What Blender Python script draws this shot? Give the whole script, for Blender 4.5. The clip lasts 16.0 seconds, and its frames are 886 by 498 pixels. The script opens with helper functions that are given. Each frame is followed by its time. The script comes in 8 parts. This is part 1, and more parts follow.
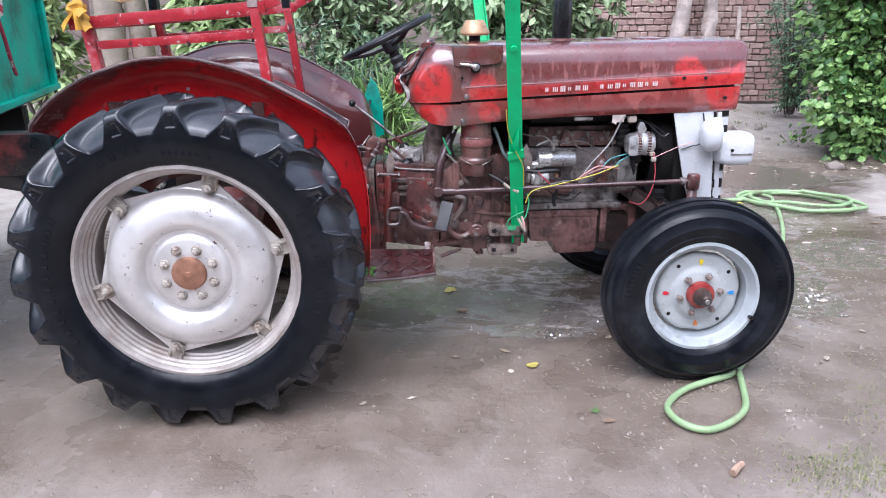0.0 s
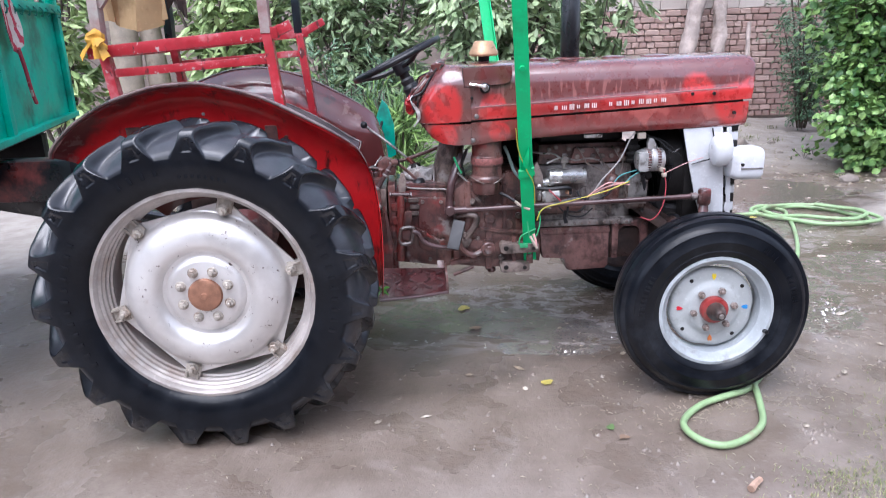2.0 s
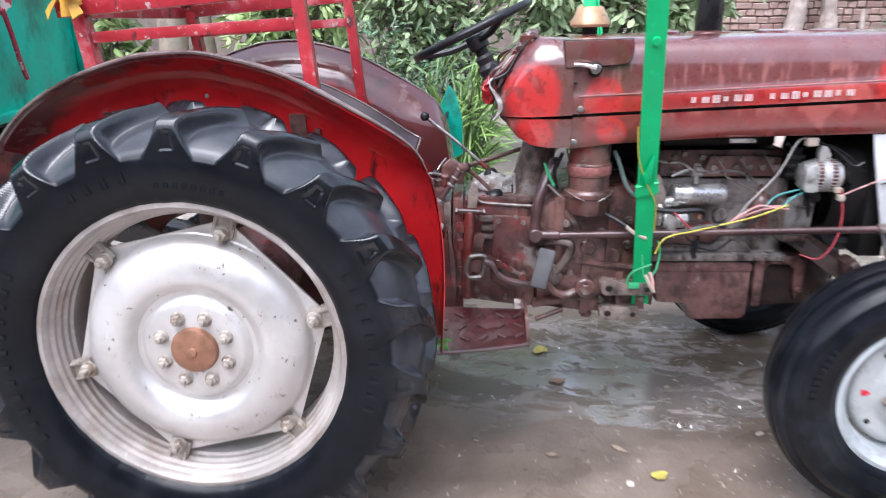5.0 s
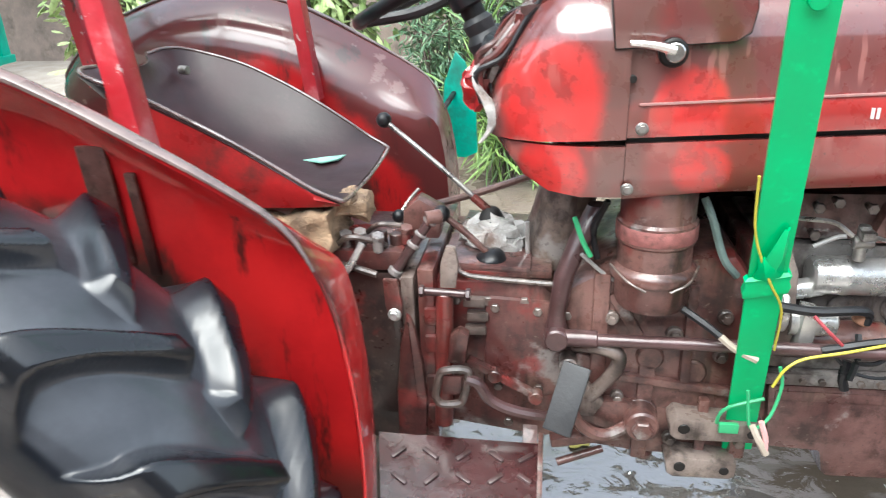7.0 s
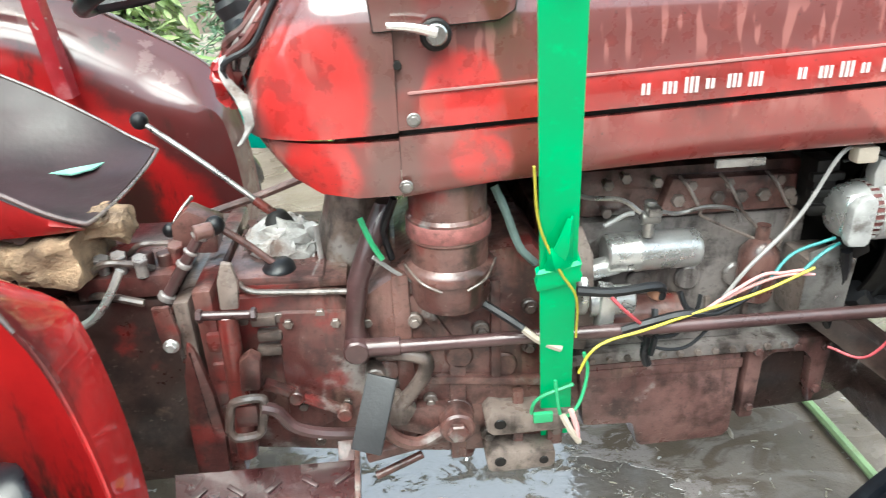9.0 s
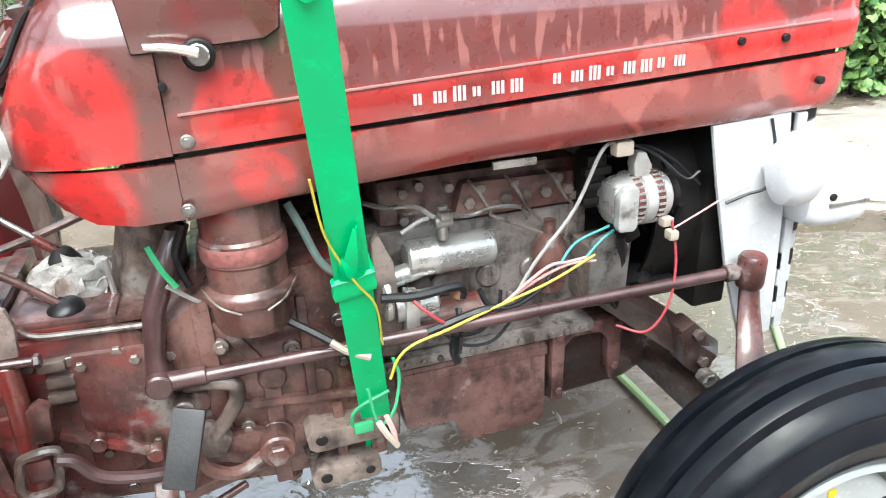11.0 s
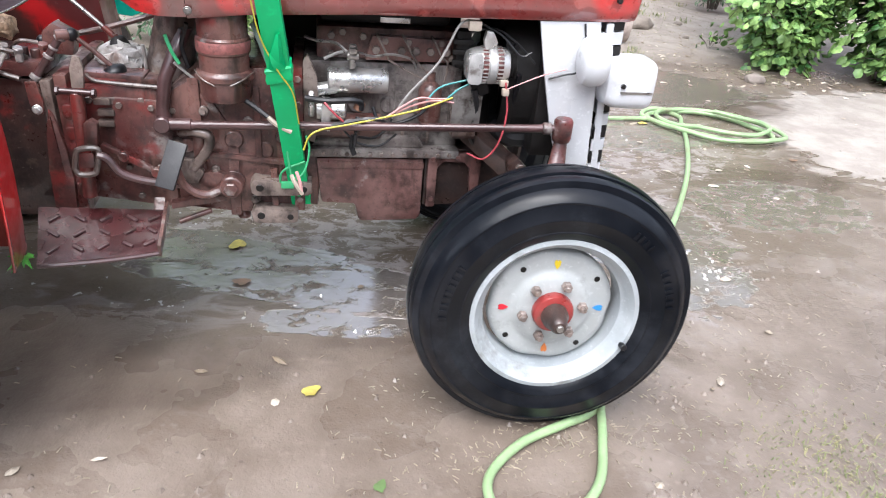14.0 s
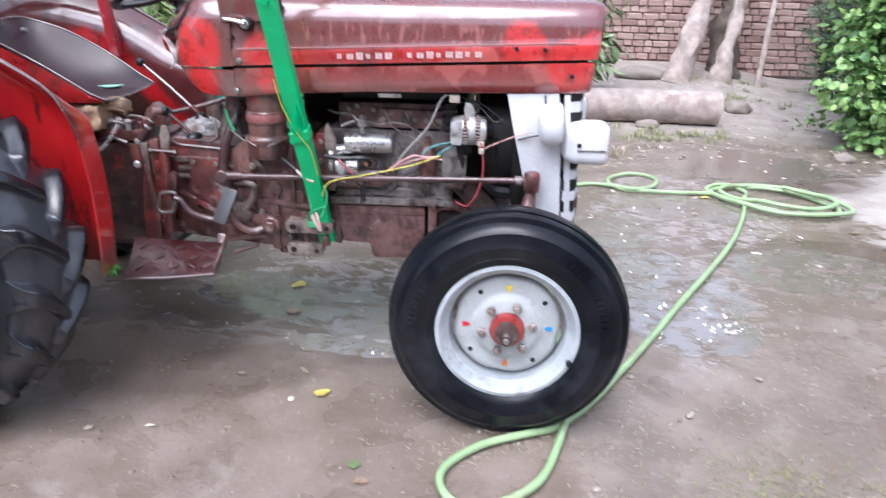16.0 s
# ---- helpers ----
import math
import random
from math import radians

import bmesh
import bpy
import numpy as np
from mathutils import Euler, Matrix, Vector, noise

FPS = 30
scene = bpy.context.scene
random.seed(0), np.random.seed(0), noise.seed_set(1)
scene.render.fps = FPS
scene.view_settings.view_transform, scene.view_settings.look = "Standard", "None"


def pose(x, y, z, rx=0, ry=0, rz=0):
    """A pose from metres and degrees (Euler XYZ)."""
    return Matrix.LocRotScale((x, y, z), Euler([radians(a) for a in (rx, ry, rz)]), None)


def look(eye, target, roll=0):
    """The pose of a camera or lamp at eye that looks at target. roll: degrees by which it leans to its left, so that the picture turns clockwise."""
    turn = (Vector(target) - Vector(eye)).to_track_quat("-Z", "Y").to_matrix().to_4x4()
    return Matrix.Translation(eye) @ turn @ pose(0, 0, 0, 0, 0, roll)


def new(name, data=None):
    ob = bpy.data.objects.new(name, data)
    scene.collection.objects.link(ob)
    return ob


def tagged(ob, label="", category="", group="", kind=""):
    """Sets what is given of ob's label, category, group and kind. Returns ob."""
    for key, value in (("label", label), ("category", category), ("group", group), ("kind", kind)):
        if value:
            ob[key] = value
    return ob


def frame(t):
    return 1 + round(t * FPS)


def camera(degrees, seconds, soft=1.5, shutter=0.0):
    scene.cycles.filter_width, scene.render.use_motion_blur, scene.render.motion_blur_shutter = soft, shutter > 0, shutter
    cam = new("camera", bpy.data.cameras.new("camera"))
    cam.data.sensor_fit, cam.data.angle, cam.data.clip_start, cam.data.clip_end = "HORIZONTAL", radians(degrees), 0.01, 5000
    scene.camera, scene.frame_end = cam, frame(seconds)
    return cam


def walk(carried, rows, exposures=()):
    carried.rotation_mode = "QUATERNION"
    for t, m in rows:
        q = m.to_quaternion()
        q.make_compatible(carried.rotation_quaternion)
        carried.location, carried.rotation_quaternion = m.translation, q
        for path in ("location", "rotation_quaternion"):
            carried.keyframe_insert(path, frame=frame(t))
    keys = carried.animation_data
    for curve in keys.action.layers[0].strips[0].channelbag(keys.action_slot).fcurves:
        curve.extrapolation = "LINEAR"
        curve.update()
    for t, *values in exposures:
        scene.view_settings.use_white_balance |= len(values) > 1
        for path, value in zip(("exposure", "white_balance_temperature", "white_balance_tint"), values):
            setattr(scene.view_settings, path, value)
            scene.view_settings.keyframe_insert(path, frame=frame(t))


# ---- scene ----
cam = camera(64.6, 16.0, soft=1.0, shutter=0.5)
PATH = [
    (0, (0.742, -3.116, 1.437), (0.851, -1.227, 0.789), -0.6),
    (0.5, (0.743, -3.118, 1.434), (0.846, -1.228, 0.786), -0.9),
    (1, (0.742, -3.127, 1.434), (0.831, -1.235, 0.793), -0.8),
    (1.5, (0.744, -3.132, 1.435), (0.83, -1.238, 0.8), -1.2),
    (2, (0.746, -3.136, 1.44), (0.818, -1.228, 0.845), -1.8),
    (2.5, (0.752, -3.14, 1.439), (0.825, -1.206, 0.933), -1.7),
    (3, (0.75, -3.151, 1.438), (0.804, -1.206, 0.974), -1.9),
    (3.5, (0.752, -3.14, 1.431), (0.82, -1.209, 0.916), -1.5),
    (6, (0.657, -1.692, 1.32), (0.486, 0.185, 0.653), -0.8),
    (6.5, (0.755, -1.491, 1.343), (0.601, 0.371, 0.628), -1.8),
    (7, (0.867, -1.362, 1.356), (0.577, 0.459, 0.583), -2.0),
    (7.5, (0.917, -1.301, 1.356), (0.684, 0.506, 0.532), -3.5),
    (8, (0.937, -1.258, 1.353), (0.855, 0.559, 0.519), -2.8),
    (8.5, (0.947, -1.241, 1.356), (0.961, 0.57, 0.507), -2.5),
    (9, (0.973, -1.226, 1.356), (1.098, 0.575, 0.495), -2.5),
    (9.5, (0.991, -1.222, 1.352), (1.234, 0.569, 0.497), -2.1),
    (10, (1.025, -1.236, 1.355), (1.464, 0.527, 0.519), -1.9),
    (12.5, (1.181, -1.473, 1.339), (1.74, 0.261, 0.513), -2.6),
    (13, (1.283, -1.673, 1.349), (1.609, 0.079, 0.442), 0.3),
    (13.5, (1.29, -1.92, 1.351), (1.566, -0.164, 0.434), 2.2),
    (14, (1.301, -2.083, 1.368), (1.642, -0.367, 0.399), 5.1),
    (14.5, (1.419, -2.191, 1.38), (1.64, -0.351, 0.627), 1.5),
    (15, (1.619, -2.338, 1.388), (1.549, -0.473, 0.669), 0.3),
    (15.5, (1.677, -2.491, 1.425), (1.53, -0.626, 0.718), 0.3),
    (16, (1.754, -2.555, 1.411), (1.687, -0.706, 0.653), 1.3),
]
walk(cam, [(t, look(eye, target, roll)) for t, eye, target, roll in PATH], [(0, 1.60, 5750, 16), (3.7, 1.60, 5750, 16), (6, 2.06, 6150, 10), (8.5, 2.31, 6300, -3), (10, 2.38, 6300, -2), (12.5, 2.17, 6350, 9), (14.5, 1.86, 6100, 12), (16, 1.81, 5800, 15)])

# ---- world, sun, exposure ----
world = bpy.data.worlds.new("overcast_sky")
world.use_nodes = True
scene.world = world
wn, wl = world.node_tree.nodes, world.node_tree.links
sky = wn.new("ShaderNodeTexSky")
sky.sky_type, sky.sun_disc = "NISHITA", False
sky.sun_elevation, sky.sun_rotation = radians(72), radians(200)
sky.dust_density, sky.air_density = 3.0, 1.0
pale = wn.new("ShaderNodeHueSaturation")
pale.inputs["Saturation"].default_value = 0.45
wl.new(sky.outputs["Color"], pale.inputs["Color"])
wl.new(pale.outputs["Color"], wn["Background"].inputs["Color"])
wn["Background"].inputs["Strength"].default_value = 0.115
sun = new("sun", bpy.data.lights.new("sun", "SUN"))
sun.data.energy, sun.data.angle, sun.data.color = 1.1, radians(50), (1.0, 0.99, 0.97)
sun.matrix_world = look((-4, -9, 14), (0, 0, 0))

# ---- materials ----


class Mat:
    """A node material on a Principled shader, with short calls for the usual nodes."""

    def __init__(self, name, rough=0.6, metal=0.0, coat=0.0):
        self.m = bpy.data.materials.new(name)
        self.m.use_nodes = True
        self.t = self.m.node_tree
        self.b = self.t.nodes["Principled BSDF"]
        self.b.inputs["Roughness"].default_value = rough
        self.b.inputs["Metallic"].default_value = metal
        self.b.inputs["Coat Weight"].default_value = coat
        self.b.inputs["Coat Roughness"].default_value = 0.10
        self.b.inputs["Coat IOR"].default_value = 1.6
        self.co = self.t.nodes.new("ShaderNodeTexCoord").outputs["Object"]

    def put(self, socket, value):
        if isinstance(value, bpy.types.NodeSocket):
            self.t.links.new(value, socket)
        elif isinstance(value, tuple) and len(value) == 3 and socket.type == "RGBA":
            socket.default_value = (*value, 1)
        else:
            socket.default_value = value

    def scaled(self, s, off=(0, 0, 0)):
        n = self.t.nodes.new("ShaderNodeMapping")
        n.inputs["Scale"].default_value = s
        n.inputs["Location"].default_value = off
        self.put(n.inputs["Vector"], self.co)
        return n.outputs["Vector"]

    def noise(self, scale, detail=4.0, rough=0.55, vec=None, distort=0.0):
        n = self.t.nodes.new("ShaderNodeTexNoise")
        n.inputs["Scale"].default_value = scale
        n.inputs["Detail"].default_value = detail
        n.inputs["Roughness"].default_value = rough
        n.inputs["Distortion"].default_value = distort
        self.put(n.inputs["Vector"], vec if vec is not None else self.co)
        return n.outputs["Fac"]

    def xyz(self):
        n = self.t.nodes.new("ShaderNodeSeparateXYZ")
        self.put(n.inputs[0], self.co)
        return n.outputs["X"], n.outputs["Y"], n.outputs["Z"]

    def step(self, value, a, b, lo=0.0, hi=1.0):
        n = self.t.nodes.new("ShaderNodeMapRange")
        n.interpolation_type = "SMOOTHSTEP"
        for k, v in zip(("Value", "From Min", "From Max", "To Min", "To Max"), (value, a, b, lo, hi)):
            self.put(n.inputs[k], v)
        return n.outputs["Result"]

    def math(self, op, a, b=0.0):
        n = self.t.nodes.new("ShaderNodeMath")
        n.operation = op
        self.put(n.inputs[0], a), self.put(n.inputs[1], b)
        return n.outputs[0]

    def mix(self, f, a, b):
        n = self.t.nodes.new("ShaderNodeMix")
        n.data_type = "RGBA"
        self.put(n.inputs[0], f), self.put(n.inputs[6], a), self.put(n.inputs[7], b)
        return n.outputs[2]

    def random(self):
        return self.t.nodes.new("ShaderNodeObjectInfo").outputs["Random"]

    def island(self):
        return self.t.nodes.new("ShaderNodeNewGeometry").outputs["Random Per Island"]

    def color(self, c):
        self.put(self.b.inputs["Base Color"], c)
        return self

    def rough(self, r):
        self.put(self.b.inputs["Roughness"], r)
        return self

    def bump(self, height, strength=0.3, dist=0.01):
        n = self.t.nodes.new("ShaderNodeBump")
        n.inputs["Strength"].default_value, n.inputs["Distance"].default_value = strength, dist
        self.put(n.inputs["Height"], height)
        self.t.links.new(n.outputs["Normal"], self.b.inputs["Normal"])
        return self


def plain(name, col, rough=0.5, metal=0.0, vary=0.35, scale=14.0, dirt=None, amount=0.5, bump=0.15, coat=0.0):
    """A worn surface: colour with two scales of variation, patches of dirt and a fine relief."""
    m = Mat(name, rough, metal, coat)
    big, fine = m.noise(scale, 5), m.noise(scale * 9, 3)
    dark = tuple(c * (1 - vary) for c in col)
    c = m.mix(m.step(big, 0.35, 0.68), dark, col)
    c = m.mix(m.step(fine, 0.55, 0.8, 0, 0.5), c, tuple(min(1, c * 1.35) for c in col))
    if dirt:
        c = m.mix(m.step(m.noise(scale * 0.7, 6, 0.65), 0.62 - amount * 0.3, 0.72, 0, 0.9), c, dirt)
    m.color(c).rough(m.step(big, 0.3, 0.7, rough * 0.7, min(1, rough * 1.3)))
    if bump:
        m.bump(fine, bump, 0.004)
    return m.m



def hood_paint():
    """Worn red enamel under old oil: a dark upper half with pale runs, a bright band below the crease and bright patches."""
    m = Mat("worn_red_bonnet_enamel", 0.3, 0.0, 1.0)
    x, y, z = m.xyz()
    n1, n2 = m.noise(7, 6, 0.6), m.noise(26, 5, 0.6)
    wob = m.math("MULTIPLY", m.math("SUBTRACT", n1, 0.5), 0.08)
    zz = m.math("ADD", z, wob)
    slope = m.math("SUBTRACT", zz, m.math("MULTIPLY", m.math("SUBTRACT", x, 1.2), 0.042))
    upper = m.step(slope, 1.142, 1.158)
    lower = m.step(slope, 1.094, 1.084)
    c = m.mix(m.step(n1, 0.4, 0.62), (0.30, 0.019, 0.017), (0.42, 0.028, 0.025))
    c = m.mix(m.math("MULTIPLY", upper, m.step(n2, 0.15, 0.5, 0.80, 1.0)), c, (0.140, 0.037, 0.034))
    c = m.mix(m.math("MULTIPLY", lower, m.step(n1, 0.36, 0.58, 0.55, 0.95)), c, (0.185, 0.042, 0.036))
    # pale runs where rain washed the upper half
    runs = m.noise(1.0, 2, 0.4, m.scaled((58, 58, 9)))
    fall = m.math("MULTIPLY", m.step(z, 1.155, 1.185), m.step(z, 1.250, 1.212))
    c = m.mix(m.math("MULTIPLY", m.step(runs, 0.57, 0.62, 0, 0.5), fall), c, (0.40, 0.16, 0.14))
    low_runs = m.noise(1.0, 3, 0.5, m.scaled((22, 22, 5), (2, 0, 1)))
    low_fall = m.math("MULTIPLY", m.step(slope, 1.052, 1.078), m.step(slope, 1.096, 1.088))
    c = m.mix(m.math("MULTIPLY", m.step(low_runs, 0.52, 0.58, 0, 0.6), low_fall), c, (0.36, 0.125, 0.108))
    # oil that crept down over the lower panel and the band
    creep = m.noise(1.0, 5, 0.6, m.scaled((5, 5, 2.2), (7, 3, 1)))
    c = m.mix(m.math("MULTIPLY", m.step(creep, 0.48, 0.62, 0, 0.75), m.step(slope, 1.175, 1.12)), c, (0.105, 0.030, 0.026))
    seamy = m.math("MULTIPLY", m.step(x, 0.925, 0.955), m.step(x, 1.035, 1.00))
    c = m.mix(m.math("MULTIPLY", seamy, m.step(n1, 0.35, 0.55, 0.4, 0.9)), c, (0.135, 0.062, 0.052))
    c = m.mix(m.math("MULTIPLY", m.step(x, 0.815, 0.775), m.step(n1, 0.3, 0.55, 0.5, 0.95)), c, (0.075, 0.030, 0.026))
    # smudges wiped clean
    wiped = m.math("MULTIPLY", m.step(m.noise(9, 2, 0.4), 0.60, 0.63, 0, 0.55), m.step(z, 1.22, 1.16))
    c = m.mix(wiped, c, (0.46, 0.12, 0.10))
    # bright fresh patches: the nose, a round one, the rear of the side
    def disc(cx, cz, r):
        d = m.math("ADD", m.math("POWER", m.math("SUBTRACT", x, cx), 2.0), m.math("POWER", m.math("SUBTRACT", zz, cz), 2.0))
        d = m.math("MULTIPLY", d, m.math("ADD", 0.35, m.math("MULTIPLY", m.math("ADD", n1, n2), 0.75)))
        return m.step(d, r * r * 1.45, r * r * 0.65)
    fresh = (0.55, 0.028, 0.026)
    for cx, cz, r in ((1.915, 1.18, 0.068), (2.07, 1.115, 0.085), (2.14, 1.16, 0.06), (0.870, 1.150, 0.082), (0.875, 1.03, 0.055), (1.075, 1.135, 0.055), (1.10, 1.04, 0.045)):
        c = m.mix(m.math("MULTIPLY", disc(cx, cz, r), m.step(n2, 0.38, 0.56, 0.35, 0.92)), c, fresh)
    c = m.mix(m.step(m.noise(120, 2), 0.70, 0.76, 0, 0.6), c, (0.035, 0.02, 0.018))
    m.color(c).rough(m.step(n2, 0.3, 0.7, 0.20, 0.42))
    m.put(m.b.inputs["Coat Roughness"], 0.09)
    m.put(m.b.inputs["Coat IOR"], 1.85)
    m.put(m.b.inputs["Coat Weight"], m.step(n1, 0.35, 0.65, 1.0, 0.55))
    m.bump(n2, 0.06, 0.004)
    return m.m


def fender_paint(name, dark, deep=1.0, gloss=1.6, soft=0.05):
    m = Mat(name, 0.4, 0.0, 1.0)
    x, y, z = m.xyz()
    n1, n2, n3 = m.noise(5, 6, 0.62), m.noise(30, 4), m.noise(11, 5, 0.6)
    r = m.math("SQRT", m.math("ADD", m.math("POWER", x, 2.0), m.math("POWER", m.math("SUBTRACT", z, 0.58), 2.0)))
    edge = m.math("ADD", r, m.math("MULTIPLY", m.math("SUBTRACT", n1, 0.5), 0.20))
    c = m.mix(m.step(n1, 0.35, 0.65), tuple(v * deep for v in (0.50, 0.013, 0.017)), tuple(v * deep for v in (0.66, 0.021, 0.023)))
    # dark upper band: oil, and the overhang's shade put into the paint
    c = m.mix(m.step(edge, dark, dark + 0.06, 0, 0.92), c, (0.058, 0.017, 0.017))
    c = m.mix(m.step(m.noise(2.6, 5, 0.7, m.scaled((4, 4, 1))), 0.57, 0.68, 0, 0.9), c, (0.040, 0.015, 0.013))
    c = m.mix(m.math("MULTIPLY", m.step(edge, dark - 0.02, dark + 0.02), m.step(n3, 0.60, 0.66, 0, 0.55)), c, (0.20, 0.115, 0.105))
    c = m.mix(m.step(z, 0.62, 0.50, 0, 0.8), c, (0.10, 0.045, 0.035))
    # plate behind the wheel painted nearly black for the deep shade there
    c = m.mix(m.step(edge, 0.47, 0.41, 0, 0.92), c, (0.030, 0.022, 0.018))
    m.put(m.b.inputs["Coat Roughness"], soft)
    m.put(m.b.inputs["Coat IOR"], gloss)
    m.put(m.b.inputs["Specular IOR Level"], 0.15)
    m.color(c).rough(m.step(n2, 0.3, 0.7, 0.30, 0.50)).bump(m.math("ADD", n2, m.math("MULTIPLY", n3, 1.5)), 0.10, 0.005)
    return m.m


def oily_metal(name, base, tint, red=0.0, grey=0.3, mud=0.5):
    """Cast iron under wet oil: a dark film in soft patches, dried mud, rubbed bare metal and the rest of the red paint."""
    m = Mat(name, 0.4, 0.0, 0.7)
    n1, n2, n3, n4 = m.noise(4, 5, 0.58), m.noise(13, 6, 0.62), m.noise(85, 4, 0.6), m.noise(6, 5, 0.6, None, 0.5)
    c = m.mix(m.step(n1, 0.36, 0.64), base, tint)
    c = m.mix(m.step(n2, 0.46, 0.68, 0, 0.85), c, tuple(v * 0.22 for v in base))
    c = m.mix(m.step(n4, 0.64 - mud * 0.16, 0.78 - mud * 0.10, 0, 0.65), c, (0.20, 0.135, 0.100))
    runs = m.noise(1.0, 4, 0.6, m.scaled((26, 26, 4.5), (3, 1, 2)))
    c = m.mix(m.step(runs, 0.52, 0.68, 0, 0.7), c, (0.022, 0.013, 0.010))
    if grey:
        g = m.step(m.noise(6.5, 6, 0.6, m.scaled((1, 1, 1), (5, 2, 7))), 0.66 - grey * 0.16, 0.73 - grey * 0.13, 0, 0.7)
        c = m.mix(g, c, (0.30, 0.280, 0.265))
    if red:
        r = m.step(m.noise(5.5, 5, 0.55, m.scaled((1, 1, 1), (1, 9, 4))), 0.66 - red * 0.22, 0.74 - red * 0.20, 0, 0.85)
        c = m.mix(r, c, (0.17, 0.020, 0.018))
    c = m.mix(m.step(n3, 0.62, 0.74, 0, 0.28), c, (0.26, 0.205, 0.175))
    c = m.mix(m.step(n3, 0.42, 0.32, 0, 0.4), c, (0.018, 0.012, 0.010))
    m.color(c).rough(m.step(n2, 0.35, 0.65, 0.26, 0.55))
    m.put(m.b.inputs["Coat Weight"], m.step(n4, 0.66, 0.42, 0.15, 0.85))
    m.put(m.b.inputs["Coat Roughness"], 0.09)
    m.put(m.b.inputs["Coat IOR"], 1.45)
    m.bump(m.math("ADD", m.math("MULTIPLY", n2, 1.6), m.math("MULTIPLY", n3, 0.22)), 0.5, 0.006)
    return m.m


def ground_mat():
    """Trodden wet earth: damp round the tractor, wash water and painted sky sheen in the hollows, pale and dry further
    off.
    """
    m = Mat("wet_trodden_earth", 0.6)
    x, y, z = m.xyz()
    n1, n2, n3, n4 = m.noise(0.9, 6, 0.6), m.noise(4.5, 6, 0.62), m.noise(28, 5, 0.6), m.noise(140, 3)
    swirl = m.noise(3.2, 5, 0.6, m.scaled((1.0, 2.2, 1)), 1.2)

    def blob(cx, cy, rx, ry, soft=0.35, rag=1.6, turn=0.0):
        dx, dy = m.math("SUBTRACT", x, cx), m.math("SUBTRACT", y, cy)
        ca, sa = math.cos(radians(turn)), math.sin(radians(turn))
        u = m.math("ADD", m.math("MULTIPLY", dx, ca / rx), m.math("MULTIPLY", dy, sa / rx))
        v = m.math("ADD", m.math("MULTIPLY", dx, -sa / ry), m.math("MULTIPLY", dy, ca / ry))
        d = m.math("ADD", m.math("MULTIPLY", u, u), m.math("MULTIPLY", v, v))
        return m.step(m.math("ADD", d, m.math("MULTIPLY", m.math("SUBTRACT", swirl, 0.5), rag)), 1.0 + soft * 0.5, 1.0 - soft * 0.5)

    def any_of(*blobs):
        out = blobs[0]
        for q in blobs[1:]:
            out = m.math("MAXIMUM", out, q)
        return out

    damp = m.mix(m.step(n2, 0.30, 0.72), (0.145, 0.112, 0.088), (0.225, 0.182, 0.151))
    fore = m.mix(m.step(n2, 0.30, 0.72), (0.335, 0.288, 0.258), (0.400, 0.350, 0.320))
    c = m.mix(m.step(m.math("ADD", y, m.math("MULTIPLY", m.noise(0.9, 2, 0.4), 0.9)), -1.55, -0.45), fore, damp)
    c = m.mix(m.step(n3, 0.55, 0.72, 0, 0.4), c, (0.29, 0.245, 0.21))
    c = m.mix(m.step(n1, 0.50, 0.66, 0, 0.30), c, (0.120, 0.092, 0.072))
    c = m.mix(m.step(m.noise(2.4, 6, 0.66, None, 0.7), 0.56, 0.68, 0, 0.35), c, (0.34, 0.295, 0.265))
    dry = m.mix(m.step(n2, 0.35, 0.65), (0.285, 0.250, 0.218), (0.375, 0.338, 0.302))
    pale = any_of(blob(5.9, 1.7, 1.85, 1.15, 0.15), blob(-3.4, 2.2, 2.4, 1.1), m.math("MULTIPLY", m.step(y, 3.3, 4.3), 0.8))
    c = m.mix(pale, c, dry)
    c = m.mix(m.step(n4, 0.68, 0.75, 0, 0.35), c, (0.40, 0.35, 0.29))
    c = m.mix(m.step(m.noise(45, 2), 0.70, 0.74, 0, 0.6), c, (0.07, 0.055, 0.045))
    # darker earth under and along the tractor, and two wet patches beyond
    dark_earth = any_of(blob(0.55, -0.24, 0.80, 0.34, 0.7), blob(1.55, -0.10, 0.75, 0.22, 0.7), blob(1.75, 0.50, 0.6, 0.35, 0.7), blob(4.0, 2.45, 0.65, 0.38, 0.5), blob(3.6, 1.05, 0.55, 0.18, 0.6))
    c = m.mix(m.math("MULTIPLY", dark_earth, 0.72), c, m.mix(m.step(n2, 0.35, 0.65), (0.075, 0.056, 0.043), (0.115, 0.088, 0.070)))
    # shallow pools with ragged shores: clear wash water, then pale films, swirls and flecks
    rag = m.noise(9, 7, 0.74, m.scaled((1, 1.35, 1)), 0.6)
    bright = m.math("MULTIPLY", m.step(rag, 0.40, 0.46), any_of(blob(1.16, 0.17, 0.58, 0.19, 0.06, 1.7, -20), blob(0.78, 0.34, 0.26, 0.18, 0.06, 1.6), blob(1.56, -0.03, 0.22, 0.09, 0.06, 1.6, -25), blob(1.34, -0.16, 0.30, 0.07, 0.06, 3.0, -10)))
    clear = m.math("MULTIPLY", m.step(rag, 0.455, 0.475), any_of(blob(3.75, 2.75, 0.85, 0.42, 0.06), blob(2.70, 0.40, 0.36, 0.55, 0.06), blob(3.55, 0.75, 0.45, 0.30, 0.06), blob(2.6, 1.3, 0.25, 0.3, 0.06), blob(3.2, 1.8, 0.5, 0.35, 0.06)))
    back = m.math("MULTIPLY", m.step(rag, 0.34, 0.37), blob(3.85, 2.86, 0.66, 0.42, 0.06, 1.2))
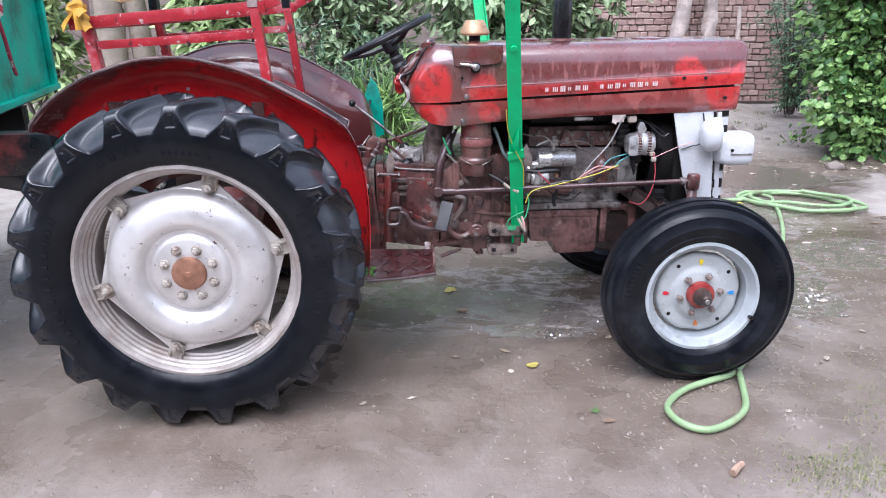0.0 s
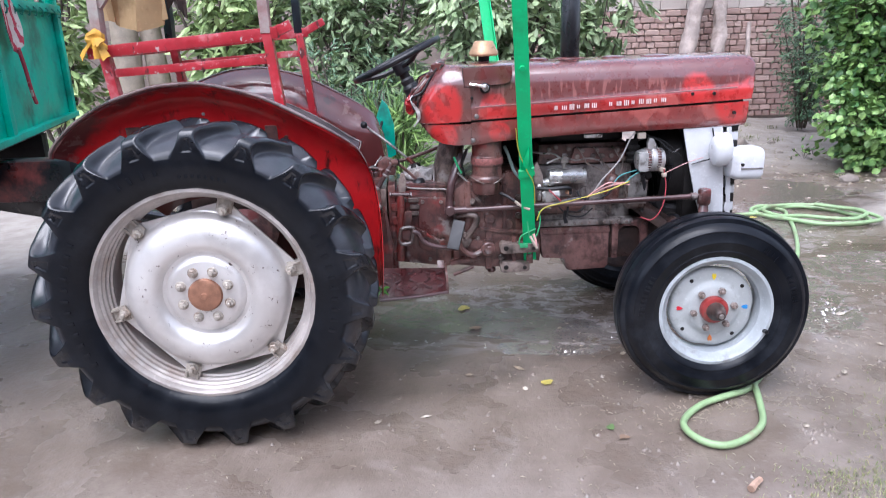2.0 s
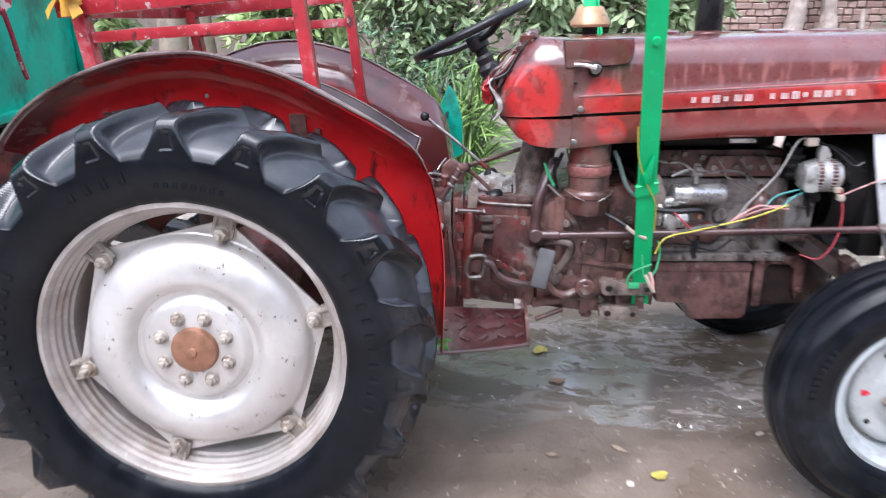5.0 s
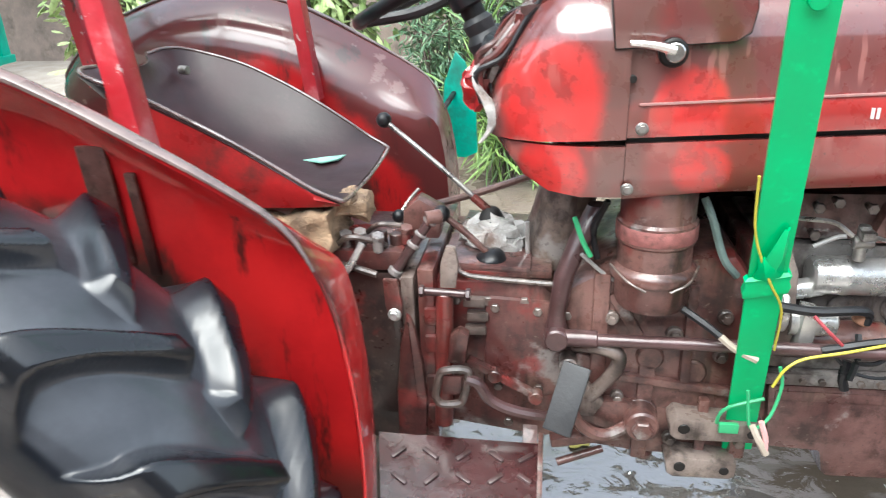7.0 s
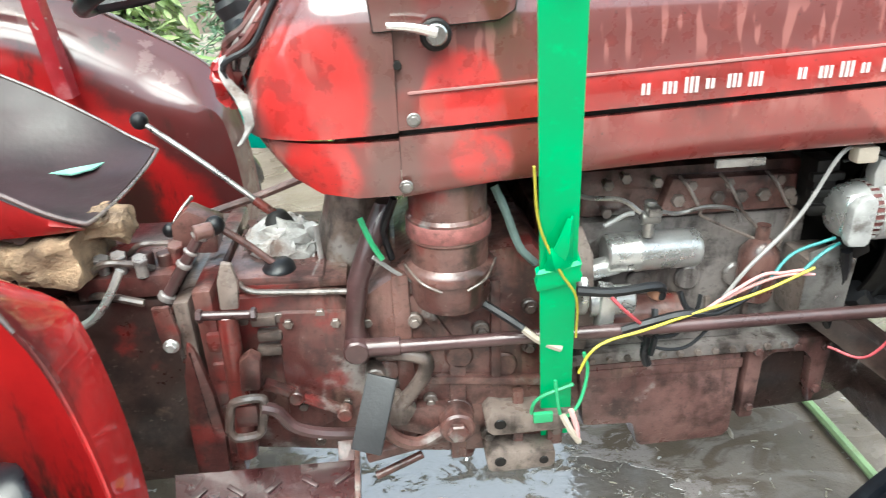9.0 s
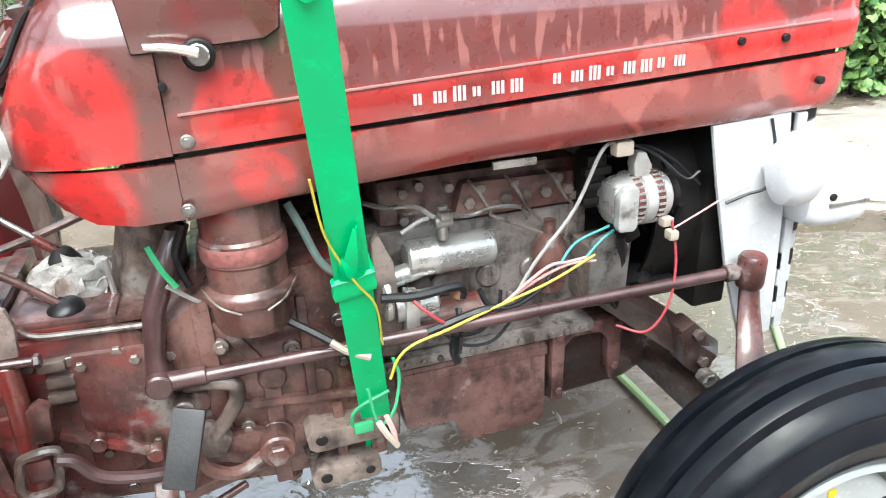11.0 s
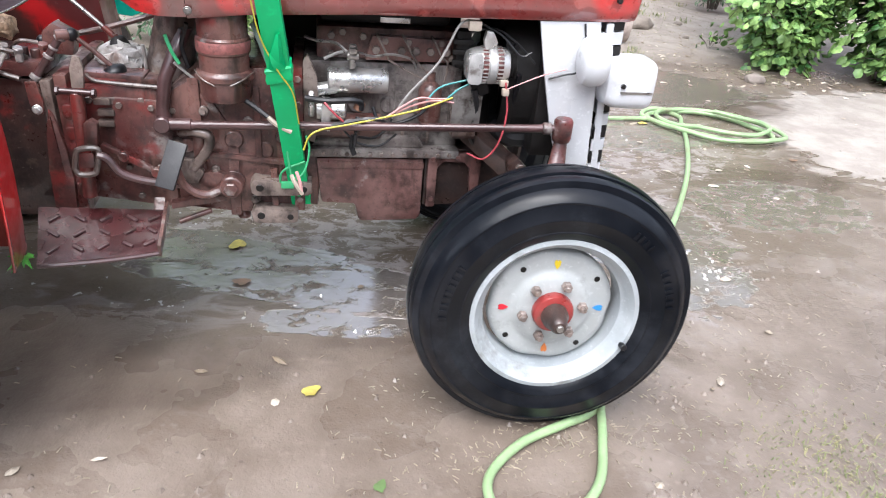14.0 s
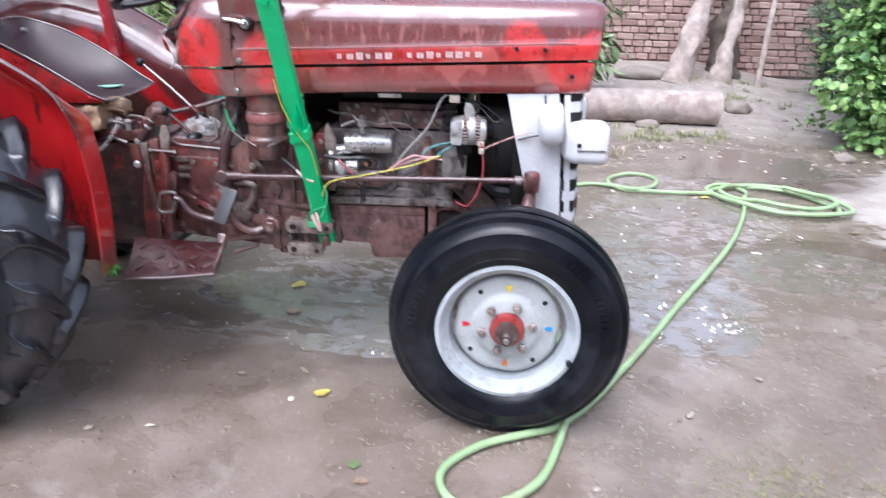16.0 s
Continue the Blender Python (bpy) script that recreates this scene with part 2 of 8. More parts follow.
    pools = m.math("MAXIMUM", m.math("MAXIMUM", bright, clear), back)
    # pale film patches stand for sky mirrored in wet mud, as colour
    film = m.math("MULTIPLY", m.step(rag, 0.47, 0.55, 0, 0.8), any_of(blob(1.20, 0.20, 0.42, 0.20, 0.2), blob(1.52, 0.02, 0.32, 0.16, 0.2), blob(1.25, 0.52, 0.55, 0.22, 0.2), blob(3.05, 1.55, 0.55, 0.50, 0.2), blob(2.80, 0.60, 0.32, 0.32, 0.2), blob(2.66, 0.22, 0.20, 0.42, 0.2), blob(3.2, 2.2, 0.5, 0.35, 0.2)))
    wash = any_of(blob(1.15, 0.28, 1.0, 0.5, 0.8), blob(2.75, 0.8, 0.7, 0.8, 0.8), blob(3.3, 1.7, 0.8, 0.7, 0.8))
    # pale swirls: some scum, mostly sky reflection put into the colour
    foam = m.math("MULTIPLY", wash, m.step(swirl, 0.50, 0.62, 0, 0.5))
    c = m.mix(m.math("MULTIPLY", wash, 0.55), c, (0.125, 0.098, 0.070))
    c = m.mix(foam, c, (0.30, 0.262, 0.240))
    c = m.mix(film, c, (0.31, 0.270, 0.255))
    # white flecks for floating scraps and painted glints
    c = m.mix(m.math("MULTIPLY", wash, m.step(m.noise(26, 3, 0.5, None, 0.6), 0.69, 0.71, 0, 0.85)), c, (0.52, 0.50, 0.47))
    c = m.mix(m.math("MULTIPLY", pools, 0.85), c, m.mix(m.step(x, 1.9, 2.4), (0.165, 0.142, 0.125), (0.17, 0.145, 0.118)))
    flat = m.math("SUBTRACT", 1.0, pools)
    rough = m.mix(pale, m.step(m.noise(2.2, 4, 0.55), 0.32, 0.66, 0.14, 0.40), (0.85, 0.85, 0.85))
    rough = m.mix(m.math("MAXIMUM", foam, m.math("MULTIPLY", wash, 0.6)), rough, (0.16, 0.16, 0.16))
    rough = m.mix(pools, rough, (0.02, 0.02, 0.02))
    m.color(c).rough(rough)
    m.put(m.b.inputs["IOR"], m.math("ADD", 1.5, m.math("MULTIPLY", pools, 1.7)))
    h = m.math("ADD", m.math("ADD", n3, m.math("MULTIPLY", n4, 0.35)), m.math("MULTIPLY", m.noise(9, 5, 0.65, None, 0.3), 0.9))
    ripple = m.math("MULTIPLY", m.math("MULTIPLY", pools, m.noise(34, 3, 0.5, m.scaled((1, 1.6, 1)), 0.4)), 0.17)
    m.bump(m.math("ADD", ripple, m.math("MULTIPLY", h, m.math("MULTIPLY", flat, m.math("ADD", 0.55, m.math("MULTIPLY", pale, 0.45))))), 0.6, 0.012)
    return m.m


def rubber(name, mud=0.4, hub=None):
    """Worn black rubber. hub: the height of a big wheel's axle; its tread is wetter than its side."""
    m = Mat(name, 0.42, 0.0, 0.0)
    m.put(m.b.inputs["Coat Roughness"], 0.18)
    m.put(m.b.inputs["Coat IOR"], 1.6 if hub else 1.5)
    m.put(m.b.inputs["Specular IOR Level"], 0.10)
    n1, n2, n3 = m.noise(7, 6, 0.6), m.noise(70, 4), m.noise(5, 6, 0.7)
    c = m.mix(m.step(n1, 0.4, 0.7), (0.0028, 0.0038, 0.0062), (0.0055, 0.0070, 0.0105))
    c = m.mix(m.step(n3, 0.46, 0.74, 0, mud), c, (0.030, 0.034, 0.042))
    c = m.mix(m.step(n2, 0.68, 0.76, 0, 0.3), c, (0.020, 0.019, 0.020))
    wet = m.step(m.noise(4, 5, 0.6), 0.36, 0.60, 0.10, 0.48)
    if hub:
        x, y, z = m.xyz()
        r = m.math("SQRT", m.math("ADD", m.math("POWER", x, 2.0), m.math("POWER", m.math("SUBTRACT", z, hub), 2.0)))
        tread = m.step(r, 0.488, 0.545)
        wet = m.math("ADD", m.math("MULTIPLY", tread, m.step(n3, 0.42, 0.66, 1.0, 0.6)), m.math("MULTIPLY", m.math("SUBTRACT", 1.0, tread), 0.22))
        # paler tread and groove floors: dust plus the sky's sheen, mixed into the colour
        c = m.mix(m.math("MULTIPLY", tread, m.step(n3, 0.45, 0.70, 0.0, 0.5)), c, (0.024, 0.026, 0.031))
        dust_sheen = m.t.nodes.new("ShaderNodeAttribute")
        dust_sheen.attribute_name = "dust_sheen"
        c = m.mix(m.math("MULTIPLY", dust_sheen.outputs["Fac"], m.step(n1, 0.32, 0.66, 0.95, 0.45)), c, (0.056, 0.060, 0.071))
    m.color(c).rough(m.step(n1, 0.35, 0.7, 0.30, 0.55)).bump(n2, 0.12, 0.003)
    m.put(m.b.inputs["Coat Weight"], wet)
    return m.m


def leaf_mat(name, a, b):
    m = Mat(name, 0.42)
    i = m.island()
    c = m.mix(i, a, b)
    c = m.mix(m.step(m.noise(30, 2), 0.4, 0.7, 0, 0.4), c, tuple(v * 0.55 for v in a))
    m.color(c)
    m.put(m.b.inputs["Transmission Weight"], 0.0)
    m.put(m.b.inputs["Subsurface Weight"], 0.0)
    return m.m


def brick_mat(name, a, b, dirt):
    m = Mat(name, 0.88)
    n = m.noise(22, 5, 0.65)
    c = m.mix(m.random(), a, b)
    c = m.mix(m.step(n, 0.5, 0.72, 0, 0.65), c, dirt)
    m.color(c).bump(m.noise(60, 4), 0.5, 0.006)
    return m.m


def flaking_paint():
    """Old red tube paint: bleached pink on top, chips down to dark rust and pale primer."""
    m = Mat("flaking_red_frame_paint", 0.42, 0.0, 0.3)
    n1, n2, n3 = m.noise(9, 5, 0.6), m.noise(42, 5, 0.65), m.noise(24, 5, 0.6, m.scaled((1, 1, 0.5), (4, 1, 2)))
    c = m.mix(m.step(n1, 0.38, 0.64), (0.34, 0.016, 0.024), (0.46, 0.030, 0.045))
    c = m.mix(m.step(n1, 0.54, 0.66, 0, 0.75), c, (0.52, 0.17, 0.18))
    c = m.mix(m.step(n3, 0.61, 0.66, 0, 0.85), c, (0.060, 0.022, 0.020))
    c = m.mix(m.step(n2, 0.62, 0.66, 0, 0.8), c, (0.50, 0.42, 0.40))
    m.color(c).rough(m.step(n2, 0.35, 0.7, 0.28, 0.6)).bump(n3, 0.35, 0.004)
    return m.m


def checked_rag():
    """Thin worn cotton, off-white with faded red bands."""
    m = Mat("red_and_white_rag_cotton", 0.95)
    x, y, z = m.xyz()
    n1, n2 = m.noise(9, 4, 0.6), m.noise(60, 3)
    band = m.math("ADD", m.math("MULTIPLY", m.math("ADD", y, m.math("MULTIPLY", z, 0.35)), 11.0), m.math("MULTIPLY", n1, 1.6))
    red = m.step(m.math("FRACT", band), 0.60, 0.66)
    c = m.mix(m.step(n1, 0.4, 0.65), (0.66, 0.52, 0.47), (0.72, 0.64, 0.60))
    c = m.mix(red, c, (0.52, 0.05, 0.085))
    c = m.mix(m.step(n2, 0.52, 0.70, 0, 0.45), c, (0.34, 0.22, 0.18))
    m.color(c).bump(n2, 0.25, 0.003)
    return m.m


def silver_paint():
    """Old aluminium paint: cloudy, with scuffs and chips down to rust in patches."""
    m = Mat("old_silver_paint", 0.36, 0.55)
    n1, n2, n3 = m.noise(5, 6, 0.6), m.noise(17, 5, 0.62), m.noise(75, 4, 0.6)
    c = m.mix(m.step(n1, 0.36, 0.66), (0.60, 0.575, 0.555), (0.76, 0.74, 0.72))
    c = m.mix(m.step(n2, 0.58, 0.74, 0, 0.45), c, (0.44, 0.38, 0.34))
    chips = m.math("MULTIPLY", m.step(n2, 0.54, 0.62), m.step(n3, 0.60, 0.64, 0, 0.9))
    c = m.mix(chips, c, (0.085, 0.052, 0.040))
    m.color(c).rough(m.step(n1, 0.3, 0.7, 0.28, 0.48)).bump(m.math("ADD", n3, m.math("MULTIPLY", n2, 1.2)), 0.08, 0.004)
    return m.m


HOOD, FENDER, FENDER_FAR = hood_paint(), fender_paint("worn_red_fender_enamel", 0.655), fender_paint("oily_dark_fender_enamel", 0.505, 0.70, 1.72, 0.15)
OILY = oily_metal("oily_cast_iron", (0.070, 0.020, 0.018), (0.180, 0.090, 0.075), 0.30, 0.42)
OILY_GREY = oily_metal("oily_grey_iron", (0.062, 0.040, 0.034), (0.245, 0.195, 0.170), 0.05, 0.42)
OILY_RED = oily_metal("oily_red_iron", (0.120, 0.020, 0.017), (0.150, 0.042, 0.034), 0.45, 0.05, 0.2)
BLOCKM = oily_metal("wiped_grey_block_iron", (0.046, 0.033, 0.029), (0.270, 0.236, 0.222), 0.06, 0.7, 0.2)
DARKOILY = oily_metal("dark_oily_axle_iron", (0.028, 0.015, 0.013), (0.070, 0.040, 0.033), 0.1, 0.1, 0.15)
SUMPM = oily_metal("oily_sandy_sump_iron", (0.075, 0.028, 0.026), (0.200, 0.108, 0.096), 0.05, 0.2, 0.4)
REDPAINT = plain("chipped_red_hub_paint", (0.31, 0.034, 0.031), 0.35, 0.0, 0.25, 25, (0.14, 0.06, 0.045), 0.35, 0.15, 0.6)
LIP = plain("rubbed_grey_brown_edge", (0.19, 0.135, 0.125), 0.28, 0.0, 0.45, 9, (0.045, 0.026, 0.024), 0.45, 0.1, 0.8)
RODM = plain("wet_maroon_rod", (0.095, 0.048, 0.048), 0.38, 0.12, 0.4, 12, (0.045, 0.022, 0.020), 0.4, 0.1, 0.45)
GREASE = plain("silvery_rubbed_iron", (0.30, 0.27, 0.26), 0.30, 0.3, 0.3, 18, (0.13, 0.08, 0.06), 0.5, 0.3, 0.5)
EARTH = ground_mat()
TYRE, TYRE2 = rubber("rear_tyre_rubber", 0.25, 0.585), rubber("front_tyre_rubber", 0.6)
SILVER = silver_paint()
RIMSILVER = plain("muddy_silver_rim", (0.50, 0.455, 0.425), 0.46, 0.25, 0.28, 8, (0.26, 0.20, 0.16), 0.5, 0.1)
CLAMPM = plain("muddy_clamp_metal", (0.50, 0.45, 0.39), 0.5, 0.2, 0.35, 30, (0.20, 0.13, 0.09), 0.5, 0.4)
RIMWHITE = plain("grey_white_rim_paint", (0.43, 0.465, 0.485), 0.45, 0.0, 0.18, 10, (0.20, 0.20, 0.19), 0.22, 0.1)
COPPERY = plain("rusty_copper_hub", (0.38, 0.19, 0.12), 0.5, 0.4, 0.3, 40)
STEEL = plain("greasy_steel", (0.42, 0.40, 0.38), 0.35, 0.8, 0.3, 30, (0.08, 0.06, 0.05), 0.4)
BRIGHT = plain("bright_aluminium", (0.68, 0.67, 0.65), 0.32, 0.75, 0.2, 25, (0.12, 0.10, 0.09), 0.25)
CHROME = plain("worn_chrome", (0.75, 0.74, 0.72), 0.18, 0.95, 0.15, 20, bump=0.0)
ALTGREY = plain("pale_cast_aluminium", (0.52, 0.51, 0.50), 0.38, 0.3, 0.25, 25, (0.12, 0.10, 0.09), 0.3, 0.15)
DISCGREY = plain("pale_grey_disc_paint", (0.44, 0.46, 0.46), 0.42, 0.0, 0.16, 10, (0.20, 0.20, 0.19), 0.25, 0.1)
WHITE = plain("chipped_white_enamel", (0.66, 0.67, 0.69), 0.34, 0.0, 0.12, 7, (0.30, 0.29, 0.28), 0.15, 0.05, 0.3)
BLACK = plain("black_enamel", (0.007, 0.007, 0.009), 0.28, 0.0, 0.4, 12, (0.03, 0.024, 0.02), 0.15, 0.05, 0.4)
DARK = plain("sooty_dark_metal", (0.010, 0.008, 0.0075), 0.6, 0.2, 0.4, 14)
PLASTIC = plain("black_plastic", (0.008, 0.008, 0.010), 0.38, 0.0, 0.2, 20, bump=0.05)
GREEN = plain("bright_green_enamel", (0.001, 0.52, 0.175), 0.5, 0.0, 0.18, 5, (0.003, 0.22, 0.075), 0.25, 0.08)
TEAL = plain("scuffed_teal_enamel", (0.004, 0.60, 0.43), 0.45, 0.0, 0.3, 5, (0.020, 0.11, 0.085), 0.5, 0.1)
# darker copy of TEAL for the rope hooks, with shade put into the colour
TEAL_SHADED = plain("shaded_teal_paint", (0.008, 0.20, 0.15), 0.5, 0.0, 0.2, 4)
FRAME_RED = flaking_paint()
FRAME_PALE = plain("bleached_frame_paint", (0.40, 0.22, 0.21), 0.6, 0.0, 0.3, 16, (0.42, 0.425, 0.385), 0.95, 0.3)
FRAME_BLACK = plain("blue_black_frame_paint", (0.012, 0.02, 0.026), 0.35, 0.0, 0.3, 10, (0.03, 0.06, 0.07), 0.3, 0.1)
SEATM = plain("dark_brown_wet_seat", (0.034, 0.014, 0.017), 0.40, 0.0, 0.5, 7, (0.020, 0.009, 0.010), 0.5, 0.12, 0.08)
SEATRED = plain("rusty_red_seat_paint", (0.42, 0.020, 0.022), 0.32, 0.0, 0.35, 12, (0.085, 0.028, 0.024), 0.42, 0.1, 0.5)
STEPM = plain("wet_maroon_tread_plate", (0.072, 0.018, 0.019), 0.26, 0.0, 0.45, 9, (0.026, 0.011, 0.010), 0.6, 0.3, 0.6)
BRASS = plain("dull_brass_cap", (0.58, 0.36, 0.21), 0.38, 0.45, 0.15, 20, (0.30, 0.14, 0.07), 0.3)
HOSE = plain("pale_green_hose", (0.33, 0.48, 0.245), 0.42, 0.0, 0.2, 10, (0.25, 0.24, 0.15), 0.35, 0.05)
WOOD = plain("weathered_grey_wood", (0.44, 0.36, 0.32), 0.85, 0.0, 0.4, 9, (0.22, 0.17, 0.15), 0.4, 0.8)
BARK = plain("brown_bark", (0.13, 0.10, 0.08), 0.9, 0.0, 0.4, 20, (0.06, 0.05, 0.04), 0.5, 0.8)
CLOTH = plain("tan_canvas_cloth", (0.42, 0.28, 0.145), 0.9, 0.0, 0.25, 6, (0.24, 0.15, 0.07), 0.3, 0.3)
CLOTH_DARK = plain("dark_fold_canvas", (0.055, 0.035, 0.028), 0.9, 0.0, 0.4, 9)
YELLOWCLOTH = plain("mustard_rag_cloth", (0.62, 0.33, 0.04), 0.9, 0.0, 0.3, 12)
RAG = checked_rag()
BAG = plain("white_plastic_bag", (0.50, 0.48, 0.46), 0.3, 0.0, 0.35, 22, (0.15, 0.095, 0.075), 0.5, 0.3)
FOAM = plain("torn_tan_foam", (0.44, 0.30, 0.19), 0.95, 0.0, 0.45, 22, (0.11, 0.07, 0.05), 0.6, 0.9)
PADGREY = plain("grey_painted_pad", (0.034, 0.034, 0.037), 0.55, 0.0, 0.35, 14, (0.045, 0.030, 0.026), 0.4, 0.15, 0.0)
MORTAR = plain("mud_mortar", (0.27, 0.215, 0.185), 0.95, 0.0, 0.3, 6, (0.12, 0.10, 0.085), 0.4, 0.6)
PALEMORTAR = plain("pale_cement_mortar", (0.30, 0.25, 0.22), 0.95, 0.0, 0.3, 8, (0.24, 0.20, 0.17), 0.4, 0.6)
BRICK = brick_mat("old_red_brick", (0.32, 0.200, 0.172), (0.47, 0.340, 0.295), (0.36, 0.285, 0.250))
BLOCK = brick_mat("grey_concrete_block", (0.42, 0.36, 0.32), (0.50, 0.44, 0.40), (0.36, 0.30, 0.26))
LEAF_A = leaf_mat("broad_shrub_leaves", (0.18, 0.265, 0.12), (0.52, 0.63, 0.36))
LEAF_B = leaf_mat("round_bush_leaves", (0.045, 0.135, 0.035), (0.34, 0.53, 0.16))
LEAF_C = leaf_mat("feathery_dark_leaves", (0.060, 0.130, 0.070), (0.16, 0.26, 0.14))
LEAF_D = leaf_mat("far_tree_leaves", (0.24, 0.35, 0.12), (0.57, 0.68, 0.33))
GRASSY = leaf_mat("tall_grass_blades", (0.085, 0.17, 0.045), (0.30, 0.45, 0.13))
GRASS = leaf_mat("thin_yard_grass", (0.14, 0.19, 0.06), (0.38, 0.34, 0.18))
STRAW = leaf_mat("scattered_straw", (0.24, 0.20, 0.15), (0.40, 0.345, 0.26))
STONE = plain("yard_stone", (0.30, 0.255, 0.22), 0.85, 0.0, 0.3, 12, bump=0.5)
MARK = {k: plain(k + "_marking_paint", v, 0.5, 0.0, 0.1, 20, bump=0.0) for k, v in
        {"yellow": (0.75, 0.55, 0.02), "red": (0.65, 0.02, 0.04), "blue": (0.03, 0.25, 0.60), "orange": (0.65, 0.20, 0.05), "pale": (0.74, 0.60, 0.58), "dim": (0.40, 0.20, 0.185)}.items()}
WIRE = {k: plain(k + "_wire", v, 0.45, 0.0, 0.1, 20, bump=0.0) for k, v in
        {"yellow": (0.58, 0.50, 0.06), "pink": (0.66, 0.34, 0.33), "grey": (0.33, 0.315, 0.305), "black": (0.012, 0.012, 0.014), "teal": (0.06, 0.30, 0.30), "cream": (0.46, 0.39, 0.32), "red": (0.42, 0.06, 0.075), "green": (0.05, 0.38, 0.16)}.items()}

# ---- mesh helpers ----


def part(name, bm, mat, parent=None, label="", smooth=True, sharp=38):
    """Links a bmesh as one mesh object under a thing or a part."""
    me = bpy.data.meshes.new(name)
    bmesh.ops.recalc_face_normals(bm, faces=bm.faces)
    if smooth:
        for f in bm.faces:
            f.smooth = True
    bm.to_mesh(me)
    bm.free()
    if smooth:
        me.set_sharp_from_angle(angle=radians(sharp))
    me.materials.append(mat)
    ob = new(name, me)
    ob.parent = parent
    return tagged(ob, label)


def thing(name, label, category, group="", kind=""):
    return tagged(new(name), label, category, group, kind)


def solo(name, bm, mat, label, category, group="", kind="", smooth=True):
    return tagged(part(name, bm, mat, None, "", smooth), label, category, group, kind)


def box(bm, lo, hi, bevel=0.0, m=None):
    made = bmesh.ops.create_cube(bm, size=1.0)["verts"]
    mat = Matrix.Translation([(a + b) / 2 for a, b in zip(lo, hi)]) @ Matrix.Diagonal([max(abs(b - a), 1e-4) for a, b in zip(lo, hi)] + [1])
    bmesh.ops.transform(bm, matrix=(m or Matrix()) @ mat, verts=made)
    if bevel:
        edges = list({e for v in made for e in v.link_edges})
        bmesh.ops.bevel(bm, geom=edges, offset=bevel, segments=2, affect="EDGES", profile=0.6)
    return bm


def mk(fn, *args, **kw):
    return fn(bmesh.new(), *args, **kw)


def lathe(bm, prof, seg=32, origin=(0, 0, 0), axis=(0, -1, 0), squash=None):
    """Turns a profile of (radius, offset along the axis) round the axis. squash: radius factor by angle."""
    axis = Vector(axis).normalized()
    u = axis.orthogonal().normalized() if abs(axis.z) > 0.9 else Vector((0, 0, 1)).cross(axis).normalized()
    v = axis.cross(u)
    o = Vector(origin)
    rings = []
    for r, h in prof:
        if r < 1e-5:
            rings.append([bm.verts.new(o + axis * h)])
        else:
            rings.append([bm.verts.new(o + axis * h + (u * math.cos(2 * math.pi * k / seg) + v * math.sin(2 * math.pi * k / seg)) * (r * (squash(r, 2 * math.pi * k / seg) if squash else 1))) for k in range(seg)])
    for a, b in zip(rings, rings[1:]):
        for k in range(seg):
            q = [a[k % len(a)], a[(k + 1) % len(a)], b[(k + 1) % len(b)], b[k % len(b)]]
            q = list(dict.fromkeys(q))
            if len(q) > 2:
                bm.faces.new(q)
    return bm


def cyl(bm, a, b, r, seg=14, r2=None, cap=True):
    a, b = Vector(a), Vector(b)
    h, r2 = (b - a).length, r if r2 is None else r2
    prof = [(r, 0), (r2, h)]
    if cap:
        e = min(0.15 * min(r, r2), 0.004)
        prof = [(0, 0), (r - e, 0), (r, e), (r2, h - e), (r2 - e, h), (0, h)]
    return lathe(bm, prof, seg, a, b - a)


def curve_pts(pts, n=6):
    """A smooth line through the points."""
    p = [Vector(q) for q in pts]
    if len(p) < 3:
        return p
    p = [2 * p[0] - p[1]] + p + [2 * p[-1] - p[-2]]
    out = []
    for i in range(1, len(p) - 2):
        for k in range(n):
            t = k / n
            out.append(0.5 * (2 * p[i] + (p[i + 1] - p[i - 1]) * t + (2 * p[i - 1] - 5 * p[i] + 4 * p[i + 1] - p[i + 2]) * t * t + (3 * p[i] - p[i - 1] - 3 * p[i + 1] + p[i + 2]) * t ** 3))
    return out + [p[-2]]


def tube(bm, pts, r, seg=8, n=6, taper=None, closed=False):
    path = curve_pts(pts, n)
    up, rings = Vector((0.13, 0.21, 0.97)), []
    for i, q in enumerate(path):
        d = (path[min(i + 1, len(path) - 1)] - path[max(i - 1, 0)])
        d = d.normalized() if d.length > 1e-9 else Vector((1, 0, 0))
        s = d.cross(up)
        s = s.normalized() if s.length > 1e-3 else d.orthogonal().normalized()
        w = s.cross(d)
        rr = r if taper is None else r + (taper - r) * i / (len(path) - 1)
        rings.append([bm.verts.new(q + (s * math.cos(2 * math.pi * k / seg) + w * math.sin(2 * math.pi * k / seg)) * rr) for k in range(seg)])
    for a, b in zip(rings, rings[1:]):
        for k in range(seg):
            bm.faces.new((a[k], a[(k + 1) % seg], b[(k + 1) % seg], b[k]))
    bm.faces.new(rings[0][::-1]), bm.faces.new(rings[-1])
    return bm


def slab(bm, pts, y0, y1, bevel=0.0, axis="y"):
    """A plate: a polygon in x and z, from y0 to y1 (axis z: a polygon in x and y, from z0 to z1)."""
    at = (lambda a, b, c: (a, c, b)) if axis == "y" else ((lambda a, b, c: (a, b, c)) if axis == "z" else (lambda a, b, c: (c, a, b)))
    lo, hi = [bm.verts.new(at(a, b, y0)) for a, b in pts], [bm.verts.new(at(a, b, y1)) for a, b in pts]
    faces = [bm.faces.new(lo), bm.faces.new(hi[::-1])]
    n = len(pts)
    for k in range(n):
        faces.append(bm.faces.new((lo[k], hi[k], hi[(k + 1) % n], lo[(k + 1) % n])))
    bmesh.ops.recalc_face_normals(bm, faces=faces)
    if bevel:
        edges = list({e for f in faces for e in f.edges})
        bmesh.ops.bevel(bm, geom=edges, offset=bevel, segments=2, affect="EDGES", profile=0.6)
    return bm


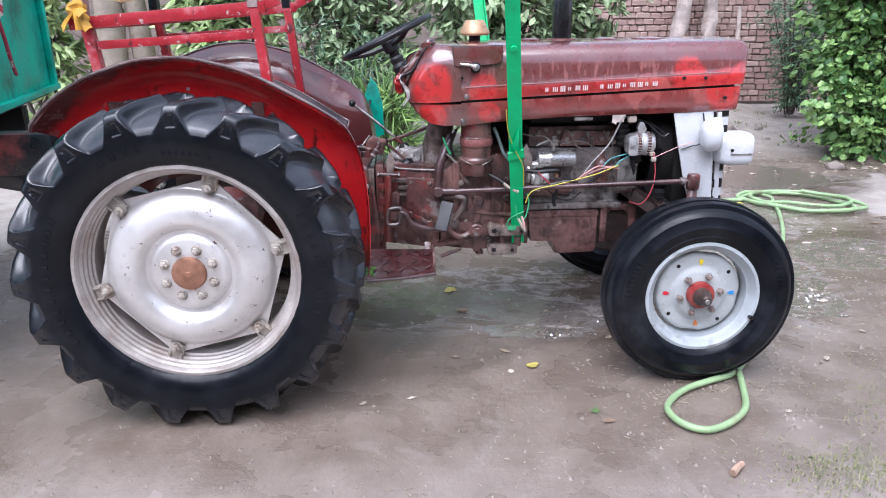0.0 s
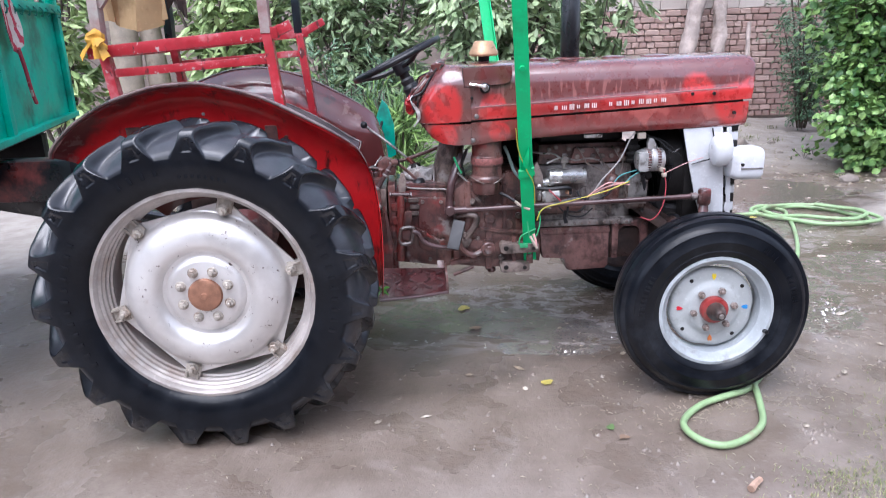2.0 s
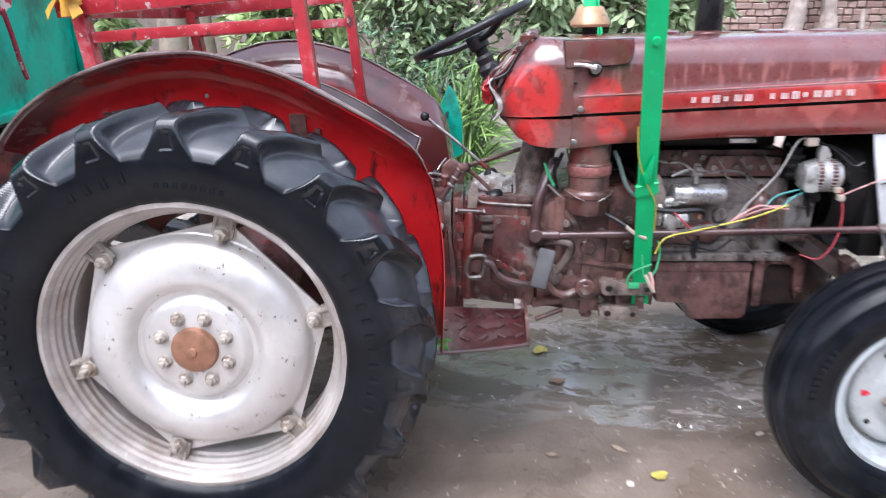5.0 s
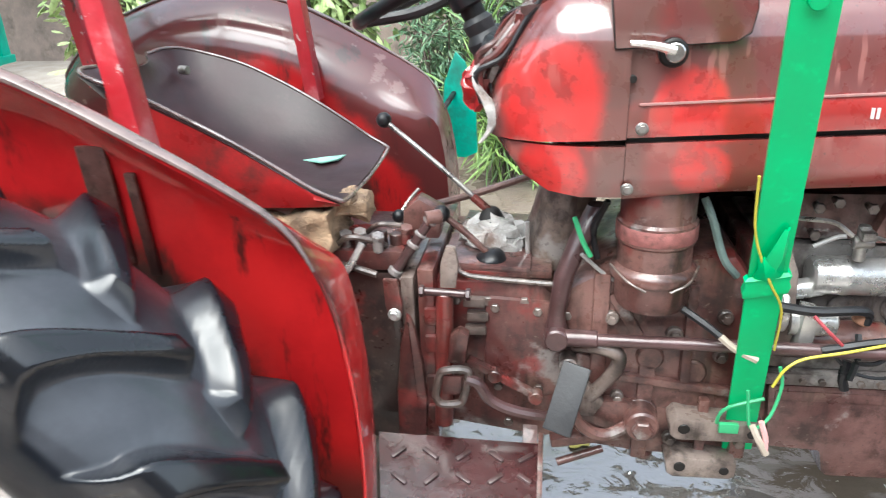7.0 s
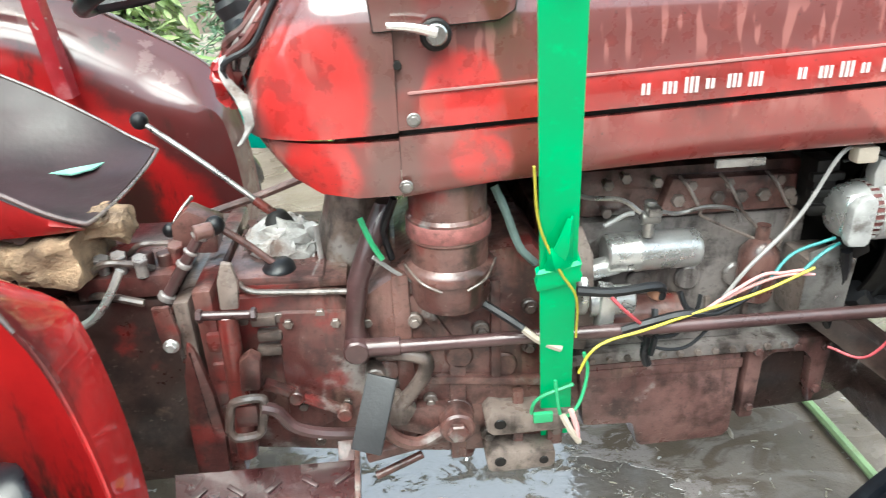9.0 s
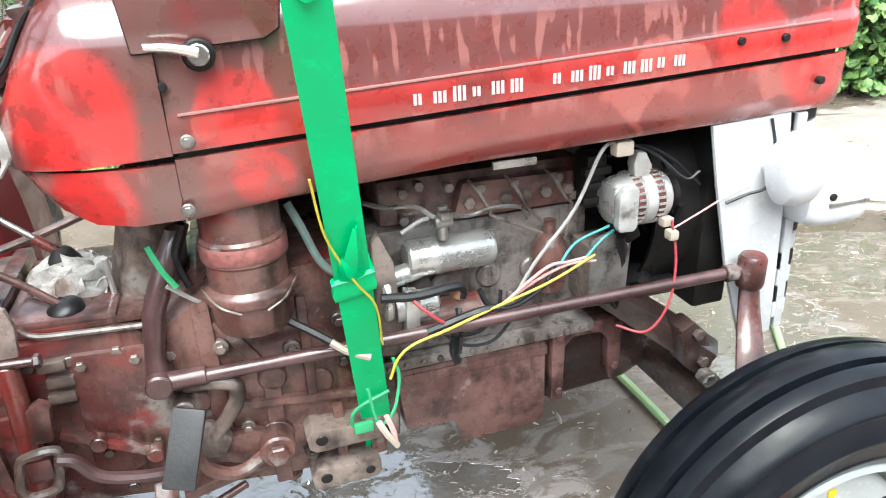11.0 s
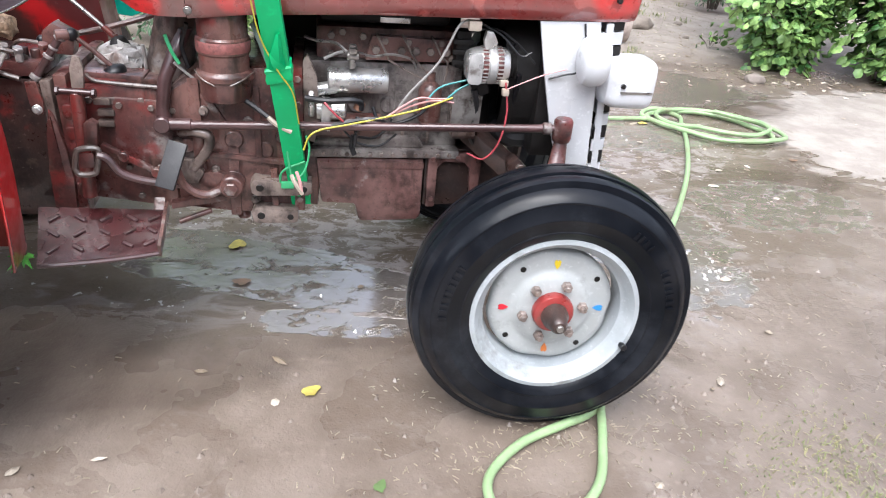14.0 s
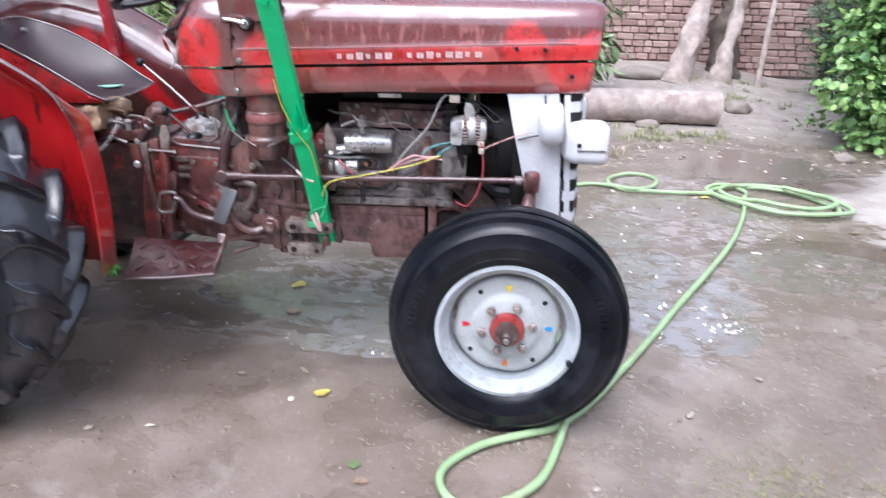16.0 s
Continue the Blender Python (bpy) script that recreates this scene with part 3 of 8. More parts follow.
def bar(bm, a, b, w, h, bevel=0.002, up=(0, 0, 1)):
    """A square bar from a to b, w wide and h high."""
    a, b = Vector(a), Vector(b)
    d = (b - a).normalized()
    s = d.cross(Vector(up)).normalized()
    t = s.cross(d)
    m = Matrix((s, t, d)).transposed().to_4x4()
    m.translation = (a + b) / 2
    return box(bm, (-w / 2, -h / 2, -(b - a).length / 2), (w / 2, h / 2, (b - a).length / 2), bevel, m)


def loft(bm, rows, closed=False, ends=False):
    """A skin over rows of points."""
    vs = [[bm.verts.new(p) for p in row] for row in rows]
    for a, b in zip(vs, vs[1:]):
        n = len(a)
        for k in range(n if closed else n - 1):
            bm.faces.new((a[k], a[(k + 1) % n], b[(k + 1) % n], b[k]))
    if ends:
        bm.faces.new(vs[0][::-1]), bm.faces.new(vs[-1])
    return bm


def nut(bm, at, axis, r, h, seg=6):
    return cyl(bm, at, Vector(at) + Vector(axis).normalized() * h, r, seg)


def solidify(bm, t):
    bmesh.ops.recalc_face_normals(bm, faces=bm.faces)
    bmesh.ops.solidify(bm, geom=list(bm.faces), thickness=t)
    return bm

# ---- setting ----


def ground_height(x, y):
    far = max(0.0, min(1.0, (y - 4.6) / 2.6)) * max(0.0, min(1.0, (6.2 - x) / 1.5))
    h = 0.20 * far * far * (3 - 2 * far)
    near = max(0.0, 1 - max(abs(x - 2), abs(y - 1)) / 9)
    return h + near * (0.010 * noise.noise((x * 2.1, y * 2.1, 0)) + 0.006 * noise.noise((x * 7, y * 7, 3))) - 0.002


def grid_axis(lo, hi, near_lo, near_hi, step):
    fine = list(np.arange(near_lo, near_hi + 1e-6, step))
    left, right, d = [], [], step
    while (left[-1] if left else near_lo) > lo:
        d *= 1.5
        left.append((left[-1] if left else near_lo) - d)
    d = step
    while (right[-1] if right else near_hi) < hi:
        d *= 1.5
        right.append((right[-1] if right else near_hi) + d)
    return left[::-1] + fine + right


def ground():
    xs, ys = grid_axis(-900, 900, -3.5, 7.5, 0.07), grid_axis(-900, 900, -3.0, 8.5, 0.07)
    verts = [(x, y, ground_height(x, y)) for y in ys for x in xs]
    n = len(xs)
    faces = [(j * n + i, j * n + i + 1, (j + 1) * n + i + 1, (j + 1) * n + i) for j in range(len(ys) - 1) for i in range(n - 1)]
    me = bpy.data.meshes.new("ground")
    me.from_pydata(verts, [], faces)
    me.polygons.foreach_set("use_smooth", [True] * len(faces))
    me.materials.append(EARTH)
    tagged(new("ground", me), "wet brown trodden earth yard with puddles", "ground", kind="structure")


ground()

# ---- tractor ----
tractor = thing("tractor", "old red farm tractor with worn oily paint and green canopy posts", "tractor")
NEAR, FAR = -1, 1


def rear_wheel(side):
    cy, cz, s = 0.715 * side, 0.585, side
    R = 0.575
    ax = (0, s, 0)
    o = (0, cy, cz)
    # disc: a dished centre with a six-pointed plate
    def wavy(r, a):
        if r < 0.30:
            return 1.0
        q = (math.degrees(a) - 13 + 30) % 60 - 30
        return min(1.0, math.cos(radians(30)) / math.cos(radians(30 - abs(q))) * 1.0)
    disc = mk(lathe, [(0.0, 0.095), (0.115, 0.095), (0.128, 0.092), (0.140, 0.078), (0.152, 0.080), (0.166, 0.101), (0.186, 0.113), (0.210, 0.113), (0.245, 0.103), (0.270, 0.087), (0.281, 0.070), (0.286, 0.056), (0.291, 0.0525), (0.325, 0.052), (0.338, 0.052), (0.338, 0.044), (0.0, 0.044)], 72, o, ax, wavy)
    wheel = part("rear_wheel", disc, SILVER, tractor, "silver-painted steel wheel centre")
    prof = [(0.372, 0.122), (0.384, 0.120), (0.386, 0.112), (0.380, 0.107), (0.371, 0.105), (0.369, 0.100), (0.369, 0.092), (0.362, 0.089), (0.360, 0.085), (0.360, 0.076), (0.353, 0.073), (0.353, 0.058), (0.3455, 0.0555), (0.3455, 0.042), (0.350, 0.039), (0.350, 0.024), (0.3445, 0.020), (0.3445, 0.0), (0.349, -0.06), (0.358, -0.096), (0.384, -0.12), (0.372, -0.122), (0.341, -0.05), (0.336, 0.0), (0.336, 0.034), (0.3365, 0.040), (0.3425, 0.044), (0.3425, 0.058), (0.3495, 0.062), (0.3495, 0.076), (0.3565, 0.081), (0.3565, 0.093), (0.3645, 0.099), (0.3650, 0.111), (0.372, 0.122)]
    part("rim", mk(lathe, prof, 72, o, ax), RIMSILVER, wheel, "muddy silver rim with stepped flange")
    part("hub_cap", mk(lathe, [(0, 0.118), (0.010, 0.118), (0.012, 0.114), (0.045, 0.112), (0.056, 0.108), (0.060, 0.100), (0.060, 0.090), (0, 0.09)], 28, o, ax), COPPERY, wheel, "rusty copper-coloured hub end")
    for k in range(8):
        a = radians(22.5 + 45 * k)
        p = Vector((0.088 * math.cos(a), cy + s * 0.094, cz + 0.088 * math.sin(a)))
        b = mk(cyl, p, p + Vector((0, s * 0.005, 0)), 0.019, 14)
        nut(b, p + Vector((0, s * 0.005, 0)), ax, 0.0145, 0.014)
        nut(b, p + Vector((0, s * 0.018, 0)), ax, 0.007, 0.010, 8)
        part("wheel_nut", b, CLAMPM, wheel, "dusty wheel nut")
    for k in range(6):
        a = radians((13 if s < 0 else -13) + 60 * k)
        c, q = math.cos(a), math.sin(a)
        rot = Matrix(((c, 0, -q), (0, 1, 0), (q, 0, c))).to_4x4()
        m = Matrix.Translation(o) @ rot
        b = bmesh.new()
        box(b, (0.296, s * 0.056, -0.028), (0.348, s * 0.064, 0.028), 0.004, m)
        box(b, (0.322, s * 0.030, -0.024), (0.350, s * 0.072, -0.016), 0.002, m)
        box(b, (0.322, s * 0.030, 0.016), (0.350, s * 0.072, 0.024), 0.002, m)
        w = m @ Vector((0.306, s * 0.064, 0))
        cyl(b, w, w + Vector((0, s * 0.006, 0)), 0.021, 12)
        nut(b, w + Vector((0, s * 0.006, 0)), ax, 0.016, 0.018)
        nut(b, w + Vector((0, s * 0.022, 0)), ax, 0.008, 0.018, 8)
        part("rim_clamp", b, CLAMPM, wheel, "muddy bolted rim clamp")
    # tyre: between a worn carcass and the envelope of the lugs, which run flush into the sidewall
    def both(pts):
        half = curve_pts([(r, h, 0) for r, h in pts], 7)
        return [(q.x, q.y) for q in half] + [(q.x, -q.y) for q in half[-2::-1]]
    wall_part = ((0.378, 0.112), (0.392, 0.130), (0.42, 0.145), (0.455, 0.153), (0.484, 0.1545))
    carcass = both(wall_part + ((0.497, 0.150), (0.510, 0.142), (0.522, 0.129), (0.534, 0.112), (0.545, 0.090), (0.555, 0.062), (0.562, 0.032), (0.566, 0.0)))
    lugs = both(wall_part + ((0.504, 0.1555), (0.527, 0.155), (0.552, 0.151), (0.573, 0.142), (0.585, 0.120), (0.592, 0.082), (0.597, 0.040), (0.599, 0.0)))
    count, per = 19, (44 if s == NEAR else 18)
    seg = count * per
    rows, dust_sheens = [], []
    def sm(v, lo, hi):
        t = max(0.0, min(1.0, (v - lo) / (hi - lo)))
        return t * t * (3 - 2 * t)
    for (r, h), (r2, h2) in zip(carcass, lugs):
        ha = abs(h)
        turn = 0.21 * sm(ha, -0.02, 0.125)
        width = 0.025 + 0.006 * sm(ha, 0.04, 0.11) + 0.030 * (1 - sm(r, 0.490, 0.530))
        edge = 0.008 + 0.008 * (1 - sm(ha, 0.0, 0.05))
        row, dust_sheen = [], []
        for k in range(seg):
            a = 2 * math.pi * k / seg
            off = turn + (0 if h > 0 else math.pi / count)
            d = (a * s * -1 - off) % (2 * math.pi / count)
            d = min(d, 2 * math.pi / count - d) * 0.57
            lug = 1 - sm(d, width - edge, width + edge)
            taper = 0.008 + 0.010 * (1 - sm(r2, 0.50, 0.55))
            nick = (1 - sm(d, taper, taper + 0.004)) * sm(r2, 0.506, 0.512) * (1 - sm(r2, 0.546, 0.552)) * sm(ha, 0.10, 0.12)
            worn = 0.003 * noise.noise((math.cos(a) * 9, h * 22, math.sin(a) * 9))
            rr, yy = r + (r2 - r) * lug + worn * lug, h + (h2 - h) * lug - math.copysign(0.004, h) * nick
            row.append((rr * math.cos(a), cy + s * yy, cz + rr * math.sin(a)))
            # groove floors between lugs carry the dust and painted sheen
            dust_sheen.append((1 - lug) * sm(r2, 0.500, 0.515))
        rows.append(row)
        dust_sheens.append(dust_sheen)
    tyre = part("tyre", loft(bmesh.new(), rows, closed=True), TYRE, wheel, "black worn lugged rear tyre, wet and muddy", True, 80)
    tyre.data.attributes.new("dust_sheen", "FLOAT", "POINT").data.foreach_set("value", [d for flat in dust_sheens for d in flat])
    # raised lettering too worn to read: plain bars
    if s == NEAR:
        me = {}
        for start, n, stepd in ((152, 12, 5.2), (28, 10, -5.0), (118, 4, -5.5), (92, 8, -2.8)):
            big = abs(stepd) > 3
            if big not in me:
                q = mk(box, (-0.013 if big else -0.006, 0, -0.006 if big else -0.005), (0.013 if big else 0.006, -0.0025, 0.006 if big else 0.005))
                me[big] = bpy.data.meshes.new("raised_bar")
                q.to_mesh(me[big])
                q.free()
                me[big].materials.append(TYRE2)
            for k in range(n):
                a = radians(start + k * stepd)
                rr = 0.455 if big else 0.430
                ob = new("raised_bar", me[big])
                ob.matrix_world = Matrix.Translation((rr * math.cos(a), cy + s * (0.1530 if big else 0.148), cz + rr * math.sin(a))) @ Matrix.Rotation(-a, 4, "Y")
                ob.parent = wheel


def front_wheel(side, turn):
    s = side
    hub = Vector((1.888, 0.628 * s, 0.372))
    m = Matrix.Translation(hub) @ Matrix.Rotation(radians(turn), 4, "Z") @ Matrix.Rotation(radians(2.0 * s), 4, "X")
    ax = (0, s, 0)
    o = (0, 0, 0)
    def fin(bm):
        bmesh.ops.transform(bm, matrix=m, verts=bm.verts)
        return bm
    disc = mk(lathe, [(0, 0.018), (0.085, 0.018), (0.098, 0.014), (0.105, 0.006), (0.118, 0.002), (0.142, 0.004), (0.156, 0.002), (0.163, -0.004), (0.1665, -0.014), (0.1665, -0.028), (0, -0.028)], 56, o, ax, lambda r, a: 1 - 0.04 * (r > 0.155) * max(0.0, math.cos(4 * a + 0.5)) ** 3)
    wheel = part("front_wheel", fin(disc), DISCGREY, tractor, "grey-white painted front wheel disc")
    prof = [(r * 0.972, h - 0.028) for r, h in ((0.214, 0.082), (0.226, 0.080), (0.228, 0.074), (0.222, 0.068), (0.208, 0.064), (0.204, 0.054), (0.192, 0.046), (0.188, 0.010), (0.190, -0.03), (0.205, -0.062), (0.226, -0.08), (0.214, -0.082), (0.186, -0.03), (0.181, 0.01), (0.187, 0.046), (0.199, 0.056), (0.203, 0.070), (0.214, 0.082))]
    # the far rim takes the dark axle iron throughout
    part("rim", fin(mk(lathe, prof, 64, o, ax)), RIMWHITE if s == NEAR else DARKOILY, wheel, "grey-white painted steel rim" if s == NEAR else "dark steel rim of the far wheel")
    part("hub", fin(mk(lathe, [(0.054, 0.016), (0.054, 0.034), (0.050, 0.040), (0.034, 0.044), (0.030, 0.050), (0.030, 0.066), (0.026, 0.070), (0, 0.070)], 28, o, ax)), REDPAINT, wheel, "chipped bright red hub flange")
    part("spindle", fin(mk(lathe, [(0.036, 0.040), (0.034, 0.062), (0.028, 0.072), (0.025, 0.084), (0.020, 0.100), (0.016, 0.105), (0.0, 0.105)], 20, o, ax)), DARKOILY, wheel, "rusty brown spindle end")
    part("spindle_nut", fin(nut(bmesh.new(), (0, s * 0.103, 0), ax, 0.010, 0.008, 8)), STEEL, wheel)
    for k in range(6):
        a = radians(10 + 60 * k)
        p = Vector((0.079 * math.cos(a), s * 0.018, 0.079 * math.sin(a)))
        b = nut(bmesh.new(), p, ax, 0.014, 0.016)
        nut(b, p + Vector((0, s * 0.015, 0)), ax, 0.008, 0.012, 8)
        part("wheel_nut", fin(b), OILY_GREY, wheel)
    for k in range(4):
        a = radians(38 + 90 * k)
        p = Vector((0.140 * math.cos(a), s * 0.0035, 0.140 * math.sin(a)))
        part("disc_hole", fin(mk(cyl, p, p + Vector((0, s * 0.002, 0)), 0.008, 12)), DARK, wheel, "small dark hole")
    if s == NEAR:
        for a, colour in ((90, "yellow"), (180, "red"), (0, "blue"), (270, "orange")):
            c, q = math.cos(radians(a)), math.sin(radians(a))
            rot = Matrix(((c, 0, -q), (0, 1, 0), (q, 0, c))).to_4x4()
            drop = [(0.116, 0.0), (0.128, 0.009), (0.138, 0.010), (0.143, 0.004), (0.138, 0.0), (0.143, -0.004), (0.138, -0.010), (0.128, -0.009)]
            b = bmesh.new()
            slab(b, [(u - 0.003, v * 0.8) for u, v in drop], s * 0.003, s * 0.0058)
            bmesh.ops.transform(b, matrix=rot, verts=b.verts)
            part("paint_mark", fin(b), MARK[colour], wheel, colour + " painted drop mark")
        p = Vector((0.192, s * 0.050, -0.085))
        part("valve", fin(mk(cyl, p, p + Vector((0.0, s * 0.022, 0.004)), 0.009, 10)), PLASTIC, wheel, "black rubber valve")
    side_wall = []
    for r in (0.250, 0.287, 0.328):
        h = float(np.interp(r, (0.232, 0.262, 0.295, 0.322, 0.340), (0.084, 0.096, 0.099, 0.094, 0.084)))
        side_wall += [(r - 0.0030, h), (r - 0.0008, h + 0.0012), (r + 0.0008, h + 0.0012), (r + 0.0030, h)]
    tp = [(r * 0.976, h) for r, h in ((0.216, 0.070), (0.232, 0.084), *side_wall, (0.340, 0.084), (0.351, 0.072), (0.356, 0.062), (0.372, 0.058), (0.377, 0.048), (0.378, 0.034), (0.366, 0.031), (0.366, 0.024), (0.381, 0.021), (0.384, 0.010), (0.384, 0.0))]
    mid = (0, -s * 0.028, 0)
    b = mk(lathe, tp + [(r, -h) for r, h in tp[-2::-1]], 80, mid, ax)
    if s == NEAR:
        for start, n in ((8, 7), (46, 4), (150, 9)):
            for k in range(n):
                a = radians(start + 3.6 * k)
                q = mk(box, (-0.010, 0, -0.003 - 0.002 * (k % 2)), (0.010, -0.0035, 0.003 + 0.002 * (k % 3)), 0.0, Matrix.Translation((0.292 * math.cos(a), -0.0695, 0.292 * math.sin(a))) @ Matrix.Rotation(-a, 4, "Y"))
                part("raised_bar", fin(q), TYRE2, wheel, "", False)
    part("tyre", fin(b), TYRE2, wheel, "black ribbed front tyre")


for side in (NEAR, FAR):
    rear_wheel(side)
    front_wheel(side, -3.2)

# bonnet: side skins lofted along x, with a crease and rounded shoulders


def bonnet():
    # profile half: (y, z) from the bottom edge up to the middle of the top
    def upper_row(x, wid, seam, crease, shoulder, top, lean=0.0):
        pts = [(-wid, seam + 0.004), (-wid * 1.005, (seam + crease) / 2), (-wid * 1.0, crease - 0.004), (-wid * 0.985, crease + 0.006), (-wid * 0.970, shoulder - 0.070), (-wid * 0.955, shoulder - 0.040), (-wid * 0.925, shoulder - 0.012), (-wid * 0.88, shoulder + 0.008), (-wid * 0.80, top - 0.011), (-wid * 0.68, top - 0.004), (-wid * 0.4, top), (0, top + 0.004)]
        pts += [(-y, z) for y, z in pts[-2::-1]]
        return [(x + lean * (z - 1.10), y, z) for y, z in pts]
    k = lambda x: (x - 1.2) * 0.041
    b = bmesh.new()
    rows = []
    for x, wid, drop in ((0.985, 0.282, 0), (1.12, 0.282, 0), (1.4, 0.282, 0), (1.7, 0.281, 0), (1.95, 0.278, 0), (2.06, 0.275, 0.0), (2.110, 0.272, 0.001), (2.130, 0.268, 0.003), (2.140, 0.262, 0.007), (2.144, 0.252, 0.014)):
        rows.append(upper_row(x, wid, 1.094 + k(x), 1.146 + k(x), 1.272 - drop, 1.305 + 0.008 * max(0, x - 1.4) - drop * 1.5, 0.12 * max(0.0, min(1.0, (x - 2.0) / 0.11))))
    loft(b, rows)
    b.faces.new([b.verts.new(p) for p in rows[-1]])
    upper = part("bonnet", b, HOOD, tractor, "worn red bonnet with dark oily upper half and pale runs")
    for side in (NEAR, FAR):
        b = bmesh.new()
        rows = []
        for x, wid, bot in ((0.985, 0.278, 0.985), (1.12, 0.280, 1.000), (1.4, 0.281, 1.015), (1.7, 0.280, 1.020), (1.95, 0.277, 1.024), (2.06, 0.274, 1.026), (2.11, 0.271, 1.028), (2.130, 0.266, 1.032), (2.138, 0.256, 1.040)):
            s = 1.088 + k(x)
            rows.append([(x, side * wid * 0.90, bot + 0.006), (x, side * wid * 0.95, bot), (x, side * wid * 0.985, bot + 0.012), (x, side * wid, (bot + s) / 2), (x, side * wid * 0.998, s), (x, side * wid * 0.96, s)])
        loft(b, rows)
        part("side_panel", solidify(b, 0.004), HOOD, upper, "lower red bonnet side panel, oily")
        # dark strip added so the seam gap reads as shade
        part("seam_lining", mk(bar, (0.99, side * 0.268, 1.091 + k(0.99)), (2.11, side * 0.258, 1.091 + k(2.11)), 0.004, 0.040, 0.0), DARK, upper, "added dark strip for the shade in the seam")
        b = bmesh.new()
        bar(b, (1.0, side * 0.2845, 1.149 + k(1.0)), (2.075, side * 0.276, 1.149 + k(2.075)), 0.003, 0.004, 0.001)
        part("crease_trim", b, MARK["dim"], upper, "pale worn line along the crease")
        # name plate letters, drawn as plain bars
        for x0, n in ((1.322, 6), (1.545, 8)):
            for j in range(n):
                x = x0 + j * 0.0305
                b = bmesh.new()
                z = 1.122 + k(x)
                h = 0.008 + 0.0015 * (j % 3)
                for u in (0.001, 0.0085, 0.0160)[:3 if j % 3 else 2]:
                    box(b, (x + u, side * 0.2832, z - h), (x + u + 0.0045, side * 0.2848, z + h - 0.002 * (j % 2)))
                part("letter_bar", b, MARK["pale"], upper, "pale bar of worn badge lettering")
        for x, z in ((1.888, 1.164), (1.977, 1.163), (2.068, 1.083)):
            part("bolt_hole", mk(cyl, (x, side * 0.270, z), (x, side * 0.2855, z), 0.007, 10), DARK, upper, "small dark bolt hole")
    # filler flap with a chrome handle
    b = bmesh.new()
    slab(b, [(0.960, 1.222), (1.125, 1.230), (1.145, 1.242), (1.150, 1.275), (1.146, 1.299), (0.952, 1.296)], -0.2880, -0.262, 0.003)
    part("flap_seam", mk(slab, [(0.9588, 1.2207), (1.1257, 1.2287), (1.1466, 1.241), (1.1517, 1.275), (1.1475, 1.3005), (0.9507, 1.2975)], -0.2852, -0.262, 0.001), DARK, upper, "dark seam round the flap")
    flap = part("battery_flap", b, HOOD, upper, "dark oily flap on the bonnet rear")
    b = mk(cyl, (1.040, -0.286, 1.217), (1.040, -0.302, 1.217), 0.021, 18)
    part("handle_boss", b, DARK, flap, "dark round handle boss")
    b = mk(cyl, (1.040, -0.300, 1.219), (1.040, -0.316, 1.219), 0.014, 16)
    tube(b, [(1.040, -0.313, 1.222), (1.01, -0.315, 1.230), (0.978, -0.312, 1.233)], 0.0075, 8, 4, 0.005)
    part("handle", b, CHROME, flap, "chrome turn handle")
    for x, z in ((1.006, 1.104), (0.990, 1.008)):
        b = mk(cyl, (x, -0.280, z), (x, -0.287, z), 0.010, 14)
        nut(b, (x, -0.286, z), (0, -1, 0), 0.007, 0.005)
        part("panel_screw", b, STEEL, upper)
    part("panel_hole", mk(cyl, (0.988, -0.270, 1.178), (0.988, -0.2845, 1.178), 0.006, 10), DARK, upper)
    return upper


hood = bonnet()


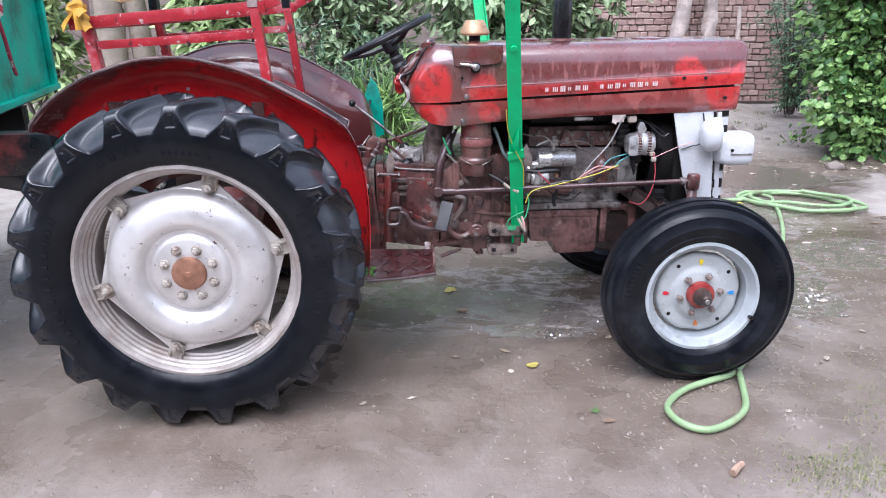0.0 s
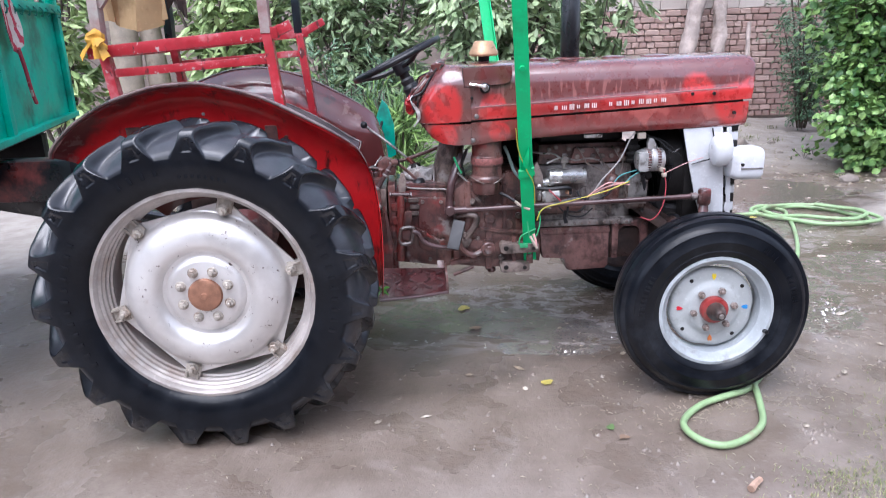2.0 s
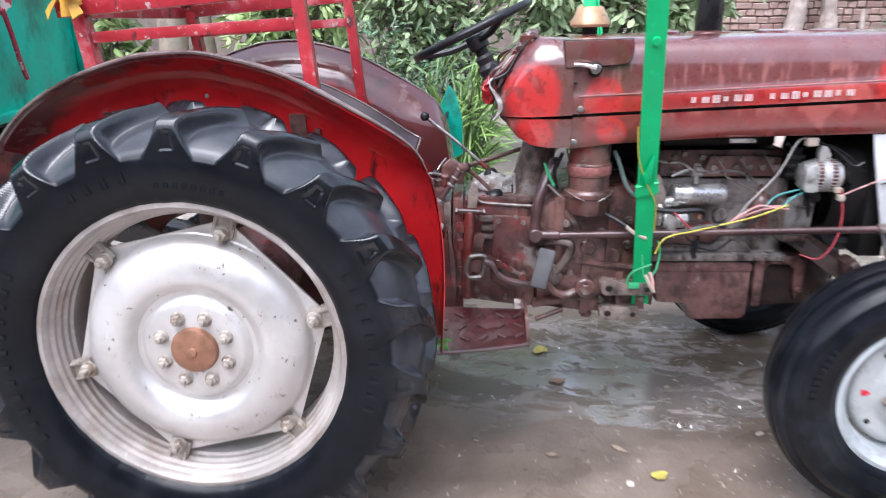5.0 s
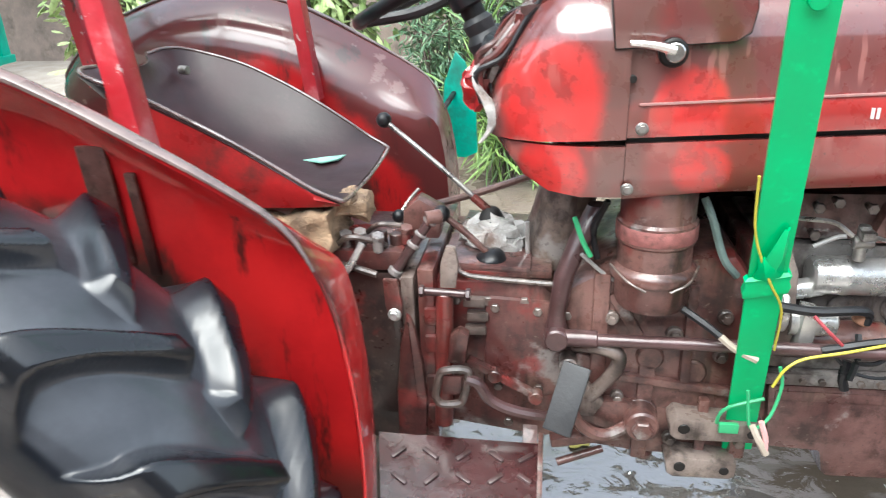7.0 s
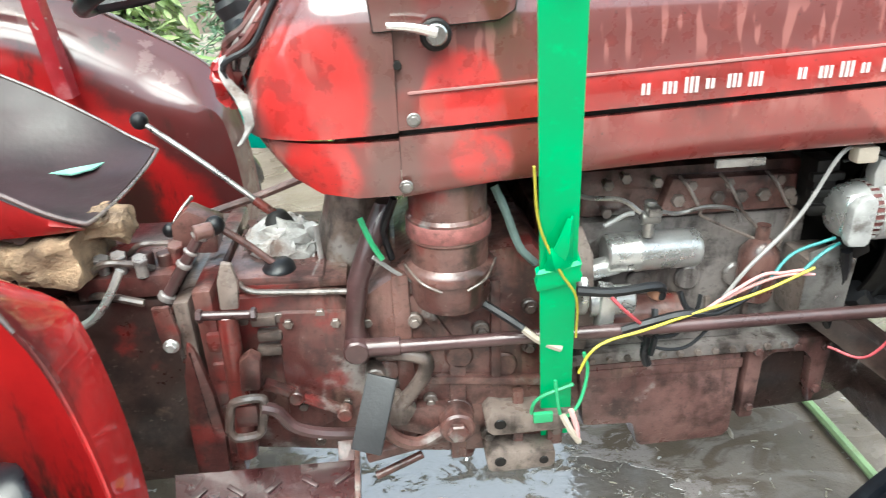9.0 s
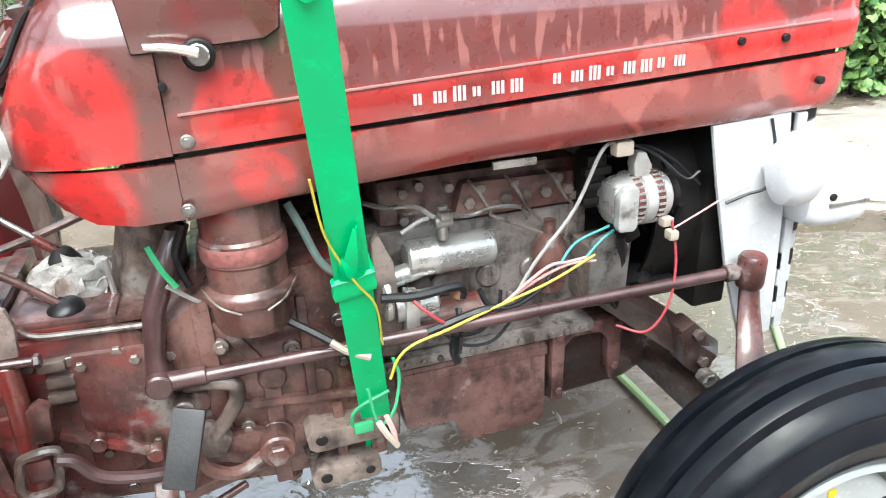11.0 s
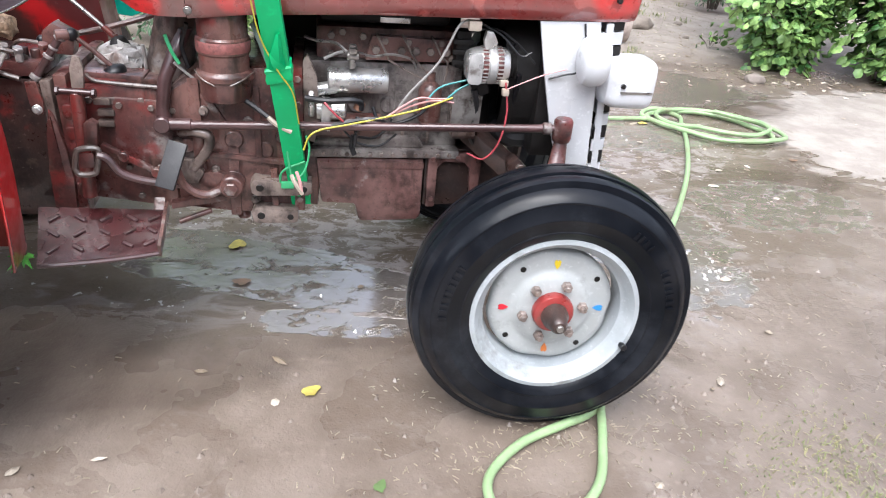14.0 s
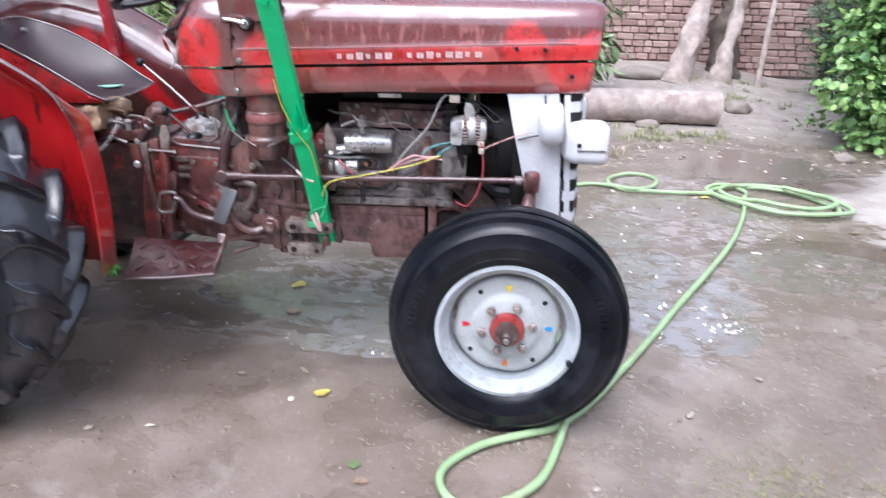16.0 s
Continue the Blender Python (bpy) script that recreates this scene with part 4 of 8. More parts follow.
def cowl():
    """The rear cowl round the dash: bulging sides that narrow to the rear."""
    k = lambda x: (x - 1.2) * 0.041
    b = bmesh.new()
    rows = []
    for x, wid, bot, top in ((0.984, 0.281, 1.086, 1.302), (0.94, 0.281, 1.084, 1.304), (0.89, 0.278, 1.082, 1.308), (0.85, 0.268, 1.080, 1.285), (0.808, 0.250, 1.079, 1.225), (0.782, 0.228, 1.079, 1.175), (0.768, 0.205, 1.080, 1.15)):
        pts = [(-wid, bot), (-wid * 1.015, bot + (top - bot) * 0.35), (-wid * 1.0, bot + (top - bot) * 0.65), (-wid * 0.95, bot + (top - bot) * 0.86), (-wid * 0.84, top - 0.006), (-wid * 0.55, top), (0, top)]
        pts += [(-y, z) for y, z in pts[-2::-1]]
        rows.append([(x, y, z) for y, z in pts])
    loft(b, rows)
    c = part("cowl", b, HOOD, tractor, "bright red worn rear cowl")
    for side in (NEAR, FAR):
        b = bmesh.new()
        rows = []
        for x, wid, bot in ((0.984, 0.279, 0.985), (0.92, 0.277, 0.984), (0.868, 0.268, 0.992), (0.828, 0.250, 1.014), (0.800, 0.230, 1.045), (0.782, 0.210, 1.070)):
            rows.append([(x, side * wid * 0.88, bot), (x, side * wid * 0.96, bot + 0.004), (x, side * wid, (bot + 1.074) / 2), (x, side * wid, 1.074), (x, side * wid * 0.95, 1.074)])
        loft(b, rows)
        part("cowl_panel", solidify(b, 0.004), HOOD, c, "lower red cowl panel")
    b = bmesh.new()
    slab(b, [(-0.18, 1.10), (0.18, 1.10), (0.17, 1.26), (0.12, 1.30), (-0.12, 1.30), (-0.17, 1.26)], 0.762, 0.780, 0.004, "x")
    bmesh.ops.transform(b, matrix=Matrix.Translation((0.75, 0, 1.1)) @ Matrix.Rotation(radians(24), 4, "Y") @ Matrix.Translation((-0.75, 0, -1.1)), verts=b.verts)
    part("dash_panel", b, OILY_RED, c, "oily red dash panel with loose wires")
    for y0, r in ((-0.11, 0.03), (-0.03, 0.026), (0.08, 0.032)):
        p = Vector((0.775, y0, 1.19))
        part("gauge", mk(cyl, p, p + Vector((-0.03, 0, 0.012)), r, 18), PLASTIC, c, "black round gauge")
    rnd = random.Random(8)
    for j in range(9):
        y0, z = -0.21 + 0.035 * j, 1.12 + rnd.uniform(-0.02, 0.08)
        pts = [(0.83 + rnd.uniform(-0.01, 0.03), y0 * 0.9, z + 0.08), (0.785 + rnd.uniform(-0.012, 0.012), y0 * 0.9, z + 0.05), (0.768 + rnd.uniform(-0.01, 0.015), y0 * 0.9 + rnd.uniform(-0.01, 0.01), z), (0.785, y0 * 0.9, z - 0.05), (0.82, y0 * 0.9 + 0.02, z - 0.08)]
        part("cable", mk(tube, pts, rnd.uniform(0.0018, 0.004), 6), RAG if j == 5 else (OILY_RED if j % 2 else WIRE["black"]), c, "loose greasy cable at the dash")
    for y0, lift, r, mat in ((-0.205, 0.006, 0.007, OILY_RED), (-0.192, 0.014, 0.005, GREASE), (-0.215, 0.0, 0.0045, WIRE["black"]), (-0.180, 0.020, 0.008, OILY), (-0.16, 0.012, 0.005, GREASE)):
        pts = [(0.885, y0 * 0.80, 1.300 + lift), (0.862, y0 * 0.92, 1.296 + lift + rnd.uniform(0, 0.012)), (0.825, y0 * 0.96, 1.255 + lift), (0.790 + rnd.uniform(-0.008, 0.008), y0, 1.205 + lift), (0.752 + rnd.uniform(-0.008, 0.01), y0, 1.178 + lift), (0.756, y0 * 0.98, 1.130)]
        part("rim_cable", mk(tube, pts, r, 8), mat, c, "greasy cable along the torn dash rim")
    # torn dash rim: short bent tongues of sheet along the slope
    for f in range(7):
        p = Vector((0.862, -0.205, 1.292)).lerp(Vector((0.762, -0.198, 1.150)), f / 6)
        w = rnd.uniform(0.012, 0.020)
        o = Vector((-rnd.uniform(0.012, 0.030), -rnd.uniform(0.0, 0.012), rnd.uniform(0.004, 0.020)))
        rows = [[p + Vector((w * 0.6, 0.03, w)), p + Vector((w * 0.6, 0.0, w)), p + Vector((-w * 0.5, 0.0, -w))], [p + o * 0.6 + Vector((w * 0.5, 0.03, w)), p + o * 0.7 + Vector((w * 0.3, -0.004, w * 0.6)), p + o * 0.5 + Vector((-w * 0.4, 0.002, -w * 0.7))], [p + o + Vector((w * 0.3, 0.02, w * 0.6)), p + o * 1.2 + Vector((w * 0.2, -0.002, w * 0.2)), p + o + Vector((-w * 0.2, 0.01, -w * 0.4))]]
        part("rim_tongue", solidify(loft(bmesh.new(), rows), 0.002), LIP if f % 2 else OILY_RED, c, "bent tongue of the torn dash rim")
    b = bmesh.new()
    bmesh.ops.create_icosphere(b, subdivisions=3, radius=0.030)
    for v in b.verts:
        v.co = Vector((v.co.x * 0.75, v.co.y * 0.8, v.co.z * 1.25)) + 0.016 * noise.noise_vector(v.co * 50) + Vector((0.742, -0.165, 1.148))
    part("red_bracket", b, SEATRED, c, "crumpled red bracket below the column")
    rows = []
    path = curve_pts([Vector((0.752, -0.208, 1.192)), Vector((0.748, -0.214, 1.165)), Vector((0.764, -0.222, 1.138)), Vector((0.780, -0.226, 1.112)), Vector((0.772, -0.224, 1.090)), Vector((0.755, -0.218, 1.066))], 5)
    for q, p in enumerate(path):
        f = q / (len(path) - 1)
        a, w = 1.1 * math.sin(5.0 * f) + 0.4, 0.008 + 0.009 * math.sin(math.pi * min(1.0, f * 1.25))
        rows.append([p + Vector((math.cos(a) * u * w, math.sin(a) * u * w * 0.6 - 0.004 * (1 - u * u), 0.35 * u * w)) for u in (-1.0, -0.35, 0.35, 1.0)])
    part("dash_rag", solidify(loft(bmesh.new(), rows), 0.003), BAG, c, "twisted strip of dirty white rag at the dash")


cowl()


def bonnet_top():
    part("cap_neck", mk(cyl, (1.067, 0, 1.262), (1.067, 0, 1.334), 0.024, 18), DARK, hood, "dark filler neck")
    part("fuel_cap", mk(lathe, [(0, 0.062), (0.036, 0.062), (0.041, 0.059), (0.052, 0.034), (0.062, 0.018), (0.064, 0.008), (0.058, 0.0), (0, 0.0)], 28, (1.067, 0, 1.330), (0, 0, 1)), BRASS, hood, "dull brass mushroom cap")
    part("exhaust_muffler", mk(lathe, [(0, 0), (0.041, 0.0), (0.042, 0.012), (0.042, 0.292), (0.038, 0.302), (0.026, 0.312), (0.0, 0.312)], 24, (1.447, 0.02, 1.285), (0, 0, 1)), BLACK, tractor, "glossy black upright exhaust muffler")
    part("exhaust_pipe", mk(lathe, [(0, 0.0), (0.021, 0), (0.021, 0.9), (0.018, 0.905), (0.018, 0.2), (0, 0.2)], 20, (1.447, 0.02, 1.59), (0, 0, 1)), BLACK, tractor, "black exhaust pipe")
    part("exhaust_collar", mk(lathe, [(0.022, 0.0), (0.029, 0.0), (0.029, 0.014), (0.022, 0.014)], 20, (1.447, 0.02, 1.598), (0, 0, 1)), STEEL, tractor)
    part("exhaust_base", mk(lathe, [(0, 0), (0.072, 0), (0.070, 0.006), (0.045, 0.010), (0, 0.010)], 24, (1.447, 0.02, 1.304), (0, 0, 1)), OILY_RED, hood)
    for x, r in ((1.62, 0.05), (1.80, 0.065), (1.30, 0.04)):
        b = mk(lathe, [(0, 0.0), (r, 0.0), (r * 0.98, 0.006), (r * 0.6, 0.010), (0, 0.010)], 24, (x, -0.05, 1.307), (0, 0, 1))
        part("bonnet_lid", b, HOOD, hood, "worn round lid on the bonnet")


bonnet_top()


def fender(side):
    out = [(-0.555, 1.045), (-0.545, 1.075), (-0.47, 1.150), (-0.36, 1.215), (-0.265, 1.252), (-0.167, 1.279), (-0.085, 1.287), (0.0, 1.287), (0.10, 1.267), (0.192, 1.241), (0.285, 1.198), (0.369, 1.152), (0.455, 1.103), (0.535, 1.047), (0.572, 0.985), (0.594, 0.915), (0.608, 0.81), (0.613, 0.70), (0.610, 0.58), (0.603, 0.46)]
    path = [(p.x, p.z) for p in curve_pts([(x, 0, z) for x, z in out], 3)]
    c = (0.0, 0.60)
    # the sheet falls inwards from the lip to the inner plate, and stands square across at the front
    cut = ((0.012, 0.574), (0.004, 0.578), (0.0, 0.572), (0.012, 0.552), (0.027, 0.525), (0.048, 0.497), (0.074, 0.472), (0.105, 0.454), (0.15, 0.444), (0.22, 0.440), (0.32, 0.437), (0.44, 0.435))
    rows = []
    for depth, y in cut:
        row = []
        for x, z in path:
            n = Vector((c[0] - x, c[1] - z)).normalized()
            if z < 0.60:
                n = Vector((-1, 0))
            t = max(0.0, min(1.0, (1.10 - z) / 0.16)) if x > 0 else 0.0
            k = 1 - 0.88 * t * t * (3 - 2 * t) * max(0.0, min(1.0, (0.30 - depth) / 0.18))
            row.append((x + n.x * depth * k, side * y, z + n.y * depth * k))
        rows.append(row)
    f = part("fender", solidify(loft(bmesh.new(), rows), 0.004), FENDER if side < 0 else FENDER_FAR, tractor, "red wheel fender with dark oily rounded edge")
    # rolled edge, fading out towards the front foot
    edge = [p for p in path if p[1] > 0.97]
    b = bmesh.new()
    ring = []
    for i, (x, z) in enumerate(edge):
        n = Vector((x - c[0], z - c[1])).normalized()
        w = (0.013 if side < 0 else 0.010) * min(1.0, 0.25 + (len(edge) - 1 - i) / 14)
        ring.append([(x + n.x * q[0] * w * 0.55, side * (0.574 + q[1] * w), z + n.y * q[0] * w * 0.55) for q in [(math.cos(2 * math.pi * k / 10), math.sin(2 * math.pi * k / 10)) for k in range(10)]])
    loft(b, ring, True, True)
    part("fender_lip", b, LIP, f, "rubbed grey-brown rolled fender edge")
    if side < 0:
        for x, z in ((-0.235, 1.16), (-0.06, 1.19), (-0.03, 1.17)):
            b = mk(cyl, (x, side * 0.436, z), (x, side * 0.452, z), 0.010, 12)
            nut(b, (x, side * 0.451, z), (0, side, 0), 0.007, 0.006)
            part("fender_bolt", b, STEEL, f)
        for x, z0, z1, w in ((-0.29, 0.98, 1.13, 0.06), (0.215, 0.93, 1.12, 0.045), (0.268, 0.91, 1.08, 0.016)):
            part("fender_brace", mk(bar, (x, side * 0.445, z0), (x, side * 0.462, z1), w, 0.008, 0.002, (0, 1, 0)), OILY, f, "oily rusty brace on the fender")
    else:
        for x, z in ((-0.19, 1.15), (-0.05, 1.17)):
            part("fender_bolt", mk(cyl, (x, side * 0.445, z - 0.05), (x, side * 0.430, z - 0.05), 0.009, 12), STEEL, f)
    return f


fender(NEAR), fender(FAR)

# driveline


def driveline():
    b = bmesh.new()
    box(b, (-0.22, -0.17, 0.40), (0.60, 0.17, 0.80), 0.03)
    slab(b, [(0.0, 0.78), (0.58, 0.78), (0.58, 0.815), (0.05, 0.83)], -0.13, 0.13, 0.01)
    rear = part("rear_housing", b, DARKOILY, tractor, "oily brown cast rear axle housing")
    for side in (NEAR, FAR):
        prof = [(0.16, 0.15), (0.15, 0.17), (0.105, 0.26), (0.085, 0.45), (0.10, 0.48), (0.11, 0.50), (0.11, 0.54), (0.07, 0.56), (0.06, 0.74)]
        part("axle_trumpet", mk(lathe, prof, 24, (0, 0, 0.585), (0, side, 0)), OILY, rear, "oily cast axle tube")
    for k in range(7):
        a = radians(-75 + 25 * k)
        for x in (0.60,):
            p = Vector((x, -0.178, 0.60 + 0.19 * math.sin(a)))
            part("flange_bolt", nut(bmesh.new(), p, (0, -1, 0), 0.011, 0.010), STEEL if k % 2 else OILY, rear)
    b = bmesh.new()
    slab(b, [(0.628, 0.42), (0.66, 0.42), (0.66, 0.815), (0.628, 0.815)], -0.190, 0.190, 0.006)
    part("housing_flange", b, OILY, rear, "bolted oily flange")
    b = mk(slab, [(0.597, 0.40), (0.622, 0.40), (0.622, 0.80), (0.597, 0.80)], -0.195, 0.195, 0.004)
    part("flange_rim", b, OILY_GREY, rear, "rubbed grey flange rim")
    b = mk(slab, [(0.606, 0.730), (0.618, 0.715), (0.634, 0.62), (0.640, 0.53), (0.634, 0.44), (0.575, 0.44), (0.578, 0.55), (0.590, 0.66)], -0.203, -0.18, 0.010)
    part("flange_cheek", b, OILY, rear, "red painted cheek of the casting")
    b = bmesh.new()
    slab(b, [(0.655, 0.46), (0.86, 0.43), (0.90, 0.43), (0.90, 0.75), (0.86, 0.785), (0.655, 0.785)], -0.165, 0.165, 0.022)
    slab(b, [(0.665, 0.785), (0.88, 0.785), (0.88, 0.80), (0.665, 0.80)], -0.150, 0.150, 0.005)
    gear = part("gearbox_housing", b, OILY, tractor, "oily brown cast gearbox")
    for z in (0.50, 0.57, 0.66, 0.72):
        part("casting_lug", mk(box, (0.640, -0.200, z - 0.018), (0.690, -0.160, z + 0.018), 0.006), OILY, gear)
    b = bmesh.new()
    slab(b, [(0.90, 0.44), (1.06, 0.42), (1.22, 0.42), (1.24, 0.46), (1.24, 0.80), (1.20, 0.86), (1.00, 0.84), (0.90, 0.78)], -0.185, 0.185, 0.025)
    for x, z, r, h in ((1.065, 0.650, 0.026, 0.016), (1.055, 0.525, 0.034, 0.02), (1.145, 0.62, 0.026, 0.012), (0.94, 0.63, 0.022, 0.012)):
        cyl(b, (x, -0.18, z), (x, -0.18 - h, z), r, 16)
    slab(b, [(0.955, 0.46), (0.985, 0.46), (0.985, 0.82), (0.955, 0.82)], -0.196, 0.196, 0.006)
    slab(b, [(1.225, 0.44), (1.255, 0.44), (1.255, 0.86), (1.225, 0.86)], -0.205, 0.205, 0.006)
    slab(b, [(1.235, 0.45), (1.292, 0.435), (1.30, 0.62), (1.24, 0.64)], -0.165, 0.165, 0.010)
    bell = part("bell_housing", b, OILY, tractor, "oily red-brown bell housing")
    for k in range(6):
        p = Vector((1.24, -0.205, 0.48 + 0.07 * k))
        part("bell_bolt", nut(bmesh.new(), p, (0, -1, 0), 0.010, 0.010), OILY_GREY, bell)
    for x, z in ((0.70, 0.745), (0.76, 0.745), (0.83, 0.745), (0.68, 0.50), (0.80, 0.47)):
        part("gearbox_bolt", nut(bmesh.new(), (x, -0.165, z), (0, -1, 0), 0.010, 0.010), OILY_GREY, gear)
    # lid edge, ribs and bosses of the gearbox side
    b = mk(tube, [(0.700, -0.158, 0.810), (0.716, -0.163, 0.797), (0.76, -0.166, 0.791), (0.95, -0.166, 0.779), (1.02, -0.166, 0.775)], 0.0055, 8, 5)
    part("lid_edge", b, OILY_GREY, gear, "rubbed bright edge of the gearbox lid")
    for j, (x, z) in enumerate(((0.735, 0.745), (0.742, 0.715), (0.738, 0.685))):
        part("casting_step", mk(box, (x - 0.022, -0.182, z - 0.010), (x + 0.020, -0.160, z + 0.008), 0.004), OILY_GREY, gear)
    b = mk(slab, [(0.755, 0.755), (0.925, 0.745), (0.93, 0.60), (0.90, 0.55), (0.80, 0.50), (0.75, 0.53)], -0.176, -0.150, 0.010)
    part("inspection_cover", b, OILY, gear, "mottled side cover with red and grey patches")
    for x, z in ((0.775, 0.735), (0.855, 0.73), (0.91, 0.725), (0.78, 0.56), (0.86, 0.56)):
        part("cover_bolt", nut(bmesh.new(), (x, -0.175, z), (0, -1, 0), 0.009, 0.009), OILY_GREY, gear)
    for j, ((x0, z0), (x1, z1), w) in enumerate((((0.99, 0.78), (1.06, 0.66), 0.022), ((1.062, 0.64), (1.058, 0.42), 0.03), ((1.13, 0.80), (1.13, 0.58), 0.018), ((1.00, 0.61), (1.22, 0.585), 0.016), ((1.17, 0.57), (1.17, 0.44), 0.02))):
        part("bell_rib", mk(bar, (x0, -0.184 - 0.003 * j, z0), (x1, -0.184 - 0.003 * j, z1), w, 0.018, 0.005, (0, 1, 0)), OILY, bell)
    for x, z, r in ((1.105, 0.70, 0.016), (1.19, 0.74, 0.014), (1.19, 0.66, 0.014), (0.99, 0.73, 0.014), (1.115, 0.47, 0.014), (1.01, 0.56, 0.013)):
        q = mk(cyl, (x, -0.18, z), (x, -0.196, z), r, 14)
        nut(q, (x, -0.196, z), (0, -1, 0), r * 0.65, 0.010)
        part("bell_boss", q, OILY_GREY, bell)
    b = mk(lathe, [(0, 0), (0.018, 0), (0.020, 0.01), (0.014, 0.02), (0.014, 0.05), (0, 0.05)], 14, (1.075, -0.15, 0.395), (0, 0, 1))
    part("drain_cock", b, OILY, bell, "oily drain plug under the housing")
    return gear, bell


gear, bell = driveline()


def engine():
    b = bmesh.new()
    box(b, (1.255, -0.135, 0.60), (1.70, 0.135, 0.865), 0.012)
    slab(b, [(1.26, 0.60), (1.70, 0.60), (1.70, 0.625), (1.26, 0.625)], -0.185, 0.185, 0.004)
    slab(b, [(1.27, 0.625), (1.60, 0.625), (1.58, 0.655), (1.29, 0.655)], -0.165, 0.165, 0.008)
    for x in (1.31, 1.40, 1.49, 1.58):
        cyl(b, (x, -0.133, 0.745), (x, -0.147, 0.745), 0.024, 16)
    eng = part("engine_block", b, BLOCKM, tractor, "oily grey-brown engine block")
    b = bmesh.new()
    box(b, (1.29, -0.125, 0.868), (1.68, 0.125, 0.955), 0.010)
    slab(b, [(1.42, 0.872), (1.66, 0.872), (1.66, 0.935), (1.44, 0.940)], -0.150, -0.12, 0.006)
    part("cylinder_head", b, OILY, eng, "oily cylinder head")
    part("rocker_cover", mk(box, (1.30, -0.095, 0.957), (1.66, 0.095, 1.02), 0.018), DARK, eng, "dark rocker cover")
    for x in (1.45, 1.52, 1.56, 1.60, 1.645):
        part("head_bolt", nut(bmesh.new(), (x, -0.150, 0.903), (0, -1, 0), 0.012, 0.012), OILY_GREY, eng)
    for j in range(13):
        part("sump_bolt", nut(bmesh.new(), (1.275 + j * 0.033, -0.183, 0.612), (0, -1, 0), 0.007, 0.010), OILY_GREY, eng)
    # sump
    b = bmesh.new()
    slab(b, [(1.285, 0.596), (1.60, 0.596), (1.60, 0.412), (1.588, 0.394), (1.420, 0.390), (1.408, 0.400), (1.398, 0.448), (1.30, 0.452)], -0.178, 0.178, 0.012)
    box(b, (1.30, -0.182, 0.565), (1.60, -0.176, 0.585), 0.002)
    sump = part("oil_sump", b, SUMPM, tractor, "sandy red-brown oil sump")
    part("drain_plug", nut(bmesh.new(), (1.475, -0.11, 0.392), (0, 0, -1), 0.016, 0.016), OILY, sump)
    # front support with an open bracket
    b = bmesh.new()
    slab(b, [(1.605, 0.60), (1.70, 0.62), (1.84, 0.62), (1.86, 0.60), (1.86, 0.47), (1.80, 0.44), (1.605, 0.43)], -0.15, 0.15, 0.012)
    sup = part("front_support", b, DARKOILY, tractor, "rusty red-brown front axle support")
    b = bmesh.new()
    slab(b, [(1.612, 0.612), (1.775, 0.618), (1.770, 0.50), (1.752, 0.46), (1.742, 0.50), (1.738, 0.565), (1.722, 0.585), (1.660, 0.588), (1.642, 0.57), (1.640, 0.44), (1.612, 0.44)], -0.178, -0.150, 0.006)
    part("support_frame", b, SUMPM, sup, "sandy cast frame round the opening")
    for x, z in ((1.626, 0.598), (1.70, 0.602), (1.758, 0.598), (1.626, 0.47), (1.756, 0.50)):
        part("support_bolt", nut(bmesh.new(), (x, -0.178, z), (0, -1, 0), 0.009, 0.009), SUMPM, sup)
    b = bmesh.new()
    box(b, (1.66, -0.10, 0.62), (1.80, 0.10, 0.88), 0.02)
    part("timing_cover", b, DARK, eng, "dark timing cover")
    # dark box, no known part, added to block daylight through the engine bay
    part("far_manifold", mk(box, (1.10, 0.145, 0.80), (1.74, 0.205, 1.012), 0.02), DARK, eng, "dark box added to close the gap under the bonnet")
    # fan, cowl and radiator
    b = mk(lathe, [(0.205, 0.0), (0.212, 0.0), (0.212, 0.10), (0.198, 0.11), (0.19, 0.11), (0.198, 0.095), (0.205, 0.0)], 40, (1.805, 0, 0.83), (1, 0, 0))
    part("fan_shroud", b, DARK, tractor, "dark round fan shroud")
    fan = part("fan_hub", mk(cyl, (1.77, 0, 0.86), (1.83, 0, 0.86), 0.045, 16), DARK, tractor, "dark fan hub")
    for k in range(6):
        a = radians(60 * k + 12)
        b = bmesh.new()
        box(b, (-0.002, 0.04, -0.035), (0.002, 0.185, 0.035), 0.0, Matrix.Translation((1.80, 0, 0.86)) @ Matrix.Rotation(a, 4, "X") @ Matrix.Rotation(radians(28), 4, "Y"))
        part("fan_blade", b, DARK, fan)
    b = bmesh.new()
    box(b, (1.90, -0.225, 0.63), (1.975, 0.225, 1.03), 0.008)
    part("radiator", b, DARK, tractor, "dark radiator core")


engine()


